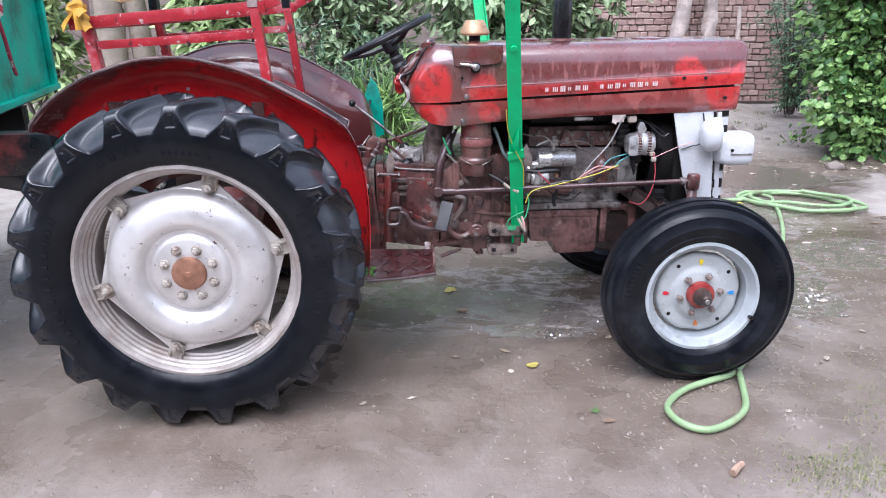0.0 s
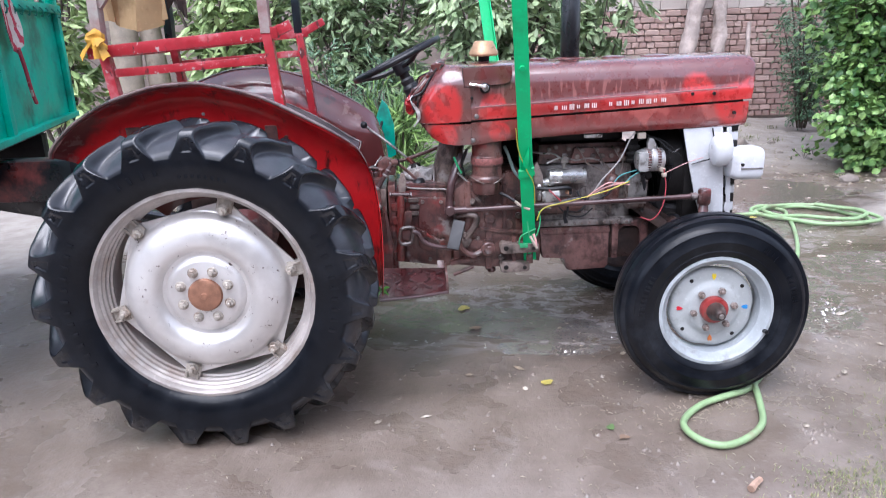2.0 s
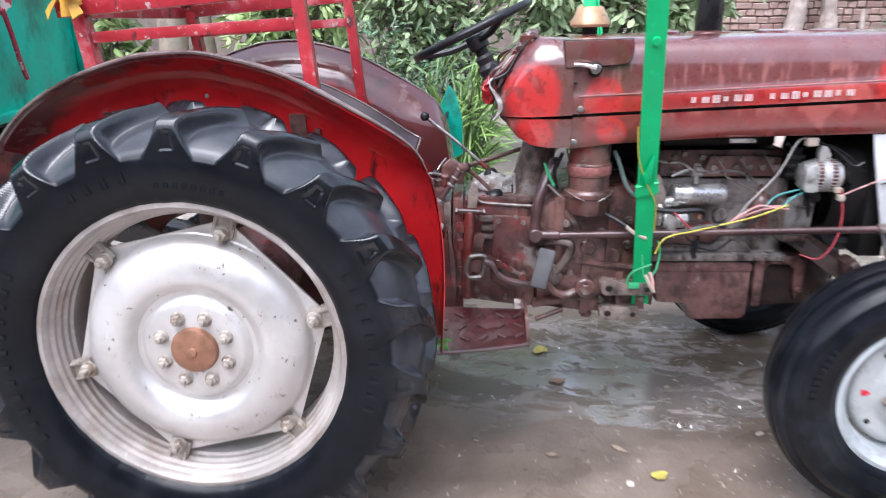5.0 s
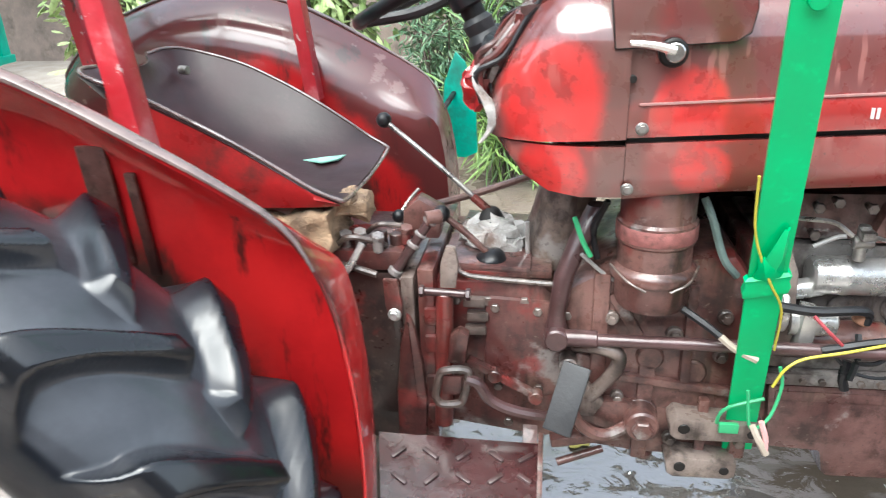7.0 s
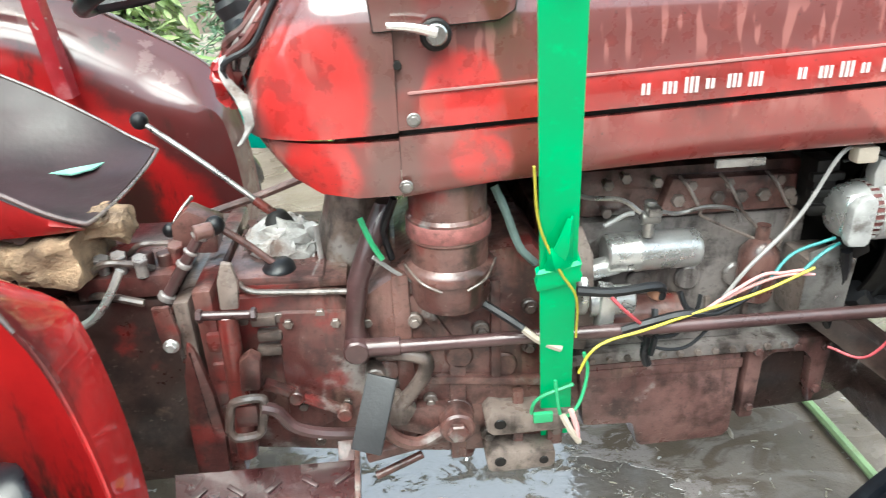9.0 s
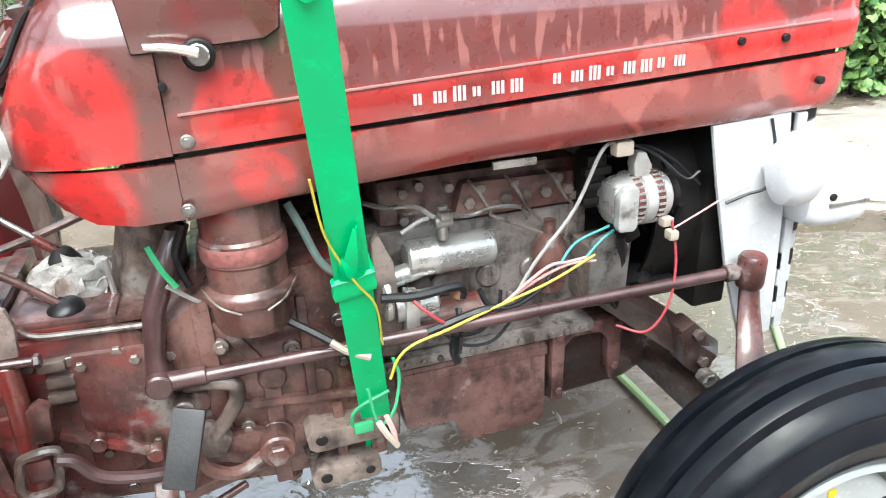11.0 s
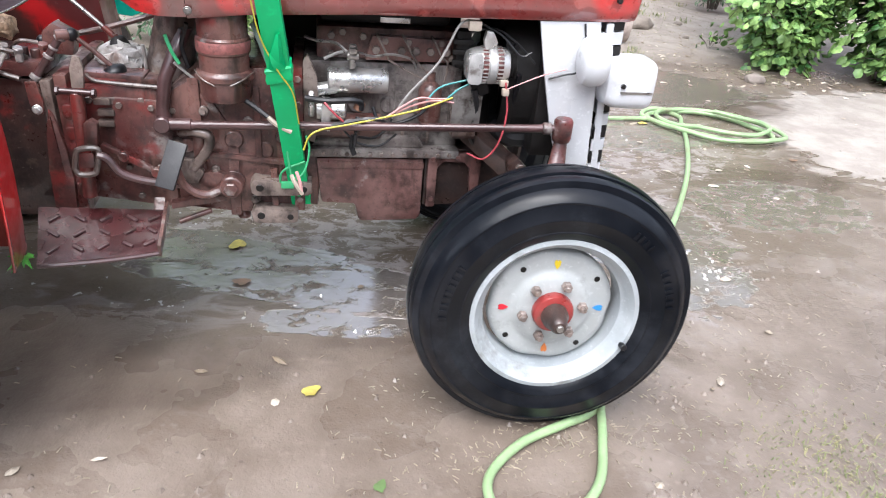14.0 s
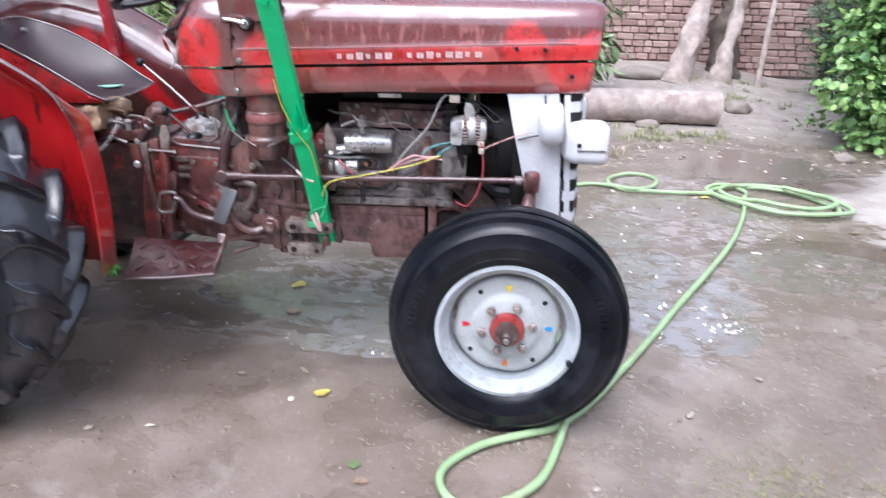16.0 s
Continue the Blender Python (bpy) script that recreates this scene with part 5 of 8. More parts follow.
def nose():
    for side in (NEAR, FAR):
        b = bmesh.new()
        slab(b, [(1.868, 1.020), (2.035, 1.026), (2.050, 0.90), (2.060, 0.75), (2.072, 0.56), (1.998, 0.555), (1.938, 0.73), (1.895, 0.90)], side * 0.262, side * 0.252, 0.003)
        part("nose_side", b, WHITE, tractor, "white enamel nose side panel, chipped low down")
        b = bmesh.new()
        bar(b, (2.062, side * 0.257, 1.022), (2.098, side * 0.248, 0.56), 0.020, 0.012, 0.003, (0, 1, 0))
        part("nose_corner", b, WHITE, tractor)
    # front grille: dark and white slats
    z = 0.585
    j = 0
    while z < 1.02:
        x = 2.105 - (z - 0.58) * 0.02
        b = bmesh.new()
        pts = [(x - 0.03, -0.257), (x + 0.012, -0.245), (x + 0.026, -0.20), (x + 0.030, 0.0), (x + 0.026, 0.20), (x + 0.012, 0.245), (x - 0.03, 0.257), (x - 0.03, 0.247), (x + 0.0, 0.238), (x + 0.014, 0.195), (x + 0.018, 0), (x + 0.014, -0.195), (x + 0.0, -0.238), (x - 0.03, -0.247)]
        slab(b, pts, z, z + 0.034, 0.002, "z")
        part("grille_slat", b, WHITE if j % 2 == 0 else DARK, tractor, "white grille slat" if j % 2 == 0 else "dark grille slat")
        z += 0.038
        j += 1
    # headlamps on both sides: a rounded pod on the panel and a square lamp shell before the grille
    for side in (NEAR, FAR):
        b = mk(lathe, [(0, -0.040), (0.024, -0.039), (0.036, -0.030), (0.043, -0.008), (0.043, 0.022), (0.037, 0.035), (0.0, 0.040)], 26, (2.010, side * 0.315, 0.937), (1, 0, 0.08))
        bmesh.ops.scale(b, vec=(1, 1.1, 1.62), space=Matrix.Translation((-2.010, -side * 0.315, -0.937)), verts=b.verts)
        pod = part("side_lamp", b, WHITE, tractor, "white painted rounded lamp pod")
        part("lamp_stay", mk(cyl, (2.0, side * 0.255, 0.93), (2.0, side * 0.285, 0.932), 0.016, 12), WHITE, pod)
        b = bmesh.new()
        rows = []
        for x, sc in ((2.055, 0.55), (2.065, 0.82), (2.09, 0.96), (2.13, 1.0), (2.178, 1.0), (2.192, 0.97), (2.198, 0.90)):
            ring = []
            for q in range(28):
                a = 2 * math.pi * q / 28
                ca, sa = math.cos(a), math.sin(a)
                ring.append((x, side * 0.255 + 0.068 * sc * math.copysign(abs(ca) ** 0.45, ca), 0.870 + 0.068 * sc * math.copysign(abs(sa) ** 0.45, sa)))
            rows.append(ring)
        loft(b, rows, True, True)
        lamp = part("headlamp", b, WHITE, tractor, "white painted square headlamp shell")
        b = bmesh.new()
        box(b, (2.10, side * 0.255 - 0.0705, 0.852), (2.192, side * 0.255 + 0.0705, 0.858), 0.001)
        part("lamp_seam", b, STEEL, lamp)
        part("lamp_screw", mk(cyl, (2.105, side * 0.255 + side * 0.060, 0.872), (2.105, side * 0.255 + side * 0.0715, 0.872), 0.007, 10), DARK, lamp)


nose()

# ---- tractor: cab, controls, engine fittings ----


def seat():
    # the pan: rows from the back to the front, each from the near rim over the hollow to the far rim
    cuts = ((0.030, 1.178, 1.165, 0.09), (0.040, 1.182, 1.13, 0.150), (0.075, 1.174, 1.065, 0.192), (0.15, 1.142, 1.005, 0.210), (0.23, 1.105, 0.968, 0.214), (0.31, 1.062, 0.945, 0.212), (0.39, 1.012, 0.932, 0.208), (0.45, 0.972, 0.932, 0.203), (0.493, 0.950, 0.938, 0.194))
    b = bmesh.new()
    rows = []
    for x, rim, dip, w in cuts:
        row = []
        for k in range(21):
            u = -1 + 2 * k / 20
            row.append((x + 0.03 * (abs(u) ** 3) * (-1 if x < 0.1 else 0), u * w, dip + (rim - dip) * abs(u) ** 2.6))
        rows.append(row)
    fine = [[tuple(q) for q in curve_pts(col, 3)] for col in zip(*rows)]
    loft(b, fine)
    s = part("seat_pan", solidify(b, 0.006), SEATM, tractor, "dark brown wet bucket seat pan", True, 60)
    for side in (NEAR, FAR):
        edge = [(x - (0.03 if x < 0.1 else 0), side * (w + 0.002), rim + 0.002) for x, rim, dip, w in cuts]
        edge += [(0.500, side * 0.180, 0.947), (0.501, side * 0.10, 0.940), (0.502, 0.0, 0.938)]
        part("seat_rim", mk(tube, edge, 0.0038, 8, 4), LIP, s, "rubbed rolled edge of the seat")
    # painted side under the near rim, straight along its foot
    top = [(x, -w - 0.001, rim - 0.007) for x, rim, dip, w in cuts[2:]]
    mid = [(x, -w - 0.006, (rim + 0.94) / 2) for x, rim, dip, w in cuts[2:]]
    low = [(x, -w + 0.004, min(rim - 0.012, 0.938)) for x, rim, dip, w in cuts[2:]]
    part("seat_side", solidify(loft(bmesh.new(), [top, mid, low]), 0.003), SEATRED, s, "red painted seat side with rust spots")
    b = mk(box, (0.08, -0.17, 0.895), (0.40, 0.16, 0.93), 0.014)
    part("seat_board", b, WOOD, s, "weathered board under the seat")
    for x0, x1, y0, y1, z0, z1, seed in ((0.37, 0.475, -0.205, -0.05, 0.842, 0.925, 1), (0.30, 0.40, -0.20, -0.06, 0.862, 0.915, 7), (0.465, 0.525, -0.15, -0.06, 0.895, 0.935, 3)):
        b = bmesh.new()
        box(b, (x0, y0, z0), (x1, y1, z1), 0.008)
        bmesh.ops.subdivide_edges(b, edges=b.edges, cuts=5, use_grid_fill=True)
        for v in b.verts:
            v.co += 0.018 * noise.noise_vector(v.co * 22 + Vector((seed, 0, 0))) + 0.009 * noise.noise_vector(v.co * 55)
        part("torn_foam", b, FOAM, s, "torn tan foam under the seat")
    b = mk(slab, [(0.300, 0.075), (0.318, 0.118), (0.345, 0.150), (0.385, 0.128), (0.418, 0.130), (0.408, 0.092), (0.378, 0.066), (0.342, 0.078)], 0.945, 0.949, 0.001, "z")
    part("paper_scrap", b, plain("pale_teal_paper", (0.30, 0.62, 0.50), 0.7, bump=0.0), s, "pale teal scrap stuck on the seat")
    part("seat_bolt", mk(cyl, (0.055, 0.125, 1.140), (0.075, 0.118, 1.140), 0.010, 12), STEEL, s)


seat()


def canopy():
    y = 0.40
    def tb(name, a, b, w, h, mat, label=""):
        return part(name, mk(bar, a, b, w, h), mat, tractor, label)
    for side in (NEAR, FAR):
        up = FRAME_PALE if side < 0 else FRAME_BLACK
        low = FRAME_RED
        tb("canopy_post", (0.265, side * y, 1.02), (0.225, side * y, 1.445), 0.045, 0.034, low, "flaking red square tube post")
        tb("canopy_post", (-0.335, side * y, 1.06), (-0.375, side * y, 1.40), 0.045, 0.034, low, "flaking red square tube post")
        tb("upper_post", (0.222, side * y, 1.45), (0.205, side * y, 2.25), 0.048, 0.036, up, "bleached canopy post" if side < 0 else "blue-black canopy post")
        tb("upper_post", (-0.385, side * y, 1.42), (-0.370, side * y, 2.25), 0.052, 0.036, up, "bleached canopy post" if side < 0 else "blue-black canopy post")
        tb("guard_rail", (-0.43, side * y, 1.398), (0.265, side * y, 1.452), 0.042, 0.042, low, "flaking red arm rail")
        tb("lower_rail", (-0.345, side * y, 1.325), (0.235, side * y, 1.357), 0.026, 0.030, low)
        tb("side_bar", (-0.375, side * y, 1.640), (0.21, side * y, 1.722), 0.020, 0.042, up)
        tb("top_rail", (-0.42, side * y, 2.25), (0.26, side * y, 2.25), 0.04, 0.04, up)
    tb("corner_brace", (0.075, -y, 1.700), (0.198, -y, 1.600), 0.016, 0.022, FRAME_PALE)
    tb("corner_brace", (-0.370, -y, 1.560), (-0.30, -y, 1.645), 0.027, 0.026, FRAME_PALE)
    tb("corner_brace", (0.23, y, 1.715), (0.45, y, 1.93), 0.020, 0.030, FRAME_BLACK)
    tb("rail_end", (0.25, -y, 1.452), (0.315, -y - 0.0, 1.478), 0.036, 0.036, FRAME_RED, "bare tube end")
    tb("rail_end", (0.25, y, 1.452), (0.345, y, 1.500), 0.034, 0.034, FRAME_RED, "bare tube end")
    tb("cross_rail", (-0.425, -y + 0.03, 1.398), (-0.425, y - 0.03, 1.398), 0.04, 0.04, FRAME_RED)
    tb("cross_rail", (-0.42, -y, 2.25), (-0.42, y, 2.25), 0.04, 0.04, FRAME_BLACK)
    tb("cross_rail", (0.26, -y, 2.25), (0.26, y, 2.25), 0.04, 0.04, FRAME_BLACK)
    # hanging canvas at the back
    rows = []
    for i in range(13):
        z = 2.22 - 0.722 * i / 12
        rows.append([(-0.615 + 0.345 * k / 16 + 0.02 * math.sin(k * 1.3 + i * 0.3) * (i / 12), 0.10 + 0.022 * math.sin(k * 0.9 + 0.2 * i) + 0.02 * noise.noise((k * 0.4, i * 0.3, 1)), z + 0.025 * (i / 12) * math.sin(k * 0.45 + 0.5)) for k in range(17)])
    cloth = part("rear_canvas", solidify(loft(bmesh.new(), rows), 0.003), CLOTH, tractor, "tan canvas hanging at the back of the frame")
    rows = []
    for i in range(12):
        z = 2.22 - 0.66 * i / 11
        rows.append([(-0.285 + 0.070 * k / 5, 0.13 + 0.02 * math.sin(k * 2 + i * 0.5), z + 0.04 * math.sin(k)) for k in range(6)])
    part("canvas_fold", solidify(loft(bmesh.new(), rows), 0.003), CLOTH_DARK, cloth, "dark fold at the canvas side")
    # tied rag: a knot with loose folded strips
    knot = Vector((-0.392, -0.425, 1.445))
    b = bmesh.new()
    bmesh.ops.create_icosphere(b, subdivisions=3, radius=0.032)
    for v in b.verts:
        v.co = Vector((v.co.x, v.co.y * 0.7, v.co.z)) + 0.014 * noise.noise_vector(v.co * 45) + knot
    rag = part("tied_rag", b, YELLOWCLOTH, tractor, "mustard rag tied round the rail corner")
    rr = random.Random(6)
    for q in range(9):
        d = Vector((rr.uniform(-0.6, 0.6), rr.uniform(-0.35, 0.1), rr.uniform(-1.0, 0.15))).normalized()
        w = d.orthogonal().normalized() * rr.uniform(0.010, 0.020)
        ln = rr.uniform(0.04, 0.085)
        rows = []
        for t in range(5):
            f = t / 4
            c = knot + d * ln * f + Vector((0, -0.012, -0.03 * f * f))
            rows.append([c - w * (0.5 + 0.6 * f) + Vector((0, 0.006 * math.sin(5 * f), 0)), c + Vector((0, -0.010 * (1 - f), 0.004)), c + w * (0.5 + 0.6 * f)])
        part("rag_strip", solidify(loft(bmesh.new(), rows), 0.002), YELLOWCLOTH, rag)
    # green front posts, leaning outwards
    for side in (NEAR, FAR):
        a, c = Vector((1.243, side * 0.185, 0.455)), Vector((1.062, side * 0.815, 2.27))
        b = bmesh.new()
        d = (c - a).normalized()
        off = Vector((0, 0, 1)).cross(d).normalized()
        sx = Vector((1, 0, 0))
        sx = (sx - d * sx.dot(d)).normalized()
        out = d.cross(sx) * (1 if d.cross(sx).y * side > 0 else -1)
        b2 = bmesh.new()
        # an angle section: one face towards the side, one to the front
        for p, q in (((-0.0265, 0.0), (0.0275, 0.006)), ((0.0215, -0.030), (0.0275, 0.0))):
            vs = []
            for base in (a, c):
                for u, w in ((p[0], p[1]), (q[0], p[1]), (q[0], q[1]), (p[0], q[1])):
                    vs.append(b2.verts.new(base + sx * u + out * w))
            for f in ((0, 1, 2, 3), (7, 6, 5, 4), (0, 4, 5, 1), (1, 5, 6, 2), (2, 6, 7, 3), (3, 7, 4, 0)):
                b2.faces.new([vs[i] for i in f])
        b.free()
        post = part("front_canopy_post", b2, GREEN, tractor, "bright green angle iron canopy post leaning outwards")
        part("post_bolt", mk(cyl, a + d * 0.05 + out * 0.004, a + d * 0.05 + out * 0.016, 0.010, 10), GREEN, post)
        if side < 0:
            part("post_bolt", mk(cyl, a + d * 0.90 + out * 0.004, a + d * 0.90 + out * 0.018, 0.012, 10), GREEN, post)
            b = bmesh.new()
            rows = []
            for q, w in ((0.428, 0.0), (0.431, 0.004), (0.446, 0.006), (0.456, 0.003), (0.468, 0.005), (0.472, 0.0)):
                p = a + d * q
                rows.append([p + sx * u + out * v2 + d * (u * 0.15) for u, v2 in ((-0.028 - w, 0.0), (-0.028 - w, 0.008 + w), (0.0, 0.008 + w * 1.4), (0.028 + w, 0.008 + w), (0.028 + w, -0.032), (0.012, -0.034))])
            loft(b, rows)
            part("post_tie", solidify(b, 0.002), GREEN, post, "green strip tied round the post")
            for q, sg, ln in ((0.472, 1, 0.095), (0.466, -1, 0.05)):
                p = a + d * q + out * 0.010
                b = loft(bmesh.new(), [[p - sx * 0.022 * sg, p + sx * 0.004 * sg + out * 0.006, p + sx * 0.020 * sg], [p - sx * 0.006 * sg + d * ln * 0.6 + out * 0.010, p + sx * 0.010 * sg + d * ln * 0.5 + out * 0.016, p + sx * 0.018 * sg + d * ln * 0.5 + out * 0.004], [p + sx * 0.010 * sg + d * ln + out * 0.004, p + sx * 0.014 * sg + d * ln + out * 0.008, p + sx * 0.018 * sg + d * ln]])
                part("tie_end", solidify(b, 0.002), GREEN, post)
            part("tie_wire", mk(tube, [a + d * 0.30 + out * 0.010 + sx * 0.030, a + d * 0.40 + out * 0.014 + sx * 0.027, a + d * 0.47 + out * 0.018, a + d * 0.56 + out * 0.012 - sx * 0.028, a + d * 0.66 + out * 0.01 - sx * 0.034], 0.002, 6), WIRE["yellow"], post, "yellow wire along the post")
            part("tie_wire", mk(tube, [a + d * 0.05 + out * 0.01 - sx * 0.03, a + d * 0.08 + out * 0.016 - sx * 0.045, a + d * 0.14 + out * 0.014 - sx * 0.035, a + d * 0.17 + out * 0.012 + sx * 0.03], 0.0035, 6), WIRE["green"], post)
        top = Vector((c.x, 0, c.z))
    tb("front_cross", (1.062, -0.80, 2.27), (1.062, 0.80, 2.27), 0.05, 0.05, GREEN, "green canopy cross bar")
    for side in (NEAR, FAR):
        tb("roof_rail", (1.062, side * 0.79, 2.27), (0.26, side * 0.40, 2.26), 0.03, 0.03, GREEN)


canopy()


def steering():
    c = Vector((0.690, 0.0, 1.326))
    n = Vector((-0.42, 0, 0.907)).normalized()
    u = Vector((0, 1, 0))
    v = n.cross(u)
    b = bmesh.new()
    R, r, seg = 0.198, 0.0125, 44
    rings = []
    for k in range(seg):
        a = 2 * math.pi * k / seg
        rad = u * math.cos(a) + v * math.sin(a)
        rings.append([c + rad * (R + r * math.cos(2 * math.pi * j / 10)) + n * (r * math.sin(2 * math.pi * j / 10)) for j in range(10)])
    rings.append(rings[0])
    loft(b, rings, True)
    bmesh.ops.remove_doubles(b, verts=b.verts, dist=1e-5)
    w = part("steering_wheel", b, PLASTIC, tractor, "black plastic steering wheel")
    hubp = c - n * 0.035
    for k in range(3):
        a = radians(90 + 120 * k)
        rad = u * math.cos(a) + v * math.sin(a)
        part("spoke", mk(tube, [hubp + rad * 0.02, hubp + rad * 0.10 + n * 0.006, c + rad * R], 0.011, 8, 5), PLASTIC, w)
    part("wheel_hub", mk(cyl, hubp - n * 0.03, hubp + n * 0.02, 0.034, 18), PLASTIC, w)
    col = part("steering_column", mk(cyl, hubp - n * 0.02, hubp - n * 0.20, 0.022, 14), DARK, tractor, "dark steering column")
    part("column_boot", mk(lathe, [(0.023, 0), (0.030, 0.010), (0.027, 0.030), (0.036, 0.045), (0.033, 0.065), (0.042, 0.080), (0.040, 0.115), (0.030, 0.125)], 18, hubp - n * 0.05, -n), PADGREY, col, "dull grey-black rubber boot")


steering()


def levers():
    # long lever with a black knob, red at its foot
    def lever(knob, foot, r, name, mat, kr=0.016):
        l = part(name, mk(tube, [foot, Vector(foot).lerp(Vector(knob), 0.5) + Vector((0, 0, 0.004)), knob], r, 8, 4), mat, tractor, "thin lever with black knob")
        b = bmesh.new()
        bmesh.ops.create_uvsphere(b, u_segments=14, v_segments=9, radius=kr)
        bmesh.ops.translate(b, vec=knob, verts=b.verts)
        part("knob", b, PLASTIC, l, "black round knob")
        return l
    a = lever((0.529, 0.043, 1.046), (0.752, -0.004, 0.866), 0.0055, "main_lever", STEEL)
    part("lever_foot", mk(cyl, (0.752, -0.004, 0.866), (0.715, 0.004, 0.896), 0.009, 10), OILY_RED, a, "red lever foot")
    part("lever_socket", mk(lathe, [(0, 0), (0.026, 0), (0.028, 0.010), (0.016, 0.03), (0.010, 0.034), (0, 0.034)], 16, (0.754, -0.004, 0.842), (0, 0, 1)), DARK, a)
    l2 = lever((0.668, -0.115, 0.900), (0.762, -0.112, 0.812), 0.0065, "short_lever", OILY, 0.017)
    part("lever_boot", mk(lathe, [(0, 0), (0.030, 0), (0.031, 0.016), (0.026, 0.024), (0.010, 0.030), (0, 0.030)], 18, (0.764, -0.114, 0.796), (-0.3, -0.1, 1)), PLASTIC, l2, "black rubber lever boot")
    lever((0.565, -0.03, 0.862), (0.60, 0.02, 0.905), 0.004, "small_lever", STEEL, 0.014)
    # plastic bag round the gear lever foot
    b = bmesh.new()
    bmesh.ops.create_icosphere(b, subdivisions=4, radius=1.0)
    for v in b.verts:
        p = v.co.copy()
        v.co = Vector((0.764 + 0.068 * p.x, -0.018 + 0.066 * p.y, 0.815 + 0.046 * p.z)) + 0.018 * noise.noise_vector(p * 2.3) + 0.009 * noise.noise_vector(p * 6) + 0.004 * noise.noise_vector(p * 14)
    part("plastic_bag", b, BAG, tractor, "crumpled white plastic bag round the lever foot")
    part("dip_rod", mk(cyl, (0.832, -0.075, 0.795), (0.830, -0.075, 0.872), 0.005, 8), BRIGHT, tractor, "thin bright rod")
    # hydraulic linkage at the rear housing
    lo, hi = Vector((0.580, -0.172, 0.796)), Vector((0.655, -0.157, 0.905))
    link = part("hydraulic_link", mk(cyl, lo, hi, 0.0095, 12), RODM, tractor, "wet hydraulic link rod")
    for q, r, h in ((0.0, 0.015, 0.10), (0.50, 0.0135, 0.07), (0.70, 0.0125, 0.05), (0.93, 0.0145, 0.09)):
        part("link_collar", mk(cyl, lo.lerp(hi, q), lo.lerp(hi, q + h), r, 12), GREASE, link, "rubbed bright collar")
    part("link_eye", mk(cyl, (0.645, -0.165, 0.908), (0.672, -0.15, 0.908), 0.014, 12), OILY, link)
    b = mk(slab, [(0.566, 0.800), (0.594, 0.800), (0.602, 0.745), (0.597, 0.715), (0.575, 0.715), (0.568, 0.745)], -0.208, -0.196, 0.004)
    part("link_arm", b, OILY, link, "sandy link arm")
    q = mk(cyl, (0.586, -0.207, 0.729), (0.586, -0.214, 0.729), 0.013, 12)
    nut(q, (0.586, -0.213, 0.729), (0, -1, 0), 0.009, 0.007)
    part("link_bolt", q, BRIGHT, link)
    b = bmesh.new()
    box(b, (0.44, -0.17, 0.80), (0.60, -0.02, 0.842), 0.010)
    for x, z in ((0.46, 0.845), (0.50, 0.848), (0.55, 0.846), (0.58, 0.842)):
        cyl(b, (x, -0.13, z - 0.01), (x, -0.13, z + 0.022), 0.013, 10)
    part("hydraulic_cover", b, OILY, tractor, "oily hydraulic cover with unions")
    part("silver_hose", mk(tube, [(0.442, -0.20, 0.770), (0.475, -0.205, 0.790), (0.505, -0.20, 0.825), (0.528, -0.19, 0.865)], 0.007, 8), BRIGHT, tractor, "ribbed silver hose")
    # cross rod behind the levers
    part("cross_rod", mk(tube, [(0.60, 0.02, 0.862), (0.72, 0.06, 0.885), (0.86, 0.09, 0.925)], 0.008, 8), OILY, tractor)
    # strip bracket on the flange
    b = mk(slab, [(0.674, 0.785), (0.704, 0.785), (0.710, 0.835), (0.704, 0.866), (0.688, 0.870), (0.676, 0.835)], -0.204, -0.190, 0.004)
    strap = part("flange_strap", b, OILY_GREY, tractor, "silvery rubbed bracket on the gearbox flange")
    b = mk(cyl, (0.682, -0.198, 0.775), (0.672, -0.200, 0.48), 0.017, 14, 0.019)
    part("strap_column", b, OILY_RED, strap, "red-brown round casting below the bracket")
    b = mk(cyl, (0.645, -0.206, 0.779), (0.722, -0.206, 0.775), 0.008, 10)
    nut(b, (0.722, -0.206, 0.775), (1, 0, 0), 0.012, 0.010)
    nut(b, (0.645, -0.206, 0.779), (-1, 0, 0), 0.012, 0.010)
    part("clamp_bolt", b, RODM, strap)
    # small unions, pipes and a lever bracket on the hydraulic cover
    for pts, r in (([(0.47, -0.16, 0.85), (0.50, -0.172, 0.87), (0.54, -0.165, 0.862), (0.565, -0.15, 0.845)], 0.006), ([(0.52, -0.12, 0.86), (0.55, -0.14, 0.885), (0.59, -0.13, 0.88)], 0.005), ([(0.44, -0.15, 0.80), (0.49, -0.18, 0.815), (0.55, -0.185, 0.80)], 0.007)):
        part("pipe", mk(tube, pts, r, 8), OILY_GREY, tractor, "greasy bent pipe")
    for x, y, z in ((0.515, -0.155, 0.862), (0.552, -0.165, 0.858), (0.485, -0.15, 0.855), (0.60, -0.13, 0.862)):
        q = mk(cyl, (x, y, z - 0.02), (x, y, z + 0.008), 0.010, 10)
        nut(q, (x, y, z + 0.006), (0.2, -0.3, 1), 0.013, 0.012)
        part("pipe_union", q, GREASE if x < 0.56 else OILY, tractor, "rubbed pipe union")
    b = mk(slab, [(0.585, 0.845), (0.66, 0.84), (0.672, 0.895), (0.62, 0.925), (0.59, 0.90)], -0.10, -0.05, 0.008)
    part("lever_bracket", b, OILY, tractor, "oily lever bracket")
    b = mk(slab, [(0.69, 0.80), (0.84, 0.792), (0.84, 0.806), (0.69, 0.815)], -0.150, 0.150, 0.004)
    part("lid_plate", b, SUMPM, tractor, "muddy flat lid round the lever foot")


levers()


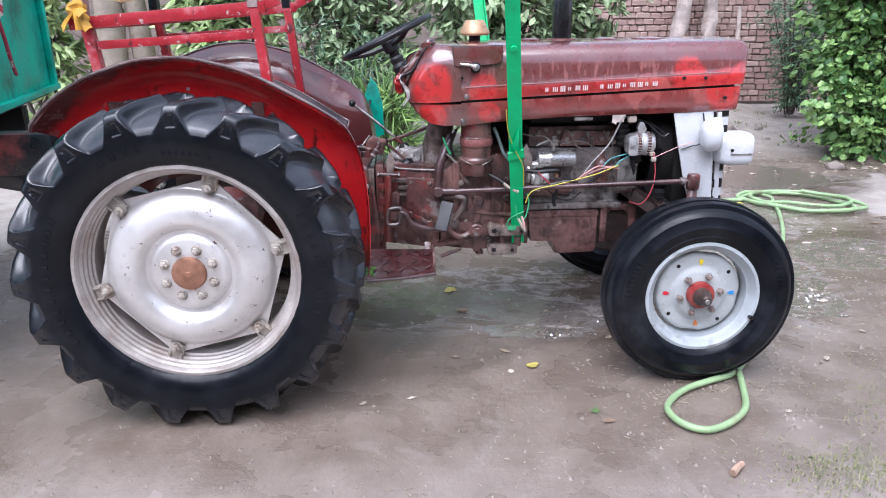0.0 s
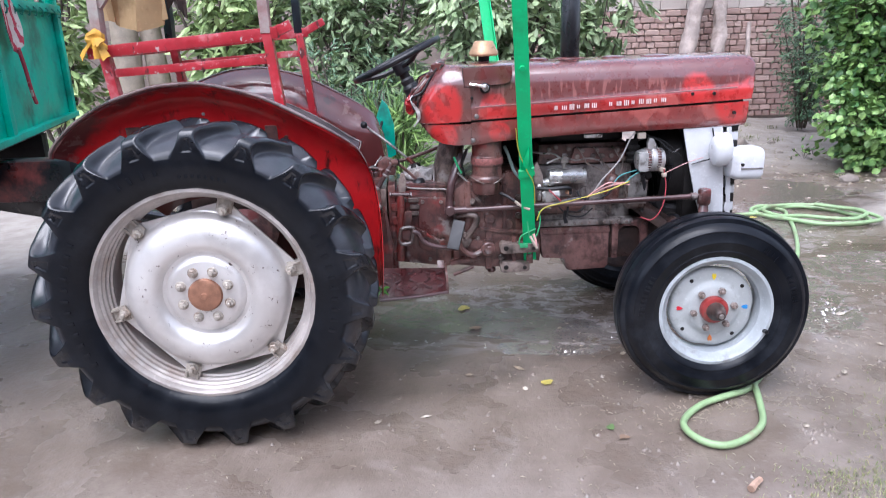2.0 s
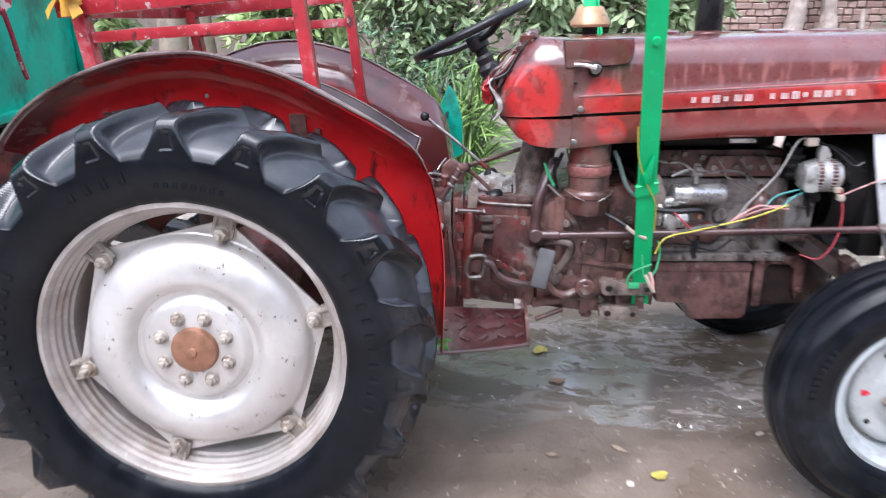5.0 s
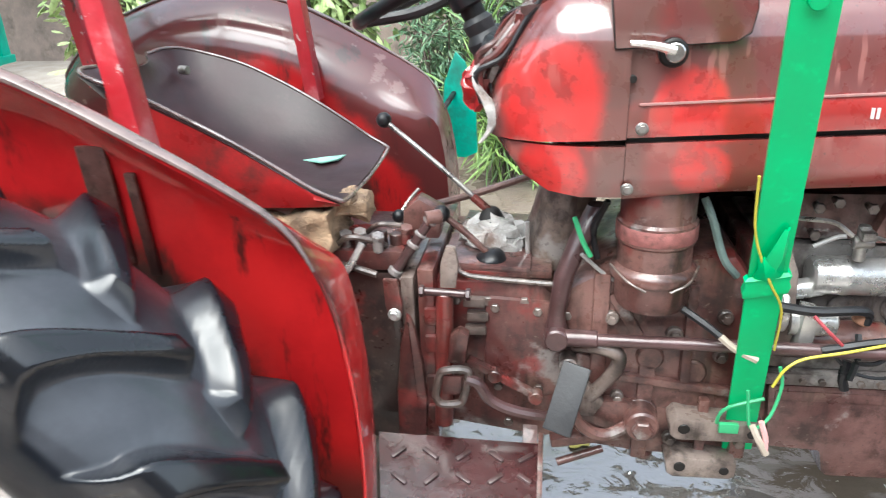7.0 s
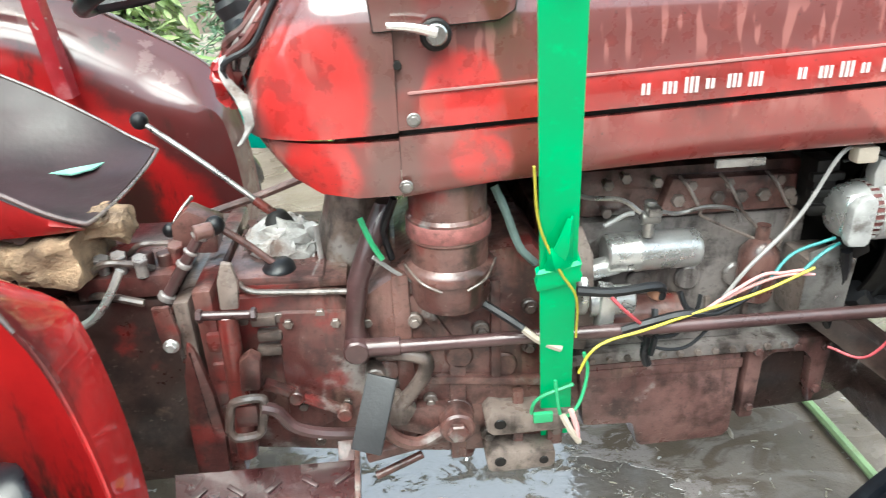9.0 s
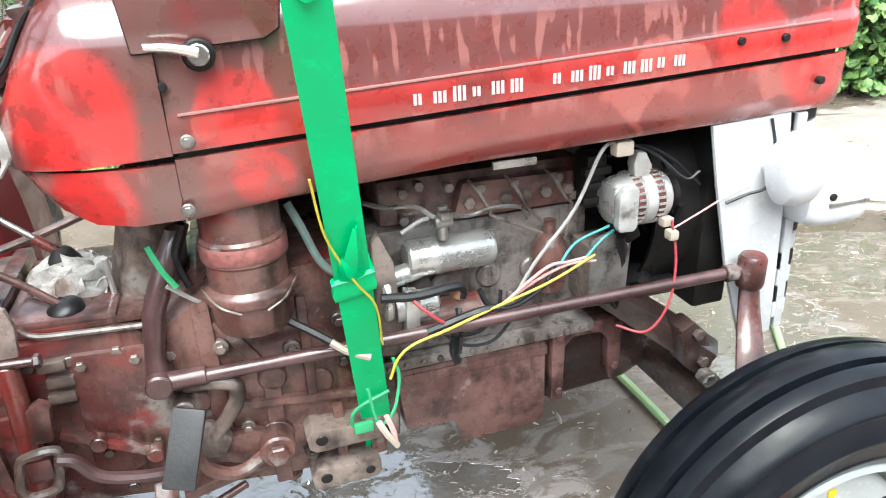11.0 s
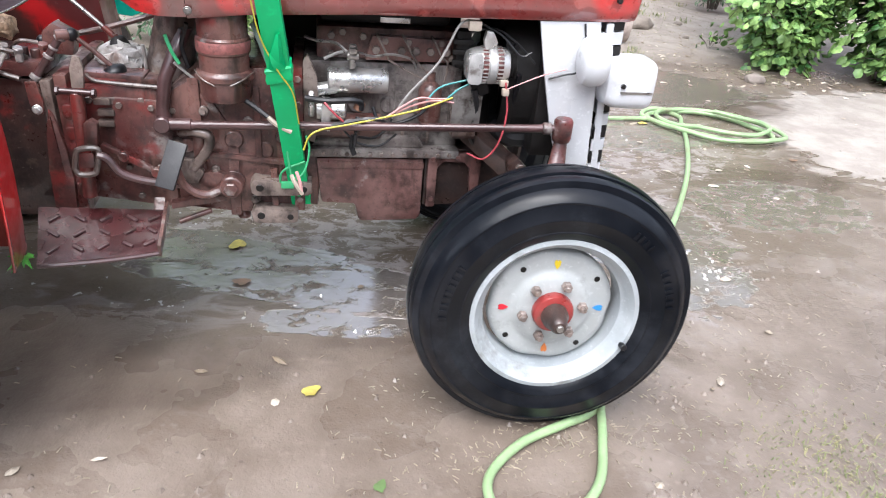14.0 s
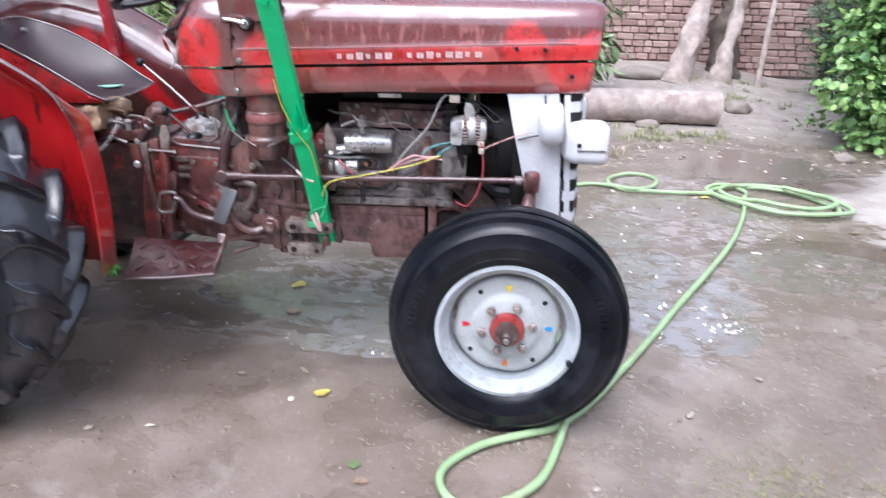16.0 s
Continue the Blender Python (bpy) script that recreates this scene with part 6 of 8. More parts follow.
def pedals_and_step():
    # tread plate that slopes down and outwards, with a rolled front edge
    il, ir, fr, fl = Vector((0.535, -0.205, 0.450)), Vector((0.872, -0.190, 0.434)), Vector((0.866, -0.338, 0.380)), Vector((0.580, -0.402, 0.380))
    n = (ir - il).cross(fl - il).normalized()
    n = n if n.z > 0 else -n
    def at(u, v, h=0.0):
        return il.lerp(ir, u).lerp(fl.lerp(fr, u), v) + n * h
    b = loft(bmesh.new(), [[at(u / 6, v / 4) for u in range(7)] for v in range(5)])
    step = part("foot_step", solidify(b, 0.006), STEPM, tractor, "oily maroon tread plate step with raised marks")
    k = 0
    for v in (0.22, 0.5, 0.78):
        for u in (0.12, 0.32, 0.52, 0.72, 0.90):
            k += 1
            c0, c1 = at(u - 0.042, v - 0.055 * (-1) ** k, 0.003), at(u + 0.042, v + 0.055 * (-1) ** k, 0.003)
            part("tread_mark", mk(bar, c0, c1, 0.009, 0.006, 0.0015, tuple(n)), RODM, step, "raised tread mark")
    part("step_lip", mk(tube, [fl - n * 0.006, at(0.5, 1.02, -0.008), fr - n * 0.006], 0.007, 8, 5), RODM, step, "rolled worn step edge")
    b = mk(slab, [(-0.340, 0.366), (-0.185, 0.420), (-0.180, 0.455), (-0.200, 0.452), (-0.335, 0.398)], 0.862, 0.872, 0.002, "x")
    part("step_cheek", b, OILY, step, "brown side cheek of the step")
    part("step_bracket", mk(bar, (0.60, -0.20, 0.440), (0.60, -0.14, 0.52), 0.03, 0.012, 0.002), OILY, step)
    part("step_bracket", mk(bar, (0.845, -0.19, 0.425), (0.845, -0.14, 0.48), 0.03, 0.012, 0.002), OILY, step)
    # clutch pedal: grey ribbed pad, its top leaning away
    up = Vector((0.042, 0.070, 0.125)).normalized()
    sx = Vector((0.90, -0.33, -0.33)).normalized()
    sx = (sx - up * sx.dot(up)).normalized()
    out = sx.cross(up).normalized()
    m = Matrix((sx, out, up)).transposed().to_4x4()
    m.translation = (0.912, -0.282, 0.610)
    pad = part("clutch_pedal", mk(box, (-0.026, -0.006, -0.064), (0.026, 0.006, 0.064), 0.004, m), PADGREY, tractor, "flat grey clutch pedal pad")
    part("pedal_arm", mk(tube, [(0.917, -0.265, 0.600), (0.935, -0.255, 0.540), (0.985, -0.24, 0.505), (1.05, -0.215, 0.525)], 0.012, 8), OILY, pad, "oily curved pedal arm")
    # brake pedal: an open square loop on a hanger
    ring = [(0.669, -0.270, 0.590), (0.676, -0.262, 0.630), (0.686, -0.260, 0.642), (0.722, -0.258, 0.645), (0.731, -0.259, 0.634), (0.722, -0.266, 0.590), (0.712, -0.270, 0.578), (0.680, -0.272, 0.577), (0.669, -0.270, 0.590)]
    bp = part("brake_pedal", mk(tube, ring, 0.008, 8, 4), OILY_GREY, tractor, "greasy open brake pedal")
    part("pedal_tread", mk(box, (0.680, -0.262, 0.590), (0.718, -0.256, 0.632), 0.003), OILY, bp)
    b = mk(slab, [(0.688, 0.640), (0.722, 0.640), (0.730, 0.700), (0.712, 0.712), (0.694, 0.700)], -0.232, -0.205, 0.006)
    part("pedal_hanger", b, OILY, bp, "oily pedal hanger")
    part("pedal_rod", mk(tube, [(0.728, -0.262, 0.628), (0.750, -0.262, 0.618), (0.775, -0.258, 0.578), (0.83, -0.25, 0.552), (0.925, -0.24, 0.535)], 0.0105, 8), RODM, bp, "worn wet pedal rod")
    b = mk(bar, (0.722, -0.198, 0.632), (0.862, -0.194, 0.550), 0.020, 0.014, 0.003)
    for x, z in ((0.775, 0.600), (0.855, 0.555)):
        cyl(b, (x, -0.188, z), (x, -0.212, z), 0.014, 12)
    part("brake_link", b, OILY, tractor, "oily brake linkage bar")
    # linkage castings by the clutch
    lk = part("clutch_linkage", mk(tube, [(0.925, -0.195, 0.672), (0.965, -0.215, 0.682), (1.002, -0.222, 0.672), (1.003, -0.222, 0.645), (0.985, -0.220, 0.612), (0.955, -0.218, 0.575)], 0.014, 10), OILY_GREY, tractor, "rubbed grey clutch elbow casting")
    b = mk(slab, [(0.92, 0.602), (0.955, 0.602), (0.985, 0.565), (0.965, 0.530), (0.915, 0.535)], -0.225, -0.200, 0.008)
    part("linkage_cheek", b, OILY_GREY, lk)
    b = mk(slab, [(0.935, 0.562), (1.02, 0.560), (1.075, 0.545), (1.085, 0.515), (1.065, 0.488), (1.01, 0.488), (0.94, 0.515)], -0.212, -0.185, 0.008)
    part("linkage_arm", b, OILY, lk)
    b = mk(cyl, (1.054, -0.18, 0.526), (1.054, -0.242, 0.526), 0.032, 18)
    nut(b, (1.054, -0.242, 0.526), (0, -1, 0), 0.020, 0.014)
    part("linkage_pivot", b, OILY, lk, "oily round pivot with nut")
    b = mk(cyl, (0.915, -0.18, 0.635), (0.915, -0.218, 0.635), 0.018, 14)
    nut(b, (0.915, -0.217, 0.635), (0, -1, 0), 0.011, 0.010)
    part("linkage_boss", b, OILY_GREY, lk)
    b = mk(bar, (0.885, -0.21, 0.462), (1.045, -0.19, 0.482), 0.03, 0.02, 0.005)
    part("lower_bracket", b, OILY, lk, "oily bracket under the linkage")
    part("stay_rod", mk(cyl, (0.900, -0.205, 0.404), (0.990, -0.190, 0.434), 0.008, 10), OILY, tractor, "short oily rod under the step")
    # mounting lugs under the bell housing
    for z, x1 in ((0.527, 1.275), (0.440, 1.235)):
        b = bmesh.new()
        slab(b, [(1.108, z - 0.020), (1.12, z - 0.028), (x1 - 0.01, z - 0.026), (x1, z - 0.018), (x1, z + 0.012), (1.14, z + 0.018), (1.116, z + 0.024), (1.104, z + 0.008)], -0.235, -0.175, 0.005)
        lug = part("mounting_lug", b, OILY_GREY, tractor, "greasy cast mounting lug")
        part("lug_hole", mk(cyl, (1.131, -0.2335, z - 0.002), (1.131, -0.2375, z - 0.002), 0.011, 12), DARK, lug)
        part("lug_hole", mk(cyl, (x1 - 0.022, -0.2335, z - 0.006), (x1 - 0.022, -0.2375, z - 0.006), 0.009, 12), DARK, lug)
    part("green_tag", mk(box, (1.19, -0.245, 0.528), (1.225, -0.236, 0.548), 0.002), WIRE["green"], tractor, "green painted lug")


pedals_and_step()


def steering_gear():
    # drop arm and drag link
    b = bmesh.new()
    rows = []
    for p, w, t in (((0.958, -0.145, 0.935), 0.019, 0.018), ((0.932, -0.168, 0.885), 0.021, 0.018), ((0.902, -0.190, 0.815), 0.019, 0.017), ((0.890, -0.205, 0.745), 0.016, 0.016), ((0.889, -0.208, 0.700), 0.020, 0.017)):
        p = Vector(p)
        rows.append([p + Vector((math.cos(a) * w, math.sin(a) * t, 0)) for a in [2 * math.pi * k / 12 for k in range(12)]])
    loft(b, rows, True, True)
    cyl(b, (0.890, -0.185, 0.702), (0.890, -0.240, 0.702), 0.022, 18)
    part("drop_arm", b, RODM, tractor, "oily steering drop arm")
    b = mk(cyl, (0.915, -0.225, 0.702), (1.955, -0.300, 0.742), 0.0115, 12)
    cyl(b, (0.90, -0.222, 0.702), (0.965, -0.226, 0.704), 0.016, 12)
    link = part("drag_link", b, RODM, tractor, "long oily steering rod")
    b = mk(cyl, (1.905, -0.297, 0.740), (1.930, -0.299, 0.741), 0.017, 10)
    part("link_nut", b, OILY, link)
    b = mk(lathe, [(0, -0.035), (0.024, -0.035), (0.027, -0.025), (0.027, 0.022), (0.022, 0.030), (0, 0.032)], 18, (1.962, -0.302, 0.742), (0, 0, 1))
    part("ball_joint", b, OILY, link, "rusty ball joint")
    # steering arm, axle and king pin
    for side in (NEAR, FAR):
        b = bmesh.new()
        rows = []
        for p, w, t in (((1.962, side * 0.302, 0.715), 0.018, 0.018), ((1.955, side * 0.32, 0.66), 0.024, 0.016), ((1.935, side * 0.36, 0.60), 0.030, 0.018), ((1.90, side * 0.42, 0.575), 0.040, 0.022)):
            p = Vector(p)
            rows.append([p + Vector((math.cos(a) * w, math.sin(a) * t, 0)) for a in [2 * math.pi * k / 10 for k in range(10)]])
        loft(b, rows, True, True)
        part("steering_arm", b, OILY, tractor, "rusty steering arm")
        b = mk(lathe, [(0.030, -0.10), (0.036, -0.09), (0.036, 0.10), (0.042, 0.11), (0.042, 0.13), (0.03, 0.14), (0, 0.14)], 18, (1.888, side * 0.46, 0.44), (0, 0, 1))
        part("king_pin_tube", b, DARKOILY, tractor, "oily king pin housing")
        part("stub_axle", mk(cyl, (1.888, side * 0.44, 0.375), (1.888, side * 0.63, 0.378), 0.035, 16), OILY, tractor)
        b = bmesh.new()
        bar(b, (1.885, side * 0.10, 0.475), (1.888, side * 0.46, 0.475), 0.07, 0.075, 0.01)
        part("axle_beam", b, DARKOILY, tractor, "oily front axle beam")
        b = bmesh.new()
        bar(b, (1.70, side * 0.14, 0.70), (1.90, side * 0.30, 0.56), 0.065, 0.05, 0.008)
        part("radius_arm", b, DARKOILY, tractor, "oily radius arm")
        part("arm_bolt", nut(bmesh.new(), (1.86, side * 0.325, 0.545), (0, side, 0), 0.016, 0.03), STEEL, tractor)


steering_gear()


DARKRED = plain("copper_red_winding", (0.11, 0.030, 0.026), 0.5)


def engine_fittings():
    # oil bath air cleaner
    o = (1.055, -0.195, 0.765)
    b = mk(lathe, [(0, 0), (0.045, 0.0), (0.060, 0.006), (0.066, 0.022), (0.066, 0.058), (0.074, 0.062), (0.076, 0.072), (0.072, 0.080), (0.064, 0.086), (0.064, 0.125), (0.068, 0.130), (0.068, 0.165), (0.063, 0.170), (0.063, 0.23), (0, 0.23)], 36, o, (0, 0, 1))
    ac = part("air_cleaner", b, OILY, tractor, "oily brown oil-bath air cleaner")
    part("cleaner_label", mk(lathe, [(0.0684, 0.134), (0.0690, 0.135), (0.0690, 0.160), (0.0684, 0.161)], 36, o, (0, 0, 1)), plain("faded_pink_label", (0.36, 0.13, 0.12), 0.6, dirt=(0.10, 0.05, 0.04), amount=0.6, scale=60), ac, "faded pink label band")
    for sx in (-1, 1):
        part("clip_wire", mk(tube, [(o[0] + sx * 0.075, o[1] - 0.01, o[2] + 0.08), (o[0] + sx * 0.05, o[1] - 0.065, o[2] + 0.072), (o[0] + sx * 0.02, o[1] - 0.075, o[2] + 0.058)], 0.0022, 6), OILY_GREY, ac)
    part("cleaner_hose", mk(tube, [(1.13, -0.19, 0.965), (1.145, -0.20, 0.93), (1.17, -0.20, 0.86), (1.20, -0.185, 0.82)], 0.007, 8), plain("grey_green_hose_rubber", (0.20, 0.27, 0.25), 0.4, bump=0.05), tractor, "grey-green rubber hose")
    # starter motor: two stacked drums
    b = mk(lathe, [(0, 0), (0.029, 0.0), (0.034, 0.004), (0.034, 0.050), (0.0352, 0.052), (0.0352, 0.060), (0.034, 0.062), (0.034, 0.156), (0.029, 0.163), (0, 0.163)], 26, (1.320, -0.178, 0.824), (1, 0, 0))
    st = part("starter_motor", b, BRIGHT, tractor, "bright aluminium starter motor")
    b = mk(lathe, [(0, 0), (0.026, 0.0), (0.026, 0.075), (0.018, 0.080), (0, 0.080)], 20, (1.29, -0.20, 0.745), (1, 0, 0))
    cyl(b, (1.275, -0.19, 0.795), (1.345, -0.18, 0.805), 0.018, 14)
    cyl(b, (1.268, -0.185, 0.765), (1.284, -0.185, 0.765), 0.048, 18)
    part("solenoid", b, BRIGHT, st, "bright solenoid and mounting")
    b = mk(cyl, (1.40, -0.215, 0.752), (1.41, -0.215, 0.775), 0.014, 10)
    part("terminal", b, COPPERY, st, "copper terminal")
    b = mk(tube, [(1.26, -0.235, 0.788), (1.32, -0.24, 0.783), (1.385, -0.235, 0.785), (1.408, -0.225, 0.775), (1.408, -0.222, 0.755)], 0.0085, 8)
    part("battery_cable", b, WIRE["black"], st, "thick black battery cable")
    # lower casting below the starter
    b = mk(cyl, (1.28, -0.165, 0.690), (1.47, -0.165, 0.690), 0.036, 18)
    part("starter_housing", b, OILY, st)
    # alternator
    o = Vector((1.684, -0.218, 0.890))
    shell = mk(lathe, [(0, 0), (0.034, 0.0), (0.046, 0.006), (0.053, 0.018), (0.056, 0.030), (0.058, 0.050), (0.058, 0.132), (0.050, 0.143), (0.025, 0.148), (0, 0.148)], 36, o, (1, 0, 0))
    alt = part("alternator", shell, BRIGHT, tractor, "bright alternator with slotted shell")
    b = mk(slab, [(0.0, -0.040), (0.006, -0.052), (0.040, -0.054), (0.048, -0.044), (0.048, 0.040), (0.038, 0.052), (0.010, 0.046), (0.0, 0.030)], 0.040, 0.064, 0.006)
    bmesh.ops.transform(b, matrix=Matrix.Translation(o) @ Matrix.Diagonal((1, -1, 1, 1)), verts=b.verts)
    part("end_cover", b, ALTGREY, alt, "pale faceted end cover")
    for x in (0.060, 0.110):
        part("slot_band", mk(lathe, [(0.0585, x - 0.009), (0.0592, x - 0.008), (0.0592, x + 0.008), (0.0585, x + 0.009)], 36, o, (1, 0, 0)), DARKRED, alt, "dark copper-red slot band")
        for k in range(26):
            a = 2 * math.pi * k / 26
            p = o + Vector((x - 0.009, math.cos(a) * 0.0592, math.sin(a) * 0.0592))
            part("fin", mk(bar, p, p + Vector((0.018, 0, 0)), 0.0055, 0.005, 0.0), BRIGHT, alt)
    part("shell_band", mk(lathe, [(0.0585, 0.072), (0.062, 0.074), (0.063, 0.085), (0.062, 0.097), (0.0585, 0.099)], 36, o, (1, 0, 0)), ALTGREY, alt, "smooth pale band")
    part("pulley", mk(lathe, [(0, 0), (0.030, 0), (0.040, 0.004), (0.032, 0.011), (0.040, 0.018), (0.030, 0.022), (0, 0.022)], 24, o + Vector((0.150, 0, 0)), (1, 0, 0)), DARK, alt, "dark pulley")
    b = mk(slab, [(1.740, 0.948), (1.775, 0.944), (1.782, 0.968), (1.765, 1.000), (1.742, 1.004), (1.735, 0.975)], -0.245, -0.215, 0.005)
    part("mount_ear", b, BRIGHT, alt)
    b = mk(slab, [(1.70, 0.845), (1.76, 0.840), (1.775, 0.80), (1.745, 0.785), (1.71, 0.81)], -0.235, -0.20, 0.006)
    part("mount_foot", b, DARK, alt)
    part("terminal_cap", mk(box, (1.795, -0.285, 0.835), (1.822, -0.262, 0.855), 0.004), WIRE["cream"], alt, "pale terminal cap")
    shrink = Matrix.Translation((1.70, -0.218, 0.893)) @ Matrix.Scale(0.82, 4) @ Matrix.Translation((-1.70, 0.218, -0.893))
    for ob in [alt] + list(alt.children):
        ob.data.transform(shrink)
    b = mk(tube, [(1.83, -0.20, 0.935), (1.838, -0.12, 0.94), (1.84, -0.05, 0.90), (1.84, -0.055, 0.66), (1.84, -0.14, 0.66), (1.838, -0.235, 0.87)], 0.008, 6, 5)
    part("fan_belt", b, PLASTIC, tractor, "black fan belt")
    # bracket and injection pump beside the block
    b = bmesh.new()
    box(b, (1.665, -0.22, 0.675), (1.735, -0.13, 0.80), 0.008)
    for k in range(4):
        box(b, (1.668, -0.225, 0.685 + k * 0.03), (1.732, -0.218, 0.700 + k * 0.03), 0.002)
    part("pump_bracket", b, OILY_GREY, tractor, "grey ribbed bracket")
    b = mk(lathe, [(0, 0), (0.03, 0.0), (0.034, 0.02), (0.034, 0.09), (0.02, 0.11), (0.012, 0.115), (0.012, 0.14), (0, 0.14)], 18, (1.605, -0.165, 0.71), (0, 0, 1))
    part("oil_filter", b, OILY, tractor, "red-brown filter bowl")
    b = bmesh.new()
    slab(b, [(1.665, 0.87), (1.705, 0.87), (1.705, 0.97), (1.665, 0.97)], -0.19, -0.14, 0.005)
    for k in range(3):
        box(b, (1.655, -0.20, 0.880 + k * 0.028), (1.710, -0.185, 0.894 + k * 0.028), 0.003)
    part("thermostat_housing", b, DARK, tractor, "dark housing at the block front")
    # fuel tap and pipe on the head
    b = mk(cyl, (1.385, -0.20, 0.862), (1.385, -0.20, 0.925), 0.010, 10)
    cyl(b, (1.370, -0.20, 0.895), (1.402, -0.20, 0.895), 0.012, 10)
    box(b, (1.375, -0.225, 0.905), (1.397, -0.20, 0.92), 0.003)
    tap = part("fuel_tap", b, STEEL, tractor, "small steel fuel tap")
    part("fuel_pipe", mk(tube, [(1.40, -0.20, 0.905), (1.44, -0.185, 0.892), (1.49, -0.18, 0.898), (1.545, -0.17, 0.885), (1.56, -0.165, 0.86)], 0.004, 6), STEEL, tap)
    part("fuel_pipe", mk(tube, [(1.37, -0.20, 0.905), (1.34, -0.19, 0.925), (1.29, -0.17, 0.925), (1.26, -0.15, 0.93)], 0.0045, 6), STEEL, tap)
    part("name_strip", mk(box, (1.45, -0.275, 1.000), (1.525, -0.268, 1.012), 0.001), STEEL, tractor, "pale strip under the bonnet edge")
    # wires
    def wire(pts, key, r=0.0032, label=""):
        return part("wire", mk(tube, pts, r, 6, 6), WIRE[key], tractor, label or key + " loose wire")
    wire([(1.255, -0.285, 0.66), (1.27, -0.29, 0.70), (1.30, -0.285, 0.718), (1.362, -0.28, 0.730), (1.45, -0.265, 0.745), (1.56, -0.26, 0.772), (1.655, -0.25, 0.805)], "yellow", 0.0026)
    wire([(1.212, -0.30, 0.66), (1.225, -0.30, 0.585), (1.255, -0.292, 0.60), (1.27, -0.285, 0.66), (1.262, -0.285, 0.70)], "green", 0.003)
    wire([(1.46, -0.255, 0.735), (1.53, -0.255, 0.775), (1.60, -0.25, 0.795), (1.66, -0.245, 0.79)], "pink", 0.0028)
    wire([(1.45, -0.258, 0.730), (1.55, -0.26, 0.80), (1.60, -0.25, 0.80), (1.64, -0.245, 0.80)], "pink", 0.003)
    wire([(1.49, -0.255, 0.745), (1.535, -0.255, 0.815), (1.61, -0.25, 0.90), (1.655, -0.25, 0.995), (1.685, -0.24, 1.01)], "grey", 0.0034)
    wire([(1.36, -0.265, 0.735), (1.33, -0.27, 0.765), (1.31, -0.26, 0.785)], "red", 0.0032)
    wire([(1.79, -0.28, 0.86), (1.80, -0.29, 0.78), (1.785, -0.30, 0.70), (1.75, -0.29, 0.645), (1.71, -0.25, 0.645)], "red", 0.0026)
    wire([(1.79, -0.27, 0.835), (1.84, -0.275, 0.86), (1.90, -0.275, 0.885), (1.955, -0.275, 0.90)], "pink", 0.0018)
    wire([(1.91, -0.270, 0.872), (1.95, -0.275, 0.885), (1.985, -0.285, 0.90), (1.995, -0.28, 0.96), (1.99, -0.265, 1.02)], "black", 0.003)
    wire([(1.33, -0.262, 0.722), (1.42, -0.262, 0.742), (1.47, -0.26, 0.742)], "black", 0.007, "black taped wire bundle")
    wire([(1.10, -0.22, 0.775), (1.14, -0.25, 0.757), (1.165, -0.265, 0.742)], "black", 0.007)
    wire([(1.165, -0.265, 0.742), (1.19, -0.275, 0.724), (1.225, -0.28, 0.708)], "cream", 0.0065, "cream taped cable end")
    wire([(1.222, -0.318, 0.602), (1.235, -0.325, 0.575), (1.25, -0.322, 0.548)], "cream", 0.006, "cream taped cable end")
    wire([(1.236, -0.315, 0.61), (1.245, -0.322, 0.58), (1.248, -0.322, 0.55)], "pink", 0.005)
    wire([(1.64, -0.245, 0.80), (1.67, -0.24, 0.825), (1.70, -0.235, 0.84)], "teal", 0.003)
    wire([(1.58, -0.25, 0.79), (1.62, -0.24, 0.83), (1.69, -0.235, 0.85)], "teal", 0.0028)
    wire([(1.40, -0.225, 0.735), (1.395, -0.25, 0.70), (1.39, -0.25, 0.66)], "black", 0.006)
    wire([(1.40, -0.23, 0.68), (1.45, -0.21, 0.672), (1.49, -0.19, 0.70), (1.50, -0.18, 0.73)], "black", 0.004)
    wire([(1.72, -0.22, 1.0), (1.78, -0.23, 0.97), (1.83, -0.25, 0.925), (1.86, -0.25, 0.935)], "black", 0.003)
    wire([(0.915, -0.20, 0.93), (0.93, -0.21, 0.89), (0.945, -0.21, 0.86)], "green", 0.005)
    wire([(0.93, -0.20, 0.86), (0.97, -0.19, 0.82), (1.01, -0.18, 0.79)], "grey", 0.004)
    wire([(0.97, -0.20, 0.96), (0.95, -0.18, 0.90), (0.96, -0.17, 0.84)], "black", 0.006)
    b = bmesh.new()
    box(b, (1.68, -0.26, 0.985), (1.715, -0.235, 1.012), 0.006)
    part("connector", b, WIRE["cream"], tractor, "pale wire connector")
    b = bmesh.new()
    box(b, (1.782, -0.292, 0.825), (1.800, -0.27, 0.843), 0.004)
    part("connector", b, WIRE["cream"], tractor, "pale wire connector")
    # small pipes, studs and brackets on the engine side
    for j, x in enumerate((1.45, 1.52, 1.60)):
        part("injector_pipe", mk(tube, [(x, -0.152, 0.945), (x + 0.01, -0.172, 0.93), (x + 0.03, -0.178, 0.895), (x + 0.05, -0.165, 0.87), (1.64, -0.16, 0.80)], 0.0032, 6), OILY_GREY, tractor, "thin greasy injector pipe")
    for x, z in ((1.33, 0.885), (1.33, 0.935), (1.36, 0.945), (1.415, 0.935), (1.475, 0.925), (1.54, 0.925), (1.63, 0.925), (1.66, 0.885)):
        q = mk(cyl, (x, -0.124, z), (x, -0.150, z), 0.006, 8)
        nut(q, (x, -0.143, z), (0, -1, 0), 0.010, 0.009)
        part("head_stud", q, OILY_GREY, tractor)
    b = mk(slab, [(1.255, 0.66), (1.285, 0.655), (1.300, 0.72), (1.292, 0.84), (1.268, 0.90), (1.255, 0.88)], -0.215, -0.19, 0.006)
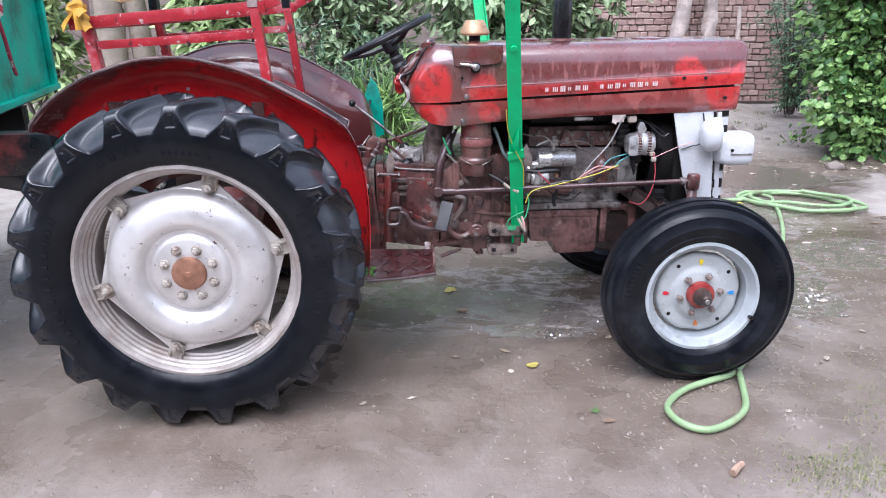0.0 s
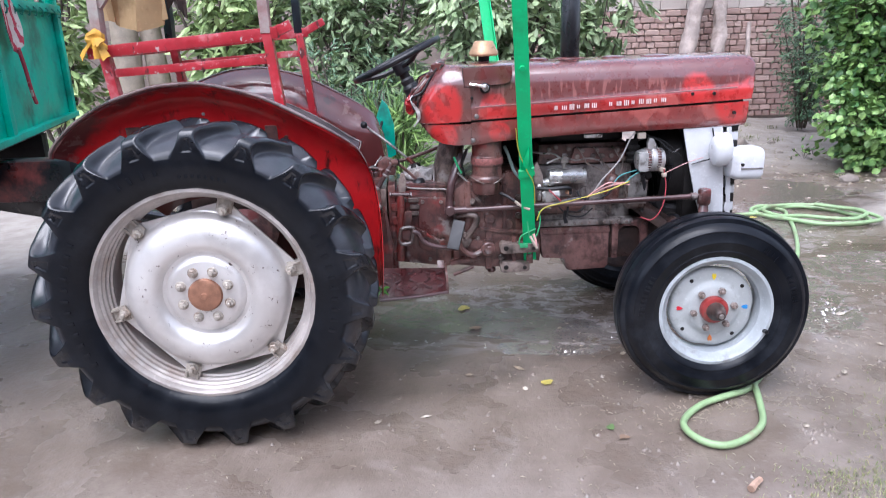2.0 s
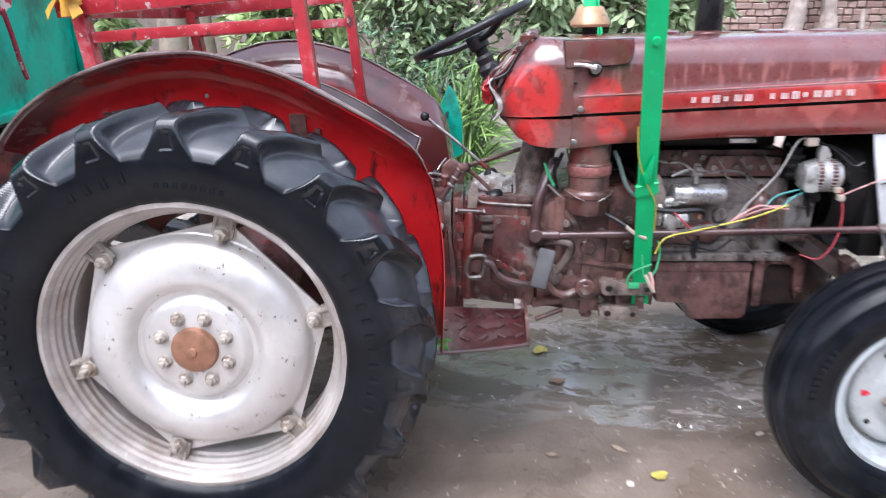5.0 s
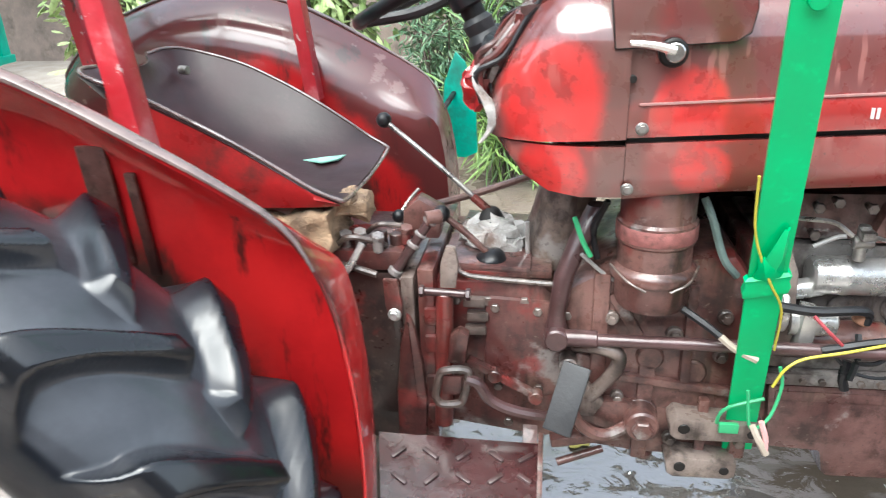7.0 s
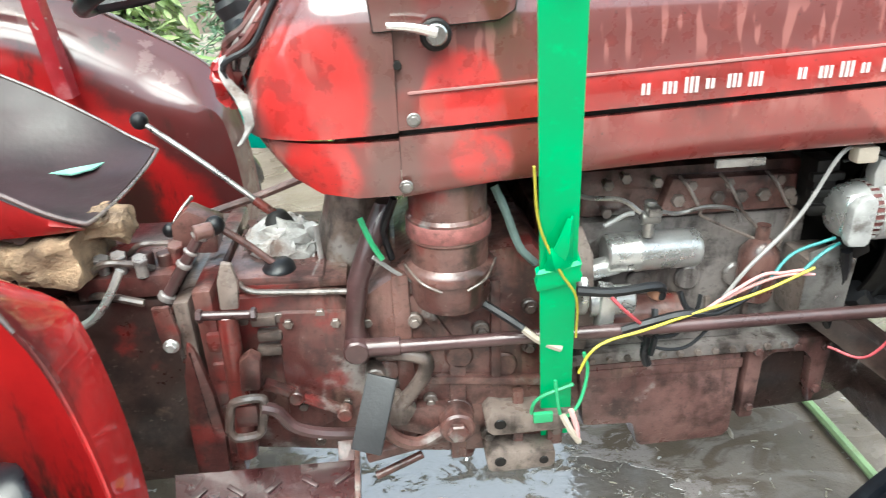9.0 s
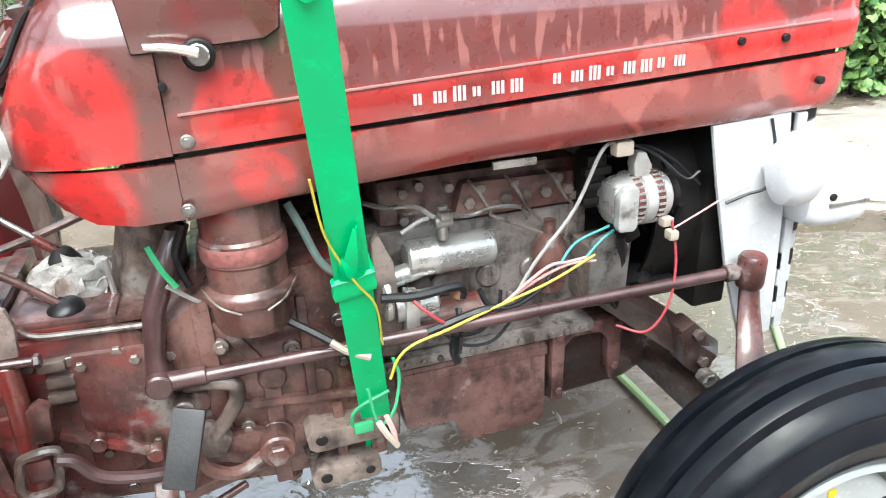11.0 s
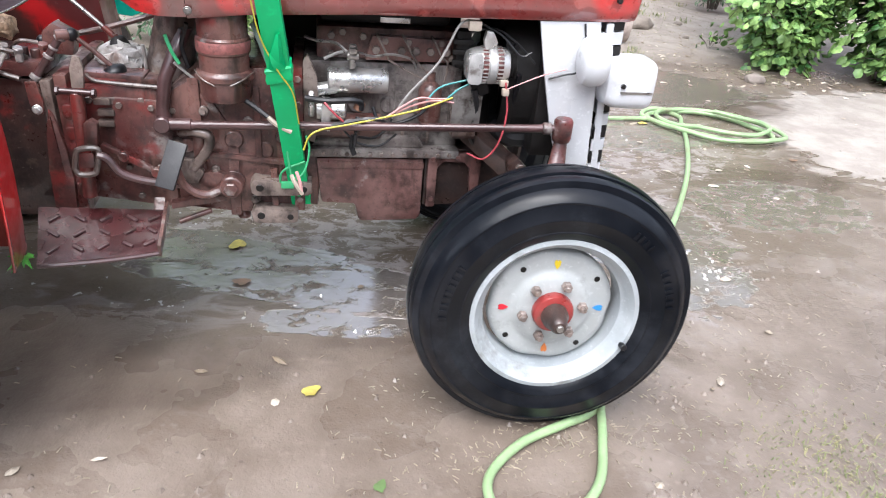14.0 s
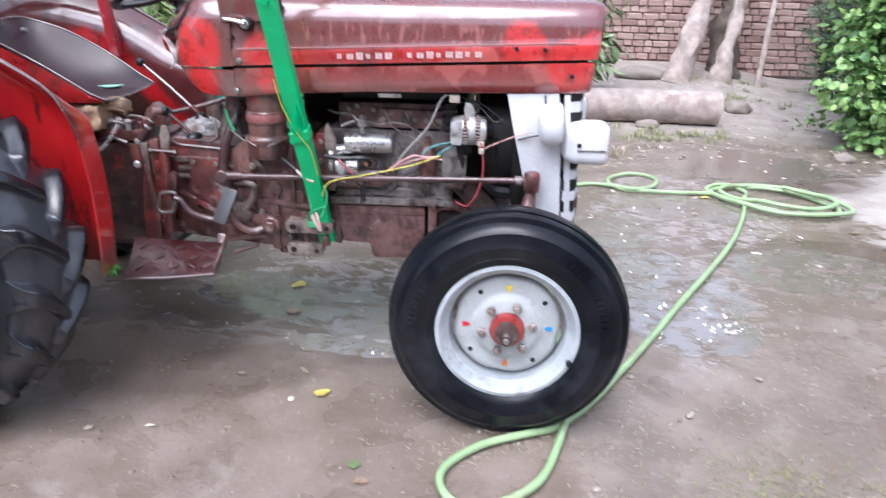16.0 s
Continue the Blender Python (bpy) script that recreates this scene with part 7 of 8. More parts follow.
    part("housing_bracket", b, OILY_GREY, tractor, "greasy bracket behind the canopy post")
    b = mk(slab, [(1.300, 0.700), (1.325, 0.695), (1.330, 0.780), (1.305, 0.785)], -0.235, -0.20, 0.003)
    part("starter_plate", b, BRIGHT, tractor, "bright starter mounting plate")
    for pts, r, mt in (([(1.44, -0.225, 0.765), (1.455, -0.235, 0.735), (1.50, -0.235, 0.722), (1.57, -0.22, 0.745), (1.60, -0.20, 0.775)], 0.005, "black"),
                       ([(1.36, -0.225, 0.70), (1.40, -0.235, 0.665), (1.46, -0.23, 0.655), (1.51, -0.215, 0.685)], 0.0032, "black"),
                       ([(1.39, -0.23, 0.685), (1.385, -0.235, 0.655), (1.392, -0.235, 0.63)], 0.008, "black"),
                       ([(1.715, -0.235, 0.825), (1.73, -0.22, 0.77), (1.72, -0.21, 0.70), (1.74, -0.20, 0.65)], 0.009, "black"),
                       ([(1.80, -0.16, 0.70), (1.84, -0.15, 0.66), (1.90, -0.14, 0.65)], 0.024, "black"),
                       ([(1.70, -0.20, 0.97), (1.76, -0.21, 0.985), (1.82, -0.22, 0.955), (1.88, -0.23, 0.90)], 0.0028, "black"),
                       ([(1.31, -0.20, 0.885), (1.345, -0.195, 0.90), (1.36, -0.20, 0.905)], 0.004, "grey")):
        part("engine_hose", mk(tube, pts, r, 8), WIRE[mt], tractor, "black engine hose" if mt == "black" else "grey thin hose")
    for k in range(5):
        part("block_rib", mk(bar, (1.31 + k * 0.075, -0.137, 0.63), (1.31 + k * 0.075, -0.137, 0.70), 0.012, 0.010, 0.003, (1, 0, 0)), OILY_GREY, tractor)
    b = mk(slab, [(1.66, 0.70), (1.74, 0.70), (1.745, 0.82), (1.70, 0.835), (1.66, 0.82)], -0.226, -0.222, 0.002)
    part("pump_face", b, STEEL, tractor, "rubbed grey pump face")
    b = mk(slab, [(1.845, 0.655), (1.88, 0.62), (1.90, 0.545), (1.87, 0.52), (1.83, 0.56), (1.815, 0.64)], -0.31, -0.26, 0.008)
    part("axle_bracket", b, DARKOILY, tractor, "oily axle bracket below the steering rod")
    for x, z in ((1.85, 0.63), (1.868, 0.565)):
        part("bracket_bolt", nut(bmesh.new(), (x, -0.31, z), (0, -1, 0), 0.012, 0.012), OILY_GREY, tractor)
    # dark firewall and tank bottom under the bonnet
    b = bmesh.new()
    box(b, (0.90, -0.16, 0.985), (1.28, 0.16, 1.24), 0.02)
    part("fuel_tank", b, DARK, tractor, "dark tank under the bonnet")
    b = bmesh.new()
    loft(b, [[(0.875 + (z - 0.78) * 0.25 + math.cos(2 * math.pi * k / 20) * rx, 0.01 + math.sin(2 * math.pi * k / 20) * 0.10, z) for k in range(20)] for z, rx in ((0.775, 0.075), (0.80, 0.070), (0.86, 0.062), (0.92, 0.060), (1.0, 0.058))], True, True)
    part("steering_box", b, OILY_GREY, tractor, "greasy steering box")


engine_fittings()

# ---- trailer behind the tractor ----


def trailer():
    t = thing("trailer", "green painted farm trailer with scrolled iron rail, hitched behind", "trailer")
    M = Matrix.Translation((-1.065, 0.10, 0)) @ Matrix.Rotation(radians(11.5), 4, "Z")
    def fin(bm):
        bmesh.ops.transform(bm, matrix=M, verts=bm.verts)
        return bm
    # local: front panel in the plane x = 0, y along it, body to -x
    b = bmesh.new()
    box(b, (-0.03, -0.90, 1.045), (0.0, 1.16, 1.62), 0.004)
    front = part("front_panel", fin(b), TEAL, t, "scuffed teal-green steel front panel")
    for y in (-0.86, 0.02, 1.13):
        part("panel_rib", fin(mk(box, (0.0, y - 0.03, 1.045), (0.03, y + 0.03, 1.60), 0.004)), TEAL, front)
    part("panel_rail", fin(mk(box, (-0.035, -0.92, 1.60), (0.035, 1.18, 1.645), 0.004)), TEAL, front, "teal top rail with hooks")
    part("panel_rail", fin(mk(box, (-0.035, -0.92, 1.73), (0.035, 1.18, 1.79), 0.004)), TEAL, front)
    part("panel_rail", fin(mk(box, (-0.035, -0.92, 1.015), (0.035, 1.18, 1.045), 0.004)), TEAL, front)
    part("panel_rail", fin(mk(box, (-0.03, -0.92, 2.10), (0.03, 1.18, 2.14), 0.004)), TEAL, front)
    for y in (-0.9, 1.15):
        part("corner_post", fin(mk(box, (-0.05, y - 0.03, 1.02), (0.02, y + 0.03, 2.14), 0.004)), TEAL, front)
    # zigzag and scroll ironwork
    n = 10
    for k in range(n):
        y0 = -0.88 + k * 0.204
        b = bmesh.new()
        for d in (0.0, 0.028):
            bar(b, (0.0, y0 + d * 0.8, 1.648), (0.0, y0 + 0.10, 1.728 - d), 0.008, 0.008, 0.001)
            bar(b, (0.0, y0 + 0.10, 1.728 - d), (0.0, y0 + 0.204 - d * 0.8, 1.648), 0.008, 0.008, 0.001)
        part("zigzag_iron", fin(b), TEAL, front)
    for k in range(8):
        y0 = -0.80 + k * 0.262
        for sgn in (1, -1):
            pts = []
            for j in range(16):
                a = j / 15 * 2.2 * math.pi
                r = 0.075 * (1 - j / 19)
                pts.append((0.0, y0 + sgn * (0.062 - r * math.cos(a)) + 0.062 * 0, 1.905 - r * math.sin(a) * 1.3))
            part("scroll_iron", fin(mk(tube, pts, 0.006, 6, 2)), TEAL, front, "scrolled iron ornament")
        b = bmesh.new()
        for j in range(5):
            a = radians(60 + 15 * j)
            bar(b, (0, y0 + 0.131, 1.79), (0, y0 + 0.131 + 0.30 * math.cos(a) * 0.6, 1.79 + 0.30 * math.sin(a)), 0.007, 0.007, 0.001)
        part("fan_iron", fin(b), TEAL, front)
    for k in range(18):
        b = mk(tube, [(0.036, -0.86 + k * 0.115, 1.62), (0.050, -0.86 + k * 0.115, 1.60), (0.044, -0.86 + k * 0.115, 1.575), (0.036, -0.86 + k * 0.115, 1.58)], 0.004, 5, 3)
        part("rope_hook", fin(b), TEAL_SHADED, front)
    for y in (-0.92, 1.18):
        b = bmesh.new()
        box(b, (-3.4, y - 0.02, 1.045), (-0.035, y + 0.02, 1.62), 0.004)
        side = part("side_panel", fin(b), TEAL, t, "teal-green trailer side")
        for k in range(6):
            part("side_rib", fin(mk(box, (-0.35 - k * 0.58, y - 0.045, 1.045), (-0.28 - k * 0.58, y + 0.045, 1.64), 0.004)), TEAL, side)
    part("tail_panel", fin(mk(box, (-3.43, -0.92, 1.045), (-3.40, 1.18, 1.62), 0.004)), TEAL, t)
    part("trailer_floor", fin(mk(box, (-3.42, -0.90, 0.985), (-0.03, 1.16, 1.012), 0.004)), DARK, t)
    for y in (-0.35, 0.60):
        part("chassis_beam", fin(mk(box, (-3.3, y - 0.05, 0.80), (-0.02, y + 0.05, 0.983), 0.006)), DARK, t, "dark chassis beam")
    # draw bar
    b = bmesh.new()
    bar(b, (-1.6, 0.12, 0.86), (-0.30, 0.0, 0.62), 0.10, 0.10, 0.01)
    part("draw_bar", b, BLACK, t, "black draw bar")
    b = bmesh.new()
    box(b, (-1.9, -0.06, 0.775), (-0.74, 0.06, 0.955), 0.014)
    part("draw_beam", b, plain("rusted_black_beam", (0.012, 0.017, 0.022), 0.35, 0.1, 0.4, 9, (0.30, 0.07, 0.06), 0.62, 0.3), t, "black beam with rusty red patches")
    for y in (-0.72, 0.98):
        for x in (-1.7, -2.6):
            w = part("trailer_wheel", fin(mk(lathe, [(0, 0.03), (0.10, 0.03), (0.20, 0.06), (0.20, -0.06), (0, -0.06)], 32, (x, y, 0.42), (0, -1, 0))), RIMSILVER, t)
            part("trailer_tyre", fin(mk(lathe, [(0.20, 0.09), (0.30, 0.12), (0.39, 0.11), (0.42, 0.08), (0.42, -0.08), (0.39, -0.11), (0.30, -0.12), (0.20, -0.09)], 40, (x, y, 0.42), (0, -1, 0))), TYRE2, w)
    part("axle", fin(mk(cyl, (-1.7, -0.7, 0.42), (-1.7, 0.98, 0.42), 0.04, 12)), DARK, t)
    part("axle", fin(mk(cyl, (-2.6, -0.7, 0.42), (-2.6, 0.98, 0.42), 0.04, 12)), DARK, t)
    b = bmesh.new()
    for x in (-1.7, -2.6):
        for y in (-0.35, 0.60):
            box(b, (x - 0.04, y - 0.04, 0.44), (x + 0.04, y + 0.04, 0.78), 0.004)
    part("spring_hanger", fin(b), DARK, t)
    # rag tied to the rail
    rows = []
    for i in range(14):
        f = i / 13
        w = 0.026 + 0.085 * min(1, f * 2.2) * (1 - max(0, f - 0.75) * 2.4)
        rows.append([(0.045 + 0.014 * math.sin(3 * f + k), 0.155 + 0.07 * f + w * (k / 5 - 0.5) * 2, 1.755 - 0.34 * f + 0.02 * math.sin(k * 1.7) * f) for k in range(6)])
    part("rag", fin(solidify(loft(bmesh.new(), rows), 0.003)), RAG, front, "faded pink and red rag tied to the rail")
    part("rag_tail", fin(mk(tube, [(0.05, 0.22, 1.42), (0.05, 0.26, 1.33), (0.048, 0.30, 1.22), (0.05, 0.33, 1.16)], 0.010, 6)), RAG, front)


trailer()

# teal flap beyond the far wheel, placed to fit the camera's view
b = bmesh.new()
slab(b, [(0.535, 0.785), (0.57, 0.772), (0.61, 0.768), (0.648, 0.785), (0.645, 0.95), (0.615, 1.06), (0.585, 1.09), (0.55, 1.0)], 0.76, 0.78, 0.004)
flap = part("mud_flap", b, TEAL, tractor, "teal flap behind the far fender")
part("flap_stay", mk(bar, (0.575, 0.560, 0.96), (0.580, 0.775, 0.97), 0.012, 0.012), DARK, flap, "added dark flap stay")

# ---- garden hose ----


def hose():
    z = 0.017
    run = [(2.10, -0.56), (2.095, -0.63), (2.05, -0.775), (1.997, -0.90), (1.915, -0.985), (1.81, -1.03), (1.735, -1.005), (1.70, -0.93), (1.725, -0.845), (1.825, -0.755), (1.95, -0.70), (2.07, -0.64), (2.20, -0.50), (2.37, -0.25), (2.51, -0.03), (2.75, 0.354), (2.99, 0.725), (3.23, 1.134), (3.44, 1.576), (3.56, 1.90), (3.62, 2.05), (3.58, 2.15)]
    b = mk(tube, [(x, y, z + 0.003 * math.sin(i * 2.1)) for i, (x, y) in enumerate(run)], 0.0132, 10, 6)
    h = solo("garden_hose", b, HOSE, "pale green rubber garden hose looped on wet ground", "hose")
    loops = [(3.58, 2.15, 0.03), (3.46, 2.165, 0.03), (3.36, 2.07, 0.02), (3.40, 1.94, 0.02)]
    for i in range(34):
        a = 3.75 + i / 33 * 2.6 * 2 * math.pi
        r = 1.0 - 0.13 * math.sin(a * 0.43) + 0.05 * math.sin(i * 1.9)
        loops.append((3.76 + 0.34 * r * math.cos(a), 1.86 + 0.27 * r * math.sin(a) - 0.10 * math.cos(a) * r, 0.020 + 0.020 * (i // 13) + 0.005 * math.sin(i * 1.7)))
    part("hose_coil", mk(tube, loops, 0.0140, 8, 4), HOSE, h, "loose coil of hose")
    far = [(3.36, 2.0, 0.017), (3.15, 1.995, 0.015), (2.97, 2.01, 0.016), (2.80, 2.02, 0.018), (2.72, 2.14, 0.018), (2.76, 2.30, 0.018), (2.93, 2.42, 0.018), (3.07, 2.32, 0.018), (3.02, 2.12, 0.02), (2.86, 2.0, 0.03), (2.70, 2.09, 0.024), (2.54, 2.12, 0.016), (2.3, 1.9, 0.016), (2.12, 1.3, 0.016), (2.10, 0.75, 0.016), (2.12, 0.55, 0.016), (2.14, 0.37, 0.016), (2.14, 0.05, 0.016), (2.13, -0.2, 0.016), (2.08, -0.56, 0.016)]
    part("hose_coil", mk(tube, far, 0.0135, 8, 5), HOSE, h, "far loop of hose running under the tractor")


hose()

# ---- boundary wall ----
WALL_Y = 7.55


def wall():
    x0, x1 = -14.0, 16.0
    b = mk(box, (x0, WALL_Y + 0.012, -0.1), (x1, WALL_Y + 0.24, 1.62))
    w = solo("wall_back", b, MORTAR, "old yard wall of red bricks topped with grey concrete blocks", "wall", kind="structure", smooth=False)
    part("upper_wall", mk(box, (x0, WALL_Y + 0.035, 1.622), (x1, WALL_Y + 0.20, 2.20)), PALEMORTAR, w, "grey block upper wall", False)
    rnd = random.Random(5)
    def brick_mesh(name, l, h, d, mat, seed):
        b = mk(box, (-l / 2, -d / 2, -h / 2), (l / 2, d / 2, h / 2), 0.012)
        r = random.Random(seed)
        for v in b.verts:
            v.co += Vector((r.uniform(-1, 1), r.uniform(-1, 1), r.uniform(-1, 1))) * 0.006
        me = bpy.data.meshes.new(name)
        b.to_mesh(me)
        b.free()
        me.materials.append(mat)
        return me
    return w, brick_mesh, rnd


wall_back, brick_mesh, brick_rnd = wall()
# unseen walls added round the camera to cut horizon light and dim reflections
PLASTER = plain("unseen_wall_plaster", (0.24, 0.19, 0.155), 0.95, 0.0, 0.3, 1.5, (0.14, 0.11, 0.09), 0.4, 0.5)
solo("wall_south", mk(box, (-12.0, -6.9, -0.1), (15.0, -6.6, 3.6), 0.02), PLASTER, "unseen plain wall added behind the camera to dim reflections", "wall", kind="structure")
solo("wall_west", mk(box, (-12.0, -6.59, -0.1), (-11.7, 7.5, 2.4), 0.02), PLASTER, "unseen plain side wall added to cut low light", "wall", kind="structure")
solo("wall_east", mk(box, (14.7, -6.59, -0.1), (15.0, 7.5, 2.4), 0.02), PLASTER, "unseen plain side wall added to cut low light", "wall", kind="structure")


# ---- plants ----


def leaves_mesh(name, spots, size, mat, parent, label, rnd, shape=(1.0, 0.55), droop=0.5):
    """Many folded leaves at the spots: each has a midrib and two halves."""
    verts, faces = [], []
    for p, out in spots:
        l = size * rnd.uniform(0.6, 1.25)
        w = l * shape[1] * rnd.uniform(0.8, 1.15)
        d = (Vector(out) + Vector((rnd.gauss(0, 0.5), rnd.gauss(0, 0.5), rnd.gauss(0, 0.45) - droop))).normalized()
        s = d.cross(Vector((rnd.gauss(0, 0.35), rnd.gauss(0, 0.35), 1))).normalized()
        n = s.cross(d)
        p = Vector(p)
        i = len(verts)
        f = 0.18 * w
        verts += [p, p + d * l * 0.30 + s * w * 0.42 - n * f, p + d * l * 0.65 + s * w * 0.40 - n * f - n * 0.05 * l, p + d * l - n * 0.14 * l, p + d * l * 0.65 - s * w * 0.40 - n * f - n * 0.05 * l, p + d * l * 0.30 - s * w * 0.42 - n * f, p + d * l * 0.35 + n * 0.02 * l, p + d * l * 0.68 - n * 0.02 * l]
        faces += [(i, i + 1, i + 6), (i + 1, i + 2, i + 7, i + 6), (i + 2, i + 3, i + 7), (i, i + 6, i + 5), (i + 6, i + 7, i + 4, i + 5), (i + 7, i + 3, i + 4)]
    me = bpy.data.meshes.new(name)
    me.from_pydata([tuple(v) for v in verts], [], faces)
    me.materials.append(mat)
    me.polygons.foreach_set("use_smooth", [True] * len(faces))
    ob = new(name, me)
    ob.parent = parent
    return tagged(ob, label)


def shrub(name, label, category, base, height, spread, leaf, mat, count, seed, shape=(1.0, 0.55), stems=7, low=0.12, droop=0.5, lean=(0, 0), clump=9, group=""):
    """Stems that fork into twigs, with tufts of leaves along them."""
    rnd = random.Random(seed)
    t = thing(name, label, category, group)
    t.location = (0, 0, 0)
    spots = []
    base = Vector(base)
    tips = []
    for k in range(stems):
        a = 2 * math.pi * k / stems + rnd.uniform(-0.4, 0.4)
        out = Vector((math.cos(a) * spread[0], math.sin(a) * spread[1], 0)) * rnd.uniform(0.25, 0.95)
        h = height * rnd.uniform(0.65, 1.0)
        p0 = base + out * 0.12
        p1 = base + out * 0.45 + Vector((lean[0] * 0.4, lean[1] * 0.4, h * 0.5))
        p2 = base + out + Vector((lean[0], lean[1], h))
        part("stem", mk(tube, [p0, p1, p2], 0.022 * height / 2.5, 6, 4, 0.005), BARK, t, "thin woody stem" if k == 0 else "")
        path = curve_pts([p0, p1, p2], 8)
        tips += [(q, out) for q in path[2:]]
    b = bmesh.new()
    while len(spots) < count:
        q, out = rnd.choice(tips)
        d = Vector((rnd.gauss(0, 1) * spread[0], rnd.gauss(0, 1) * spread[1], rnd.gauss(0.15, 0.55))).normalized()
        ln = rnd.uniform(0.15, 0.55) * min(1.0, max(spread))
        e = q + d * ln
        if e.z < base.z + low:
            continue
        if rnd.random() < 0.5:
            tube(b, [q, e], 0.004, 4, 1, 0.002)
        for j in range(clump):
            f = rnd.uniform(0.35, 1.05)
            spots.append((q.lerp(e, f) + Vector((rnd.gauss(0, 0.03), rnd.gauss(0, 0.03), rnd.gauss(0, 0.03))), d))
    tagged(part("twig_growth", b, BARK, t), "fine brown twigs", kind="stuff")
    leaves_mesh("foliage", spots, leaf, mat, t, "many " + label.split(" with")[0] + " leaves", rnd, shape, droop)
    return t


# broad-leaved shrubs along the back, behind the tractor
shrub("shrub", "tall pale green shrub with broad leaves against the wall", "shrub", (1.75, 4.2, 0.05), 2.6, (1.15, 0.6), 0.135, LEAF_A, 5200, 11, (1.0, 0.50), 10, 0.25)
shrub("shrub", "dense green shrub with broad leaves against the wall", "shrub", (0.35, 4.6, 0.05), 2.9, (1.25, 0.6), 0.13, LEAF_A, 5200, 12, (1.0, 0.48), 10, 0.2)
shrub("shrub", "pale green shrub with long drooping leaves", "shrub", (-1.1, 4.7, 0.05), 3.1, (1.2, 0.6), 0.16, LEAF_D, 3600, 13, (1.0, 0.42), 10, 0.3)
shrub("shrub", "green shrub with broad leaves beside the brick wall", "shrub", (2.85, 5.3, 0.08), 2.2, (0.75, 0.5), 0.15, LEAF_A, 2000, 14, (1.0, 0.46), 7, 0.25)
shrub("shrub", "leafy green shrub behind the trailer", "shrub", (-3.0, 4.8, 0.05), 3.0, (1.3, 0.8), 0.16, LEAF_D, 1800, 15, (1.0, 0.5), 9, 0.3)
shrub("shrub", "dark feathery shrub near the wall foot", "shrub", (0.15, 3.6, 0.03), 1.25, (0.65, 0.4), 0.07, LEAF_C, 2600, 16, (1.0, 0.30), 9, 0.06, 0.1)
# round-leaved bush at the yard's edge and the feathery growth behind it
shrub("bush", "large bush with round bright green leaves", "bush", (5.35, 3.75, 0.02), 2.3, (0.85, 0.50), 0.085, LEAF_B, 6200, 21, (1.0, 0.95), 12, 0.10, 0.55)
shrub("bush", "tall bush with round bright green leaves", "bush", (6.3, 3.5, 0.02), 3.0, (0.95, 0.7), 0.09, LEAF_B, 5200, 22, (1.0, 0.95), 12, 0.10, 0.55)
shrub("bush", "spreading bush with round bright green leaves", "bush", (5.75, 4.6, 0.02), 2.9, (0.9, 0.7), 0.09, LEAF_B, 3600, 27, (1.0, 0.95), 10, 0.6, 0.55)
shrub("bush", "dark feathery green bush before the wall", "bush", (5.95, 6.1, 0.05), 1.5, (0.65, 0.5), 0.07, LEAF_C, 3600, 23, (1.0, 0.26), 10, 0.05, 0.15)
shrub("bush", "thin feathery sapling before the wall", "sapling", (6.3, 6.7, 0.05), 3.0, (0.9, 0.5), 0.10, LEAF_C, 1200, 24, (1.0, 0.22), 6, 0.8, 0.15)
shrub("bush", "low bush with round bright green leaves at the yard edge", "bush", (6.15, 3.15, 0.02), 1.35, (0.95, 0.40), 0.085, LEAF_B, 3800, 28, (1.0, 0.95), 12, 0.03, 0.55)
shrub("bush", "low straggling bush with round leaves down to the earth", "bush", (5.25, 3.45, 0.02), 0.75, (0.60, 0.30), 0.080, LEAF_B, 1900, 29, (1.0, 0.95), 10, 0.01, 0.55)
shrub("seedling", "small bright green round-leaved seedling on bare earth", "seedling", (4.92, 4.15, 0.01), 0.14, (0.13, 0.10), 0.06, LEAF_B, 20, 25, (1.0, 0.9), 4, 0.04, 0.2, clump=3)
shrub("grass_clump", "tall bright green grass clump by the far fender", "grass", (0.62, 3.0, 0.0), 0.95, (0.35, 0.25), 0.30, GRASSY, 700, 26, (1.0, 0.05), 9, 0.05, -0.2)


def overhanging_branch():
    rnd = random.Random(77)
    t = thing("tree", "young tree with large round leaves hanging over the yard", "tree")
    pts = [(7.4, 2.7, 0.0), (7.2, 2.65, 1.2), (6.6, 2.5, 2.1), (5.3, 2.25, 2.45), (4.3, 2.05, 2.15), (3.85, 2.0, 1.95)]
    part("trunk", mk(tube, pts, 0.06, 8, 6, 0.008), BARK, t, "thin bending trunk")
    spots = []
    path = curve_pts(pts, 12)
    for q in path[22:]:
        for j in range(7):
            d = Vector((rnd.gauss(0, 0.6), rnd.gauss(0, 0.6), rnd.gauss(-0.4, 0.4)))
            spots.append((q + d * rnd.uniform(0.05, 0.26), d))
    leaves_mesh("foliage", spots, 0.12, LEAF_B, t, "large round green leaves", rnd, (1.0, 0.95), 0.7)


overhanging_branch()


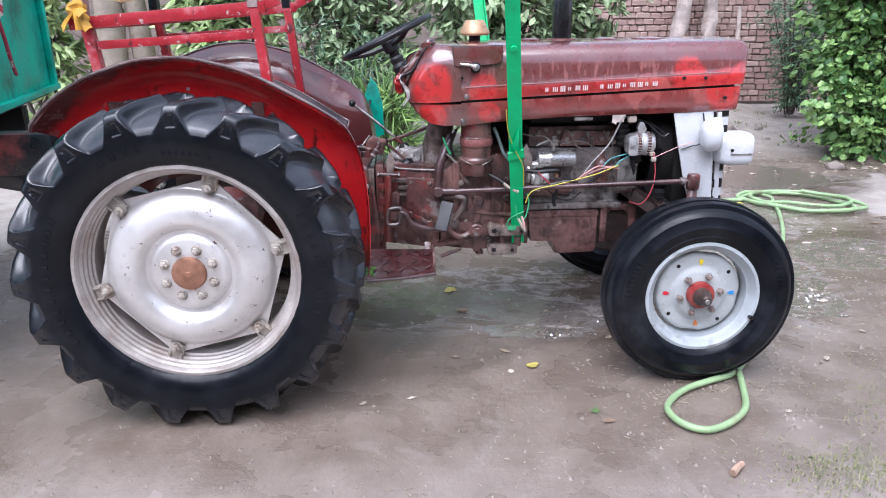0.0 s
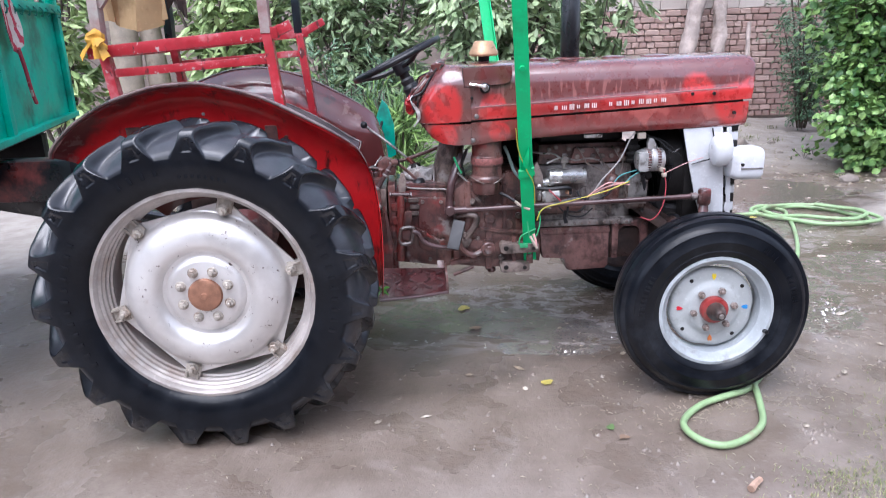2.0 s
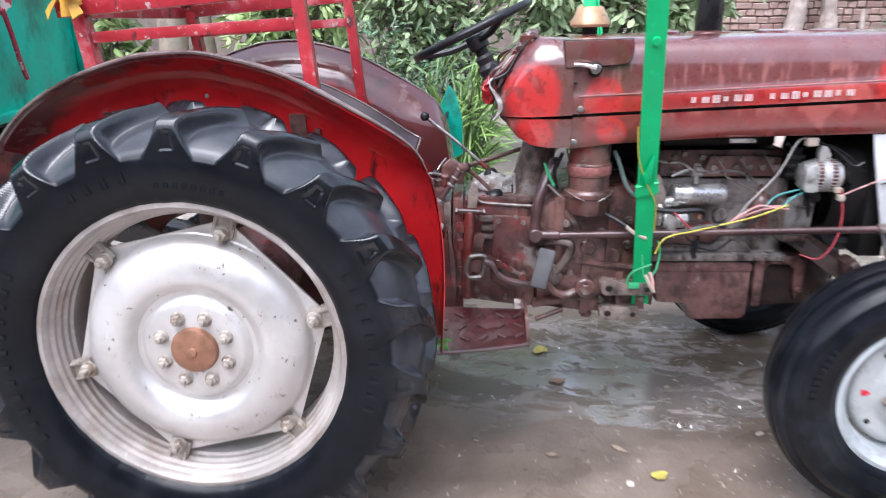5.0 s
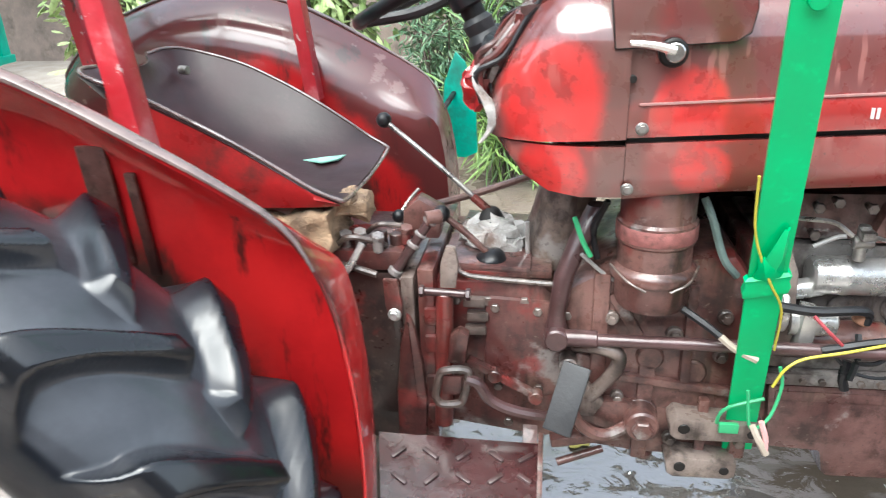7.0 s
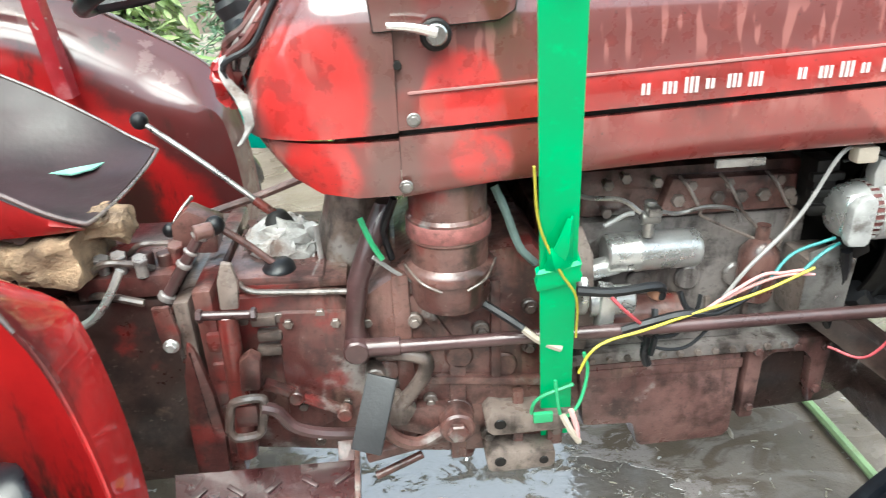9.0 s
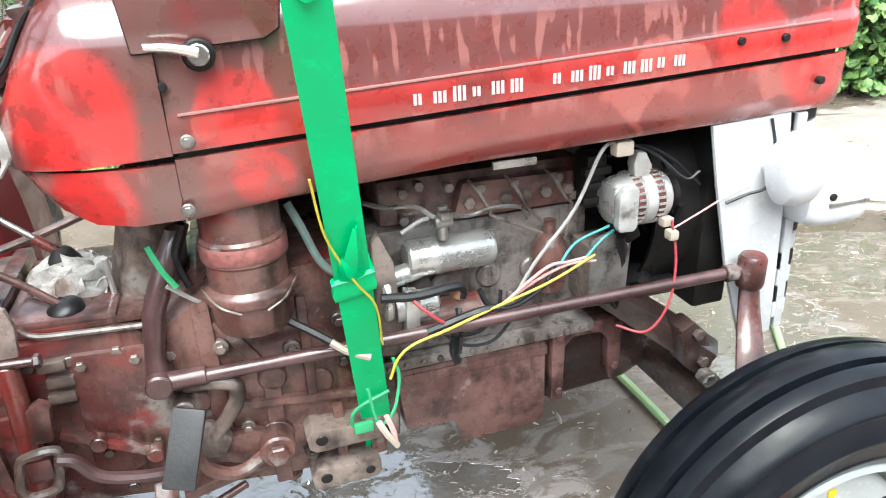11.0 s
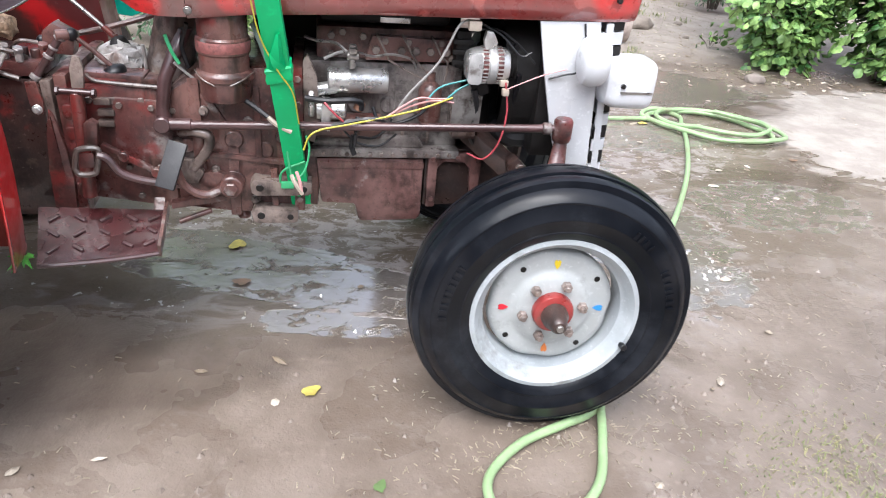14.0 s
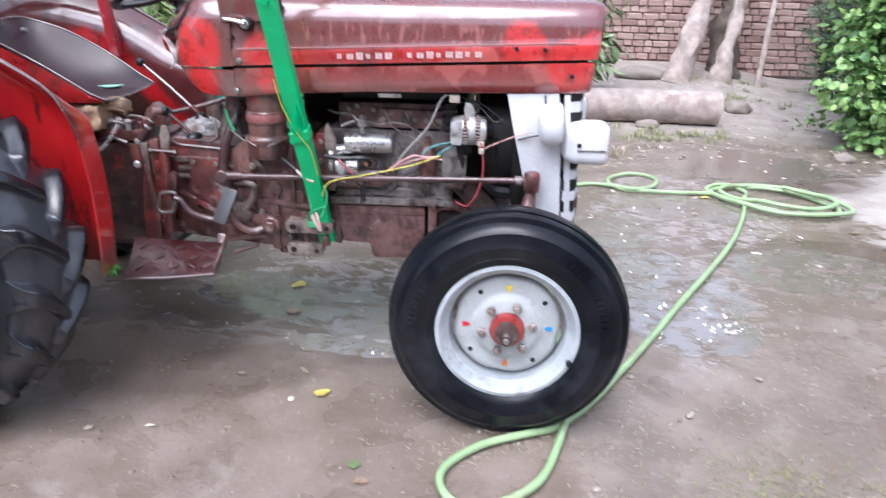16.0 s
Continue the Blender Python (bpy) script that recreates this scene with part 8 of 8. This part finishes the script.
def tall_tree(base, height, seed, mat, leaf, count, label, crown=(1.9, 1.6)):
    rnd = random.Random(seed)
    t = thing("tree", label, "tree")
    b = bmesh.new()
    base = Vector(base)
    top = base + Vector((rnd.uniform(-0.4, 0.4), rnd.uniform(-0.2, 0.4), height))
    tube(b, [base, base.lerp(top, 0.5) + Vector((0.12, 0.05, 0)), top], 0.13, 10, 6, 0.03)
    limbs = []
    for k in range(10):
        f = rnd.uniform(0.4, 0.95)
        p = base.lerp(top, f)
        a = rnd.uniform(0, 2 * math.pi)
        e = p + Vector((math.cos(a) * crown[0] * rnd.uniform(0.5, 1), math.sin(a) * crown[1] * rnd.uniform(0.5, 1), rnd.uniform(0.2, 0.9)))
        tube(b, [p, p.lerp(e, 0.5) + Vector((0, 0, 0.12)), e], 0.04, 6, 4, 0.01)
        limbs += curve_pts([p, p.lerp(e, 0.5) + Vector((0, 0, 0.12)), e], 6)[3:]
    part("trunk", b, BARK, t, "brown tree trunk with limbs")
    spots = []
    while len(spots) < count:
        q = rnd.choice(limbs)
        c = q + Vector((rnd.gauss(0, 0.32), rnd.gauss(0, 0.32), rnd.gauss(0, 0.28)))
        for j in range(10):
            spots.append((c + Vector((rnd.gauss(0, 0.13), rnd.gauss(0, 0.13), rnd.gauss(0, 0.12))), (rnd.gauss(0, 1), rnd.gauss(0, 1), rnd.gauss(0, 0.5))))
    leaves_mesh("crown", spots, leaf, mat, t, "uneven crown of many leaves", rnd, (1.0, 0.5), 0.3)


tall_tree((0.8, 10.2, 0.0), 4.6, 31, LEAF_D, 0.20, 2200, "tall green tree behind the wall")
tall_tree((4.4, 11.5, 0.0), 4.4, 32, LEAF_D, 0.20, 2000, "pale green tree behind the wall")
tall_tree((8.2, 11.0, 0.0), 4.6, 33, LEAF_A, 0.20, 1800, "green tree behind the wall")
tall_tree((-3.2, 9.8, 0.0), 5.0, 34, LEAF_A, 0.20, 2200, "tall green tree behind the wall")
tall_tree((-6.5, 6.2, 0.0), 4.6, 35, LEAF_A, 0.20, 1600, "tall green tree behind the trailer")

# ---- logs, poles and stones ----


def trunk_pole(name, pts, r0, r1, mat, label, category, wob=0.02, seg=12):
    b = mk(tube, pts, r0, seg, 7, r1)
    for v in b.verts:
        v.co += wob * noise.noise_vector(v.co * 5.0) + wob * 0.3 * noise.noise_vector(v.co * 17)
    return solo(name, b, mat, label, category)


trunk_pole("leaning_trunk", [(4.20, 6.25, 0.06), (4.30, 6.35, 0.32), (4.45, 6.55, 0.72), (4.66, 6.90, 1.25), (4.93, 7.15, 2.3), (5.05, 7.25, 3.0)], 0.165, 0.085, WOOD, "weathered grey leaning tree trunk post", "post", 0.05)
trunk_pole("upright_trunk", [(4.74, 6.32, 0.06), (4.82, 6.42, 0.35), (4.98, 6.70, 0.8), (5.09, 6.95, 1.23), (5.10, 7.1, 2.0), (5.06, 7.2, 3.0)], 0.112, 0.080, WOOD, "pale weathered upright trunk post", "post", 0.05)
trunk_pole("stump", [(4.93, 6.78, 0.08), (4.95, 6.84, 0.35), (4.92, 6.9, 0.70), (4.95, 6.95, 1.00)], 0.21, 0.12, BARK, "dark rough stump behind the trunk posts", "stump", 0.09, 16)
trunk_pole("stake", [(5.24, 6.32, 0.06), (5.38, 6.64, 0.75), (5.50, 6.92, 1.42)], 0.035, 0.030, WOOD, "thin pale wooden stake", "stake", 0.008, 8)
trunk_pole("log", [(2.55, 4.42, 0.155), (3.2, 4.38, 0.158), (4.12, 4.30, 0.165)], 0.150, 0.165, WOOD, "thick grey felled log lying on the ground", "log", 0.012, 22)
PALEBARK = plain("pale_smooth_bark", (0.36, 0.30, 0.235), 0.85, 0.0, 0.3, 8, (0.19, 0.155, 0.12), 0.4, 0.5)
trunk_pole("old_tree", [(-2.23, 4.6, -0.02), (-2.21, 4.6, 0.9), (-2.19, 4.62, 2.2), (-2.24, 4.7, 3.6)], 0.155, 0.115, PALEBARK, "pale smooth tree trunk behind the tractor", "tree trunk", 0.014, 16)
trunk_pole("old_tree", [(-1.90, 4.75, -0.02), (-1.93, 4.73, 0.8), (-1.96, 4.7, 1.6), (-2.02, 4.75, 3.2)], 0.125, 0.095, PALEBARK, "thinner pale tree trunk beside a thicker one", "tree trunk", 0.014, 16)


def stone(at, size, seed, label="small grey stone lying on the yard"):
    b = bmesh.new()
    bmesh.ops.create_icosphere(b, subdivisions=3, radius=1.0)
    for v in b.verts:
        p = v.co.copy()
        v.co = Vector((p.x * size[0], p.y * size[1], p.z * size[2])) * (1 + 0.22 * noise.noise(p * 1.7 + Vector((seed, 0, 0))))
        v.co += Vector((at[0], at[1], at[2] if len(at) > 2 else ground_height(at[0], at[1]) + size[2] * 0.45))
    return solo("stone", b, STONE, label, "stone", "stones in the yard")


stone((4.74, 3.04), (0.085, 0.06, 0.05), 1.0, "smooth grey stone beside the bush")
stone((4.55, 4.95), (0.13, 0.10, 0.09), 2.0, "dark rough stone near the log")
stone((3.42, 4.12), (0.12, 0.07, 0.05), 3.0, "low stone against the log")
stone((3.80, 6.35), (0.30, 0.18, 0.09), 4.0, "low pale earthy stone by the trunk posts")
for i, (x, y, r) in enumerate(((3.4, 5.6, 0.05), (4.9, 4.6, 0.035), (5.1, 5.2, 0.05), (4.3, 3.5, 0.025), (3.95, 5.4, 0.04), (5.0, 3.0, 0.03), (4.45, 2.6, 0.012), (2.5, 4.0, 0.03), (3.0, 6.3, 0.06), (5.35, 4.2, 0.04))):
    stone((x, y), (r, r * 0.8, r * 0.5), 10.0 + i)


# ---- small things on the ground ----


def flat_leaf(at, size, turn, mat, label):
    b = bmesh.new()
    lobes = [0.80 + 0.13 * math.cos(3 * 2 * math.pi * k / 14 + at[0] * 5) + 0.10 * noise.noise((k * 0.9, at[0] * 7, at[1] * 7)) - (0.28 if k == 9 else 0) for k in range(14)]
    pts = [(math.cos(2 * math.pi * k / 14) * size * q, math.sin(2 * math.pi * k / 14) * size * 0.75 * q) for k, q in enumerate(lobes)]
    c = b.verts.new((0, 0, 0.002))
    ring = [b.verts.new((x, y, 0.001 + 0.004 * abs(math.sin(3 * i)))) for i, (x, y) in enumerate(pts)]
    for k in range(14):
        b.faces.new((c, ring[k], ring[(k + 1) % 14]))
    bmesh.ops.transform(b, matrix=Matrix.Translation((at[0], at[1], ground_height(*at) + 0.004)) @ Matrix.Rotation(radians(turn), 4, "Z"), verts=b.verts)
    return solo("fallen_leaf", solidify(b, 0.0006), mat, label, "leaf", "fallen leaves")


YLEAF = plain("yellow_fallen_leaf", (0.60, 0.50, 0.12), 0.55, scale=40)
TLEAF = plain("tan_fallen_leaf", (0.33, 0.22, 0.15), 0.7, scale=40)
flat_leaf((1.268, -0.50), 0.036, 40, YLEAF, "yellow fallen leaf on wet earth")
flat_leaf((1.47, -0.93), 0.026, 10, TLEAF, "curled tan fallen leaf on wet earth")
flat_leaf((1.44, -0.86), 0.026, 80, plain("green_fallen_leaf", (0.12, 0.20, 0.07), 0.5, scale=40), "green fallen leaf on wet earth")
flat_leaf((0.98, 0.38), 0.05, 70, YLEAF, "pale yellow fallen leaf under the tractor")
flat_leaf((1.02, 0.10), 0.04, 10, TLEAF, "tan fallen leaf under the tractor")
flat_leaf((3.32, 1.95), 0.04, 30, YLEAF, "yellow fallen leaf by the hose")
flat_leaf((4.0, 1.35), 0.035, 30, TLEAF, "tan fallen leaf by the hose")
trunk_pole("wood_chip", [(1.775, -1.275, 0.012), (1.80, -1.25, 0.014), (1.83, -1.225, 0.012)], 0.013, 0.010, plain("pale_split_wood", (0.50, 0.33, 0.24), 0.8, scale=30), "pale splinter of wood on the ground", "wood chip", 0.004, 6)


def scatter(name, spots, make, mat, label, category):
    verts, faces = [], []
    for p in spots:
        make(Vector((p[0], p[1], ground_height(p[0], p[1]))), verts, faces)
    me = bpy.data.meshes.new(name)
    me.from_pydata([tuple(v) for v in verts], [], faces)
    me.materials.append(mat)
    tagged(new(name, me), label, category, kind="stuff")


srnd = random.Random(77)


def straw_bit(p, verts, faces):
    a, l, w = srnd.uniform(0, math.pi), srnd.uniform(0.003, 0.011), srnd.uniform(0.0010, 0.0022)
    d, s = Vector((math.cos(a), math.sin(a), srnd.uniform(-0.1, 0.25))) * l, Vector((-math.sin(a), math.cos(a), 0)) * w
    i = len(verts)
    z = Vector((0, 0, 0.003))
    verts += [p + z - d - s, p + z + d - s, p + z + d + s, p + z - d + s, p + z * 2]
    faces += [(i, i + 1, i + 4), (i + 1, i + 2, i + 4), (i + 2, i + 3, i + 4), (i + 3, i, i + 4)]


spots = []
for cx, cy, sx, sy, n in ((1.2, -0.7, 0.7, 0.5, 200), (2.2, -0.6, 0.5, 0.5, 200), (2.05, -0.72, 0.16, 0.05, 130), (1.75, -0.80, 0.12, 0.05, 90), (2.3, -0.42, 0.08, 0.12, 90), (1.75, -0.55, 0.25, 0.2, 90), (0.3, -1.3, 0.7, 0.35, 120), (2.7, 0.0, 0.6, 0.6, 420), (1.0, -1.6, 1.0, 0.4, 260), (3.4, 1.2, 0.9, 0.7, 260), (4.0, 4.8, 0.9, 0.8, 360)):
    spots += [(srnd.gauss(cx, sx), srnd.gauss(cy, sy)) for _ in range(n)]
scatter("straw", spots, straw_bit, STRAW, "scattered bits of straw and chaff on the mud", "straw")


def clod(p, verts, faces):
    r = srnd.uniform(0.004, 0.013)
    i = len(verts)
    pts = [Vector((srnd.gauss(0, 1), srnd.gauss(0, 1), srnd.gauss(0, 0.6))).normalized() * r for _ in range(2)]
    for k in range(5):
        a = 2 * math.pi * k / 5
        verts.append(p + Vector((math.cos(a) * r * srnd.uniform(0.7, 1.2), math.sin(a) * r * srnd.uniform(0.7, 1.2), 0.0)))
    verts.append(p + Vector((0, 0, r * 0.8)))
    faces += [(i + k, i + (k + 1) % 5, i + 5) for k in range(5)]


spots = []
for cx, cy, sx, sy, n in ((2.35, -0.55, 0.05, 0.05, 30), (2.15, -0.95, 0.04, 0.03, 24), (2.9, 0.15, 0.12, 0.06, 40), (1.1, 0.55, 0.10, 0.08, 60), (1.6, -0.9, 1.2, 0.6, 260), (3.0, 1.0, 0.8, 1.0, 160), (0.0, -1.4, 1.0, 0.3, 120), (4.0, 5.2, 0.9, 0.9, 400)):
    spots += [(srnd.gauss(cx, sx), srnd.gauss(cy, sy)) for _ in range(n)]
scatter("clods", spots, clod, EARTH, "small clods of mud on the yard", "mud clods")


def blade(p, verts, faces):
    a, l, w = srnd.uniform(0, 2 * math.pi), srnd.uniform(0.008, 0.024), srnd.uniform(0.0008, 0.0018)
    d = Vector((math.cos(a), math.sin(a), 0))
    s = Vector((-math.sin(a), math.cos(a), 0)) * w
    i = len(verts)
    m = p + d * l * 0.35 + Vector((0, 0, l * 0.6))
    e = p + d * l + Vector((0, 0, l * srnd.uniform(0.3, 0.8)))
    verts += [p - s, p + s, m + s, m - s, e]
    faces += [(i, i + 1, i + 2, i + 3), (i + 3, i + 2, i + 4)]


spots = []
for cx, cy, sx, sy, n in ((2.20, -1.28, 0.16, 0.08, 1000), (2.75, -0.95, 0.20, 0.14, 1300), (2.9, 3.7, 0.5, 0.22, 700), (3.6, 3.75, 0.5, 0.15, 500), (4.3, 4.9, 0.5, 0.4, 500), (4.6, 6.0, 0.6, 0.5, 500), (5.1, 3.2, 0.5, 0.15, 300), (2.7, 2.55, 0.35, 0.2, 260)):
    spots += [(srnd.gauss(cx, sx), srnd.gauss(cy, sy)) for _ in range(n)]
scatter("grass", spots, blade, GRASS, "thin patches of short yard grass", "grass")



def litter_flake(p, verts, faces):
    a, l, w = srnd.uniform(0, 6.28), srnd.uniform(0.012, 0.034), srnd.uniform(0.006, 0.016)
    d, e = Vector((math.cos(a), math.sin(a), srnd.uniform(-0.1, 0.3))) * l, Vector((-math.sin(a), math.cos(a), srnd.uniform(-0.2, 0.3))) * w
    i = len(verts)
    z = Vector((0, 0, 0.006))
    verts += [p + z - d, p + z - d * 0.3 - e, p + z + d * 0.6 - e * 0.8, p + z + d, p + z + d * 0.4 + e, p + z - d * 0.5 + e * 0.9, p + z * 2.2]
    faces += [(i + k, i + (k + 1) % 6, i + 6) for k in range(6)]


LITTER = leaf_mat("dry_leaf_litter", (0.20, 0.15, 0.10), (0.62, 0.55, 0.46))
spots = []
for cx, cy, sx, sy, n in ((4.0, 3.6, 0.7, 0.5, 120), (4.6, 4.6, 0.5, 0.7, 110), (4.2, 5.7, 0.7, 0.5, 110), (3.2, 3.6, 0.5, 0.3, 60), (3.4, 5.6, 0.6, 0.5, 60), (5.2, 3.0, 0.4, 0.2, 50), (3.2, 1.4, 0.7, 0.7, 34), (1.6, -0.4, 0.9, 0.4, 14)):
    spots += [(srnd.gauss(cx, sx), srnd.gauss(cy, sy)) for _ in range(n)]
scatter("leaf_litter", spots, litter_flake, LITTER, "dry leaves and scraps scattered on bare earth", "litter")


def long_blade(p, verts, faces):
    a, l, w = srnd.uniform(0, 2 * math.pi), srnd.uniform(0.03, 0.09), srnd.uniform(0.0016, 0.0034)
    d, s = Vector((math.cos(a), math.sin(a), 0)), Vector((-math.sin(a), math.cos(a), 0)) * w
    i = len(verts)
    m = p + d * l * 0.3 + Vector((0, 0, l * 0.55))
    e = p + d * l * 0.9 + Vector((0, 0, l * srnd.uniform(0.4, 0.9)))
    verts += [p - s, p + s, m + s, m - s, e]
    faces += [(i, i + 1, i + 2, i + 3), (i + 3, i + 2, i + 4)]


spots = []
for k in range(70):
    cx, cy = srnd.choice(((2.9, 3.75, 0.5, 0.22), (3.6, 3.85, 0.45, 0.14), (4.5, 5.4, 0.4, 0.6), (2.75, 2.55, 0.3, 0.2), (3.6, 5.2, 0.6, 0.3), (4.9, 6.3, 0.5, 0.3)))[:2]
    cx, cy = srnd.gauss(cx, 0.35), srnd.gauss(cy, 0.2)
    spots += [(srnd.gauss(cx, 0.04), srnd.gauss(cy, 0.035)) for _ in range(26)]
scatter("grass_tufts", spots, long_blade, GRASS, "sparse yellow-green grass tufts round the log", "grass")

# ---- bricks of the wall, nearest stretch one by one ----


def lay_bricks():
    rnd = brick_rnd
    kinds = [(0.205, 0.072), (0.100, 0.072), (0.150, 0.072)]
    meshes = {k: [brick_mesh("brick", l, h, 0.06, BRICK, 40 + 3 * k + j) for j in range(3)] for k, (l, h) in enumerate(kinds)}
    course = 0.088
    rest_v, rest_f = [], []
    made = 0
    for row in range(18):
        z = 0.04 + course * (row + 0.5)
        x = 2.2 + rnd.uniform(-0.1, 0.1)
        while x < 8.6:
            k = rnd.choice((0, 0, 1, 2, 1) if row % 3 else (1, 1, 1, 0))
            l = kinds[k][0]
            cx = x + l / 2
            place = Vector((cx, WALL_Y + 0.004 + rnd.uniform(-0.008, 0.006), z + rnd.uniform(-0.005, 0.005)))
            if 3.7 < cx < 6.15 and made < 300:
                ob = new("brick", rnd.choice(meshes[k]))
                ob.location = place
                ob.rotation_euler = (0, rnd.uniform(-0.025, 0.025), rnd.uniform(-0.03, 0.03))
                ob.parent = wall_back
                made += 1
            else:
                i = len(rest_v)
                for sx in (-0.5, 0.5):
                    for sy in (-0.03, 0.03):
                        for sz in (-0.036, 0.036):
                            rest_v.append((place.x + sx * l, place.y + sy, place.z + sz))
                rest_f += [(i, i + 1, i + 5, i + 4), (i + 1, i + 3, i + 7, i + 5), (i, i + 4, i + 6, i + 2), (i, i + 2, i + 3, i + 1), (i + 4, i + 5, i + 7, i + 6)]
            x += l + 0.016
    me = bpy.data.meshes.new("brick_rest")
    me.from_pydata(rest_v, [], rest_f)
    me.materials.append(BRICK)
    ob = new("brick_rest", me)
    ob.parent = wall_back
    tagged(ob, "rest of the red bricks", kind="stuff")
    bl = [brick_mesh("block", 0.382, 0.178, 0.06, BLOCK, 70 + j) for j in range(3)]
    for row in range(3):
        x = 2.3 + 0.19 * (row % 2)
        while x < 8.6:
            ob = new("concrete_block", bl[int(rnd.uniform(0, 3))])
            ob.location = (x, WALL_Y + 0.028 + rnd.uniform(-0.004, 0.004), 1.635 + 0.085 + row * 0.185)
            ob.rotation_euler = (0, rnd.uniform(-0.012, 0.012), 0)
            ob.parent = wall_back
            x += 0.39


lay_bricks()


def weed_tuft(at, n, size, seed):
    rnd = random.Random(seed)
    b = bmesh.new()
    for k in range(n):
        a, h = rnd.uniform(0, 6.28), rnd.uniform(0.5, 1.0) * size
        d = Vector((math.cos(a), math.sin(a), rnd.uniform(-0.5, 1.2))).normalized()
        s = d.orthogonal().normalized() * size * 0.10
        p = Vector(at)
        q = [p, p + d * h * 0.5 + s, p + d * h + Vector((0, 0, -0.25 * h)), p + d * h * 0.5 - s]
        b.faces.new([b.verts.new(v) for v in q])
    return solo("weed_tuft", solidify(b, 0.0008), WEED, "small fresh green weed caught by the wheel", "weed")


WEED = leaf_mat("fresh_green_weed", (0.05, 0.30, 0.03), (0.16, 0.50, 0.10))
weed_tuft((0.596, -0.50, 0.455), 16, 0.055, 4)
weed_tuft((-0.02, -0.66, 0.251), 7, 0.045, 9)
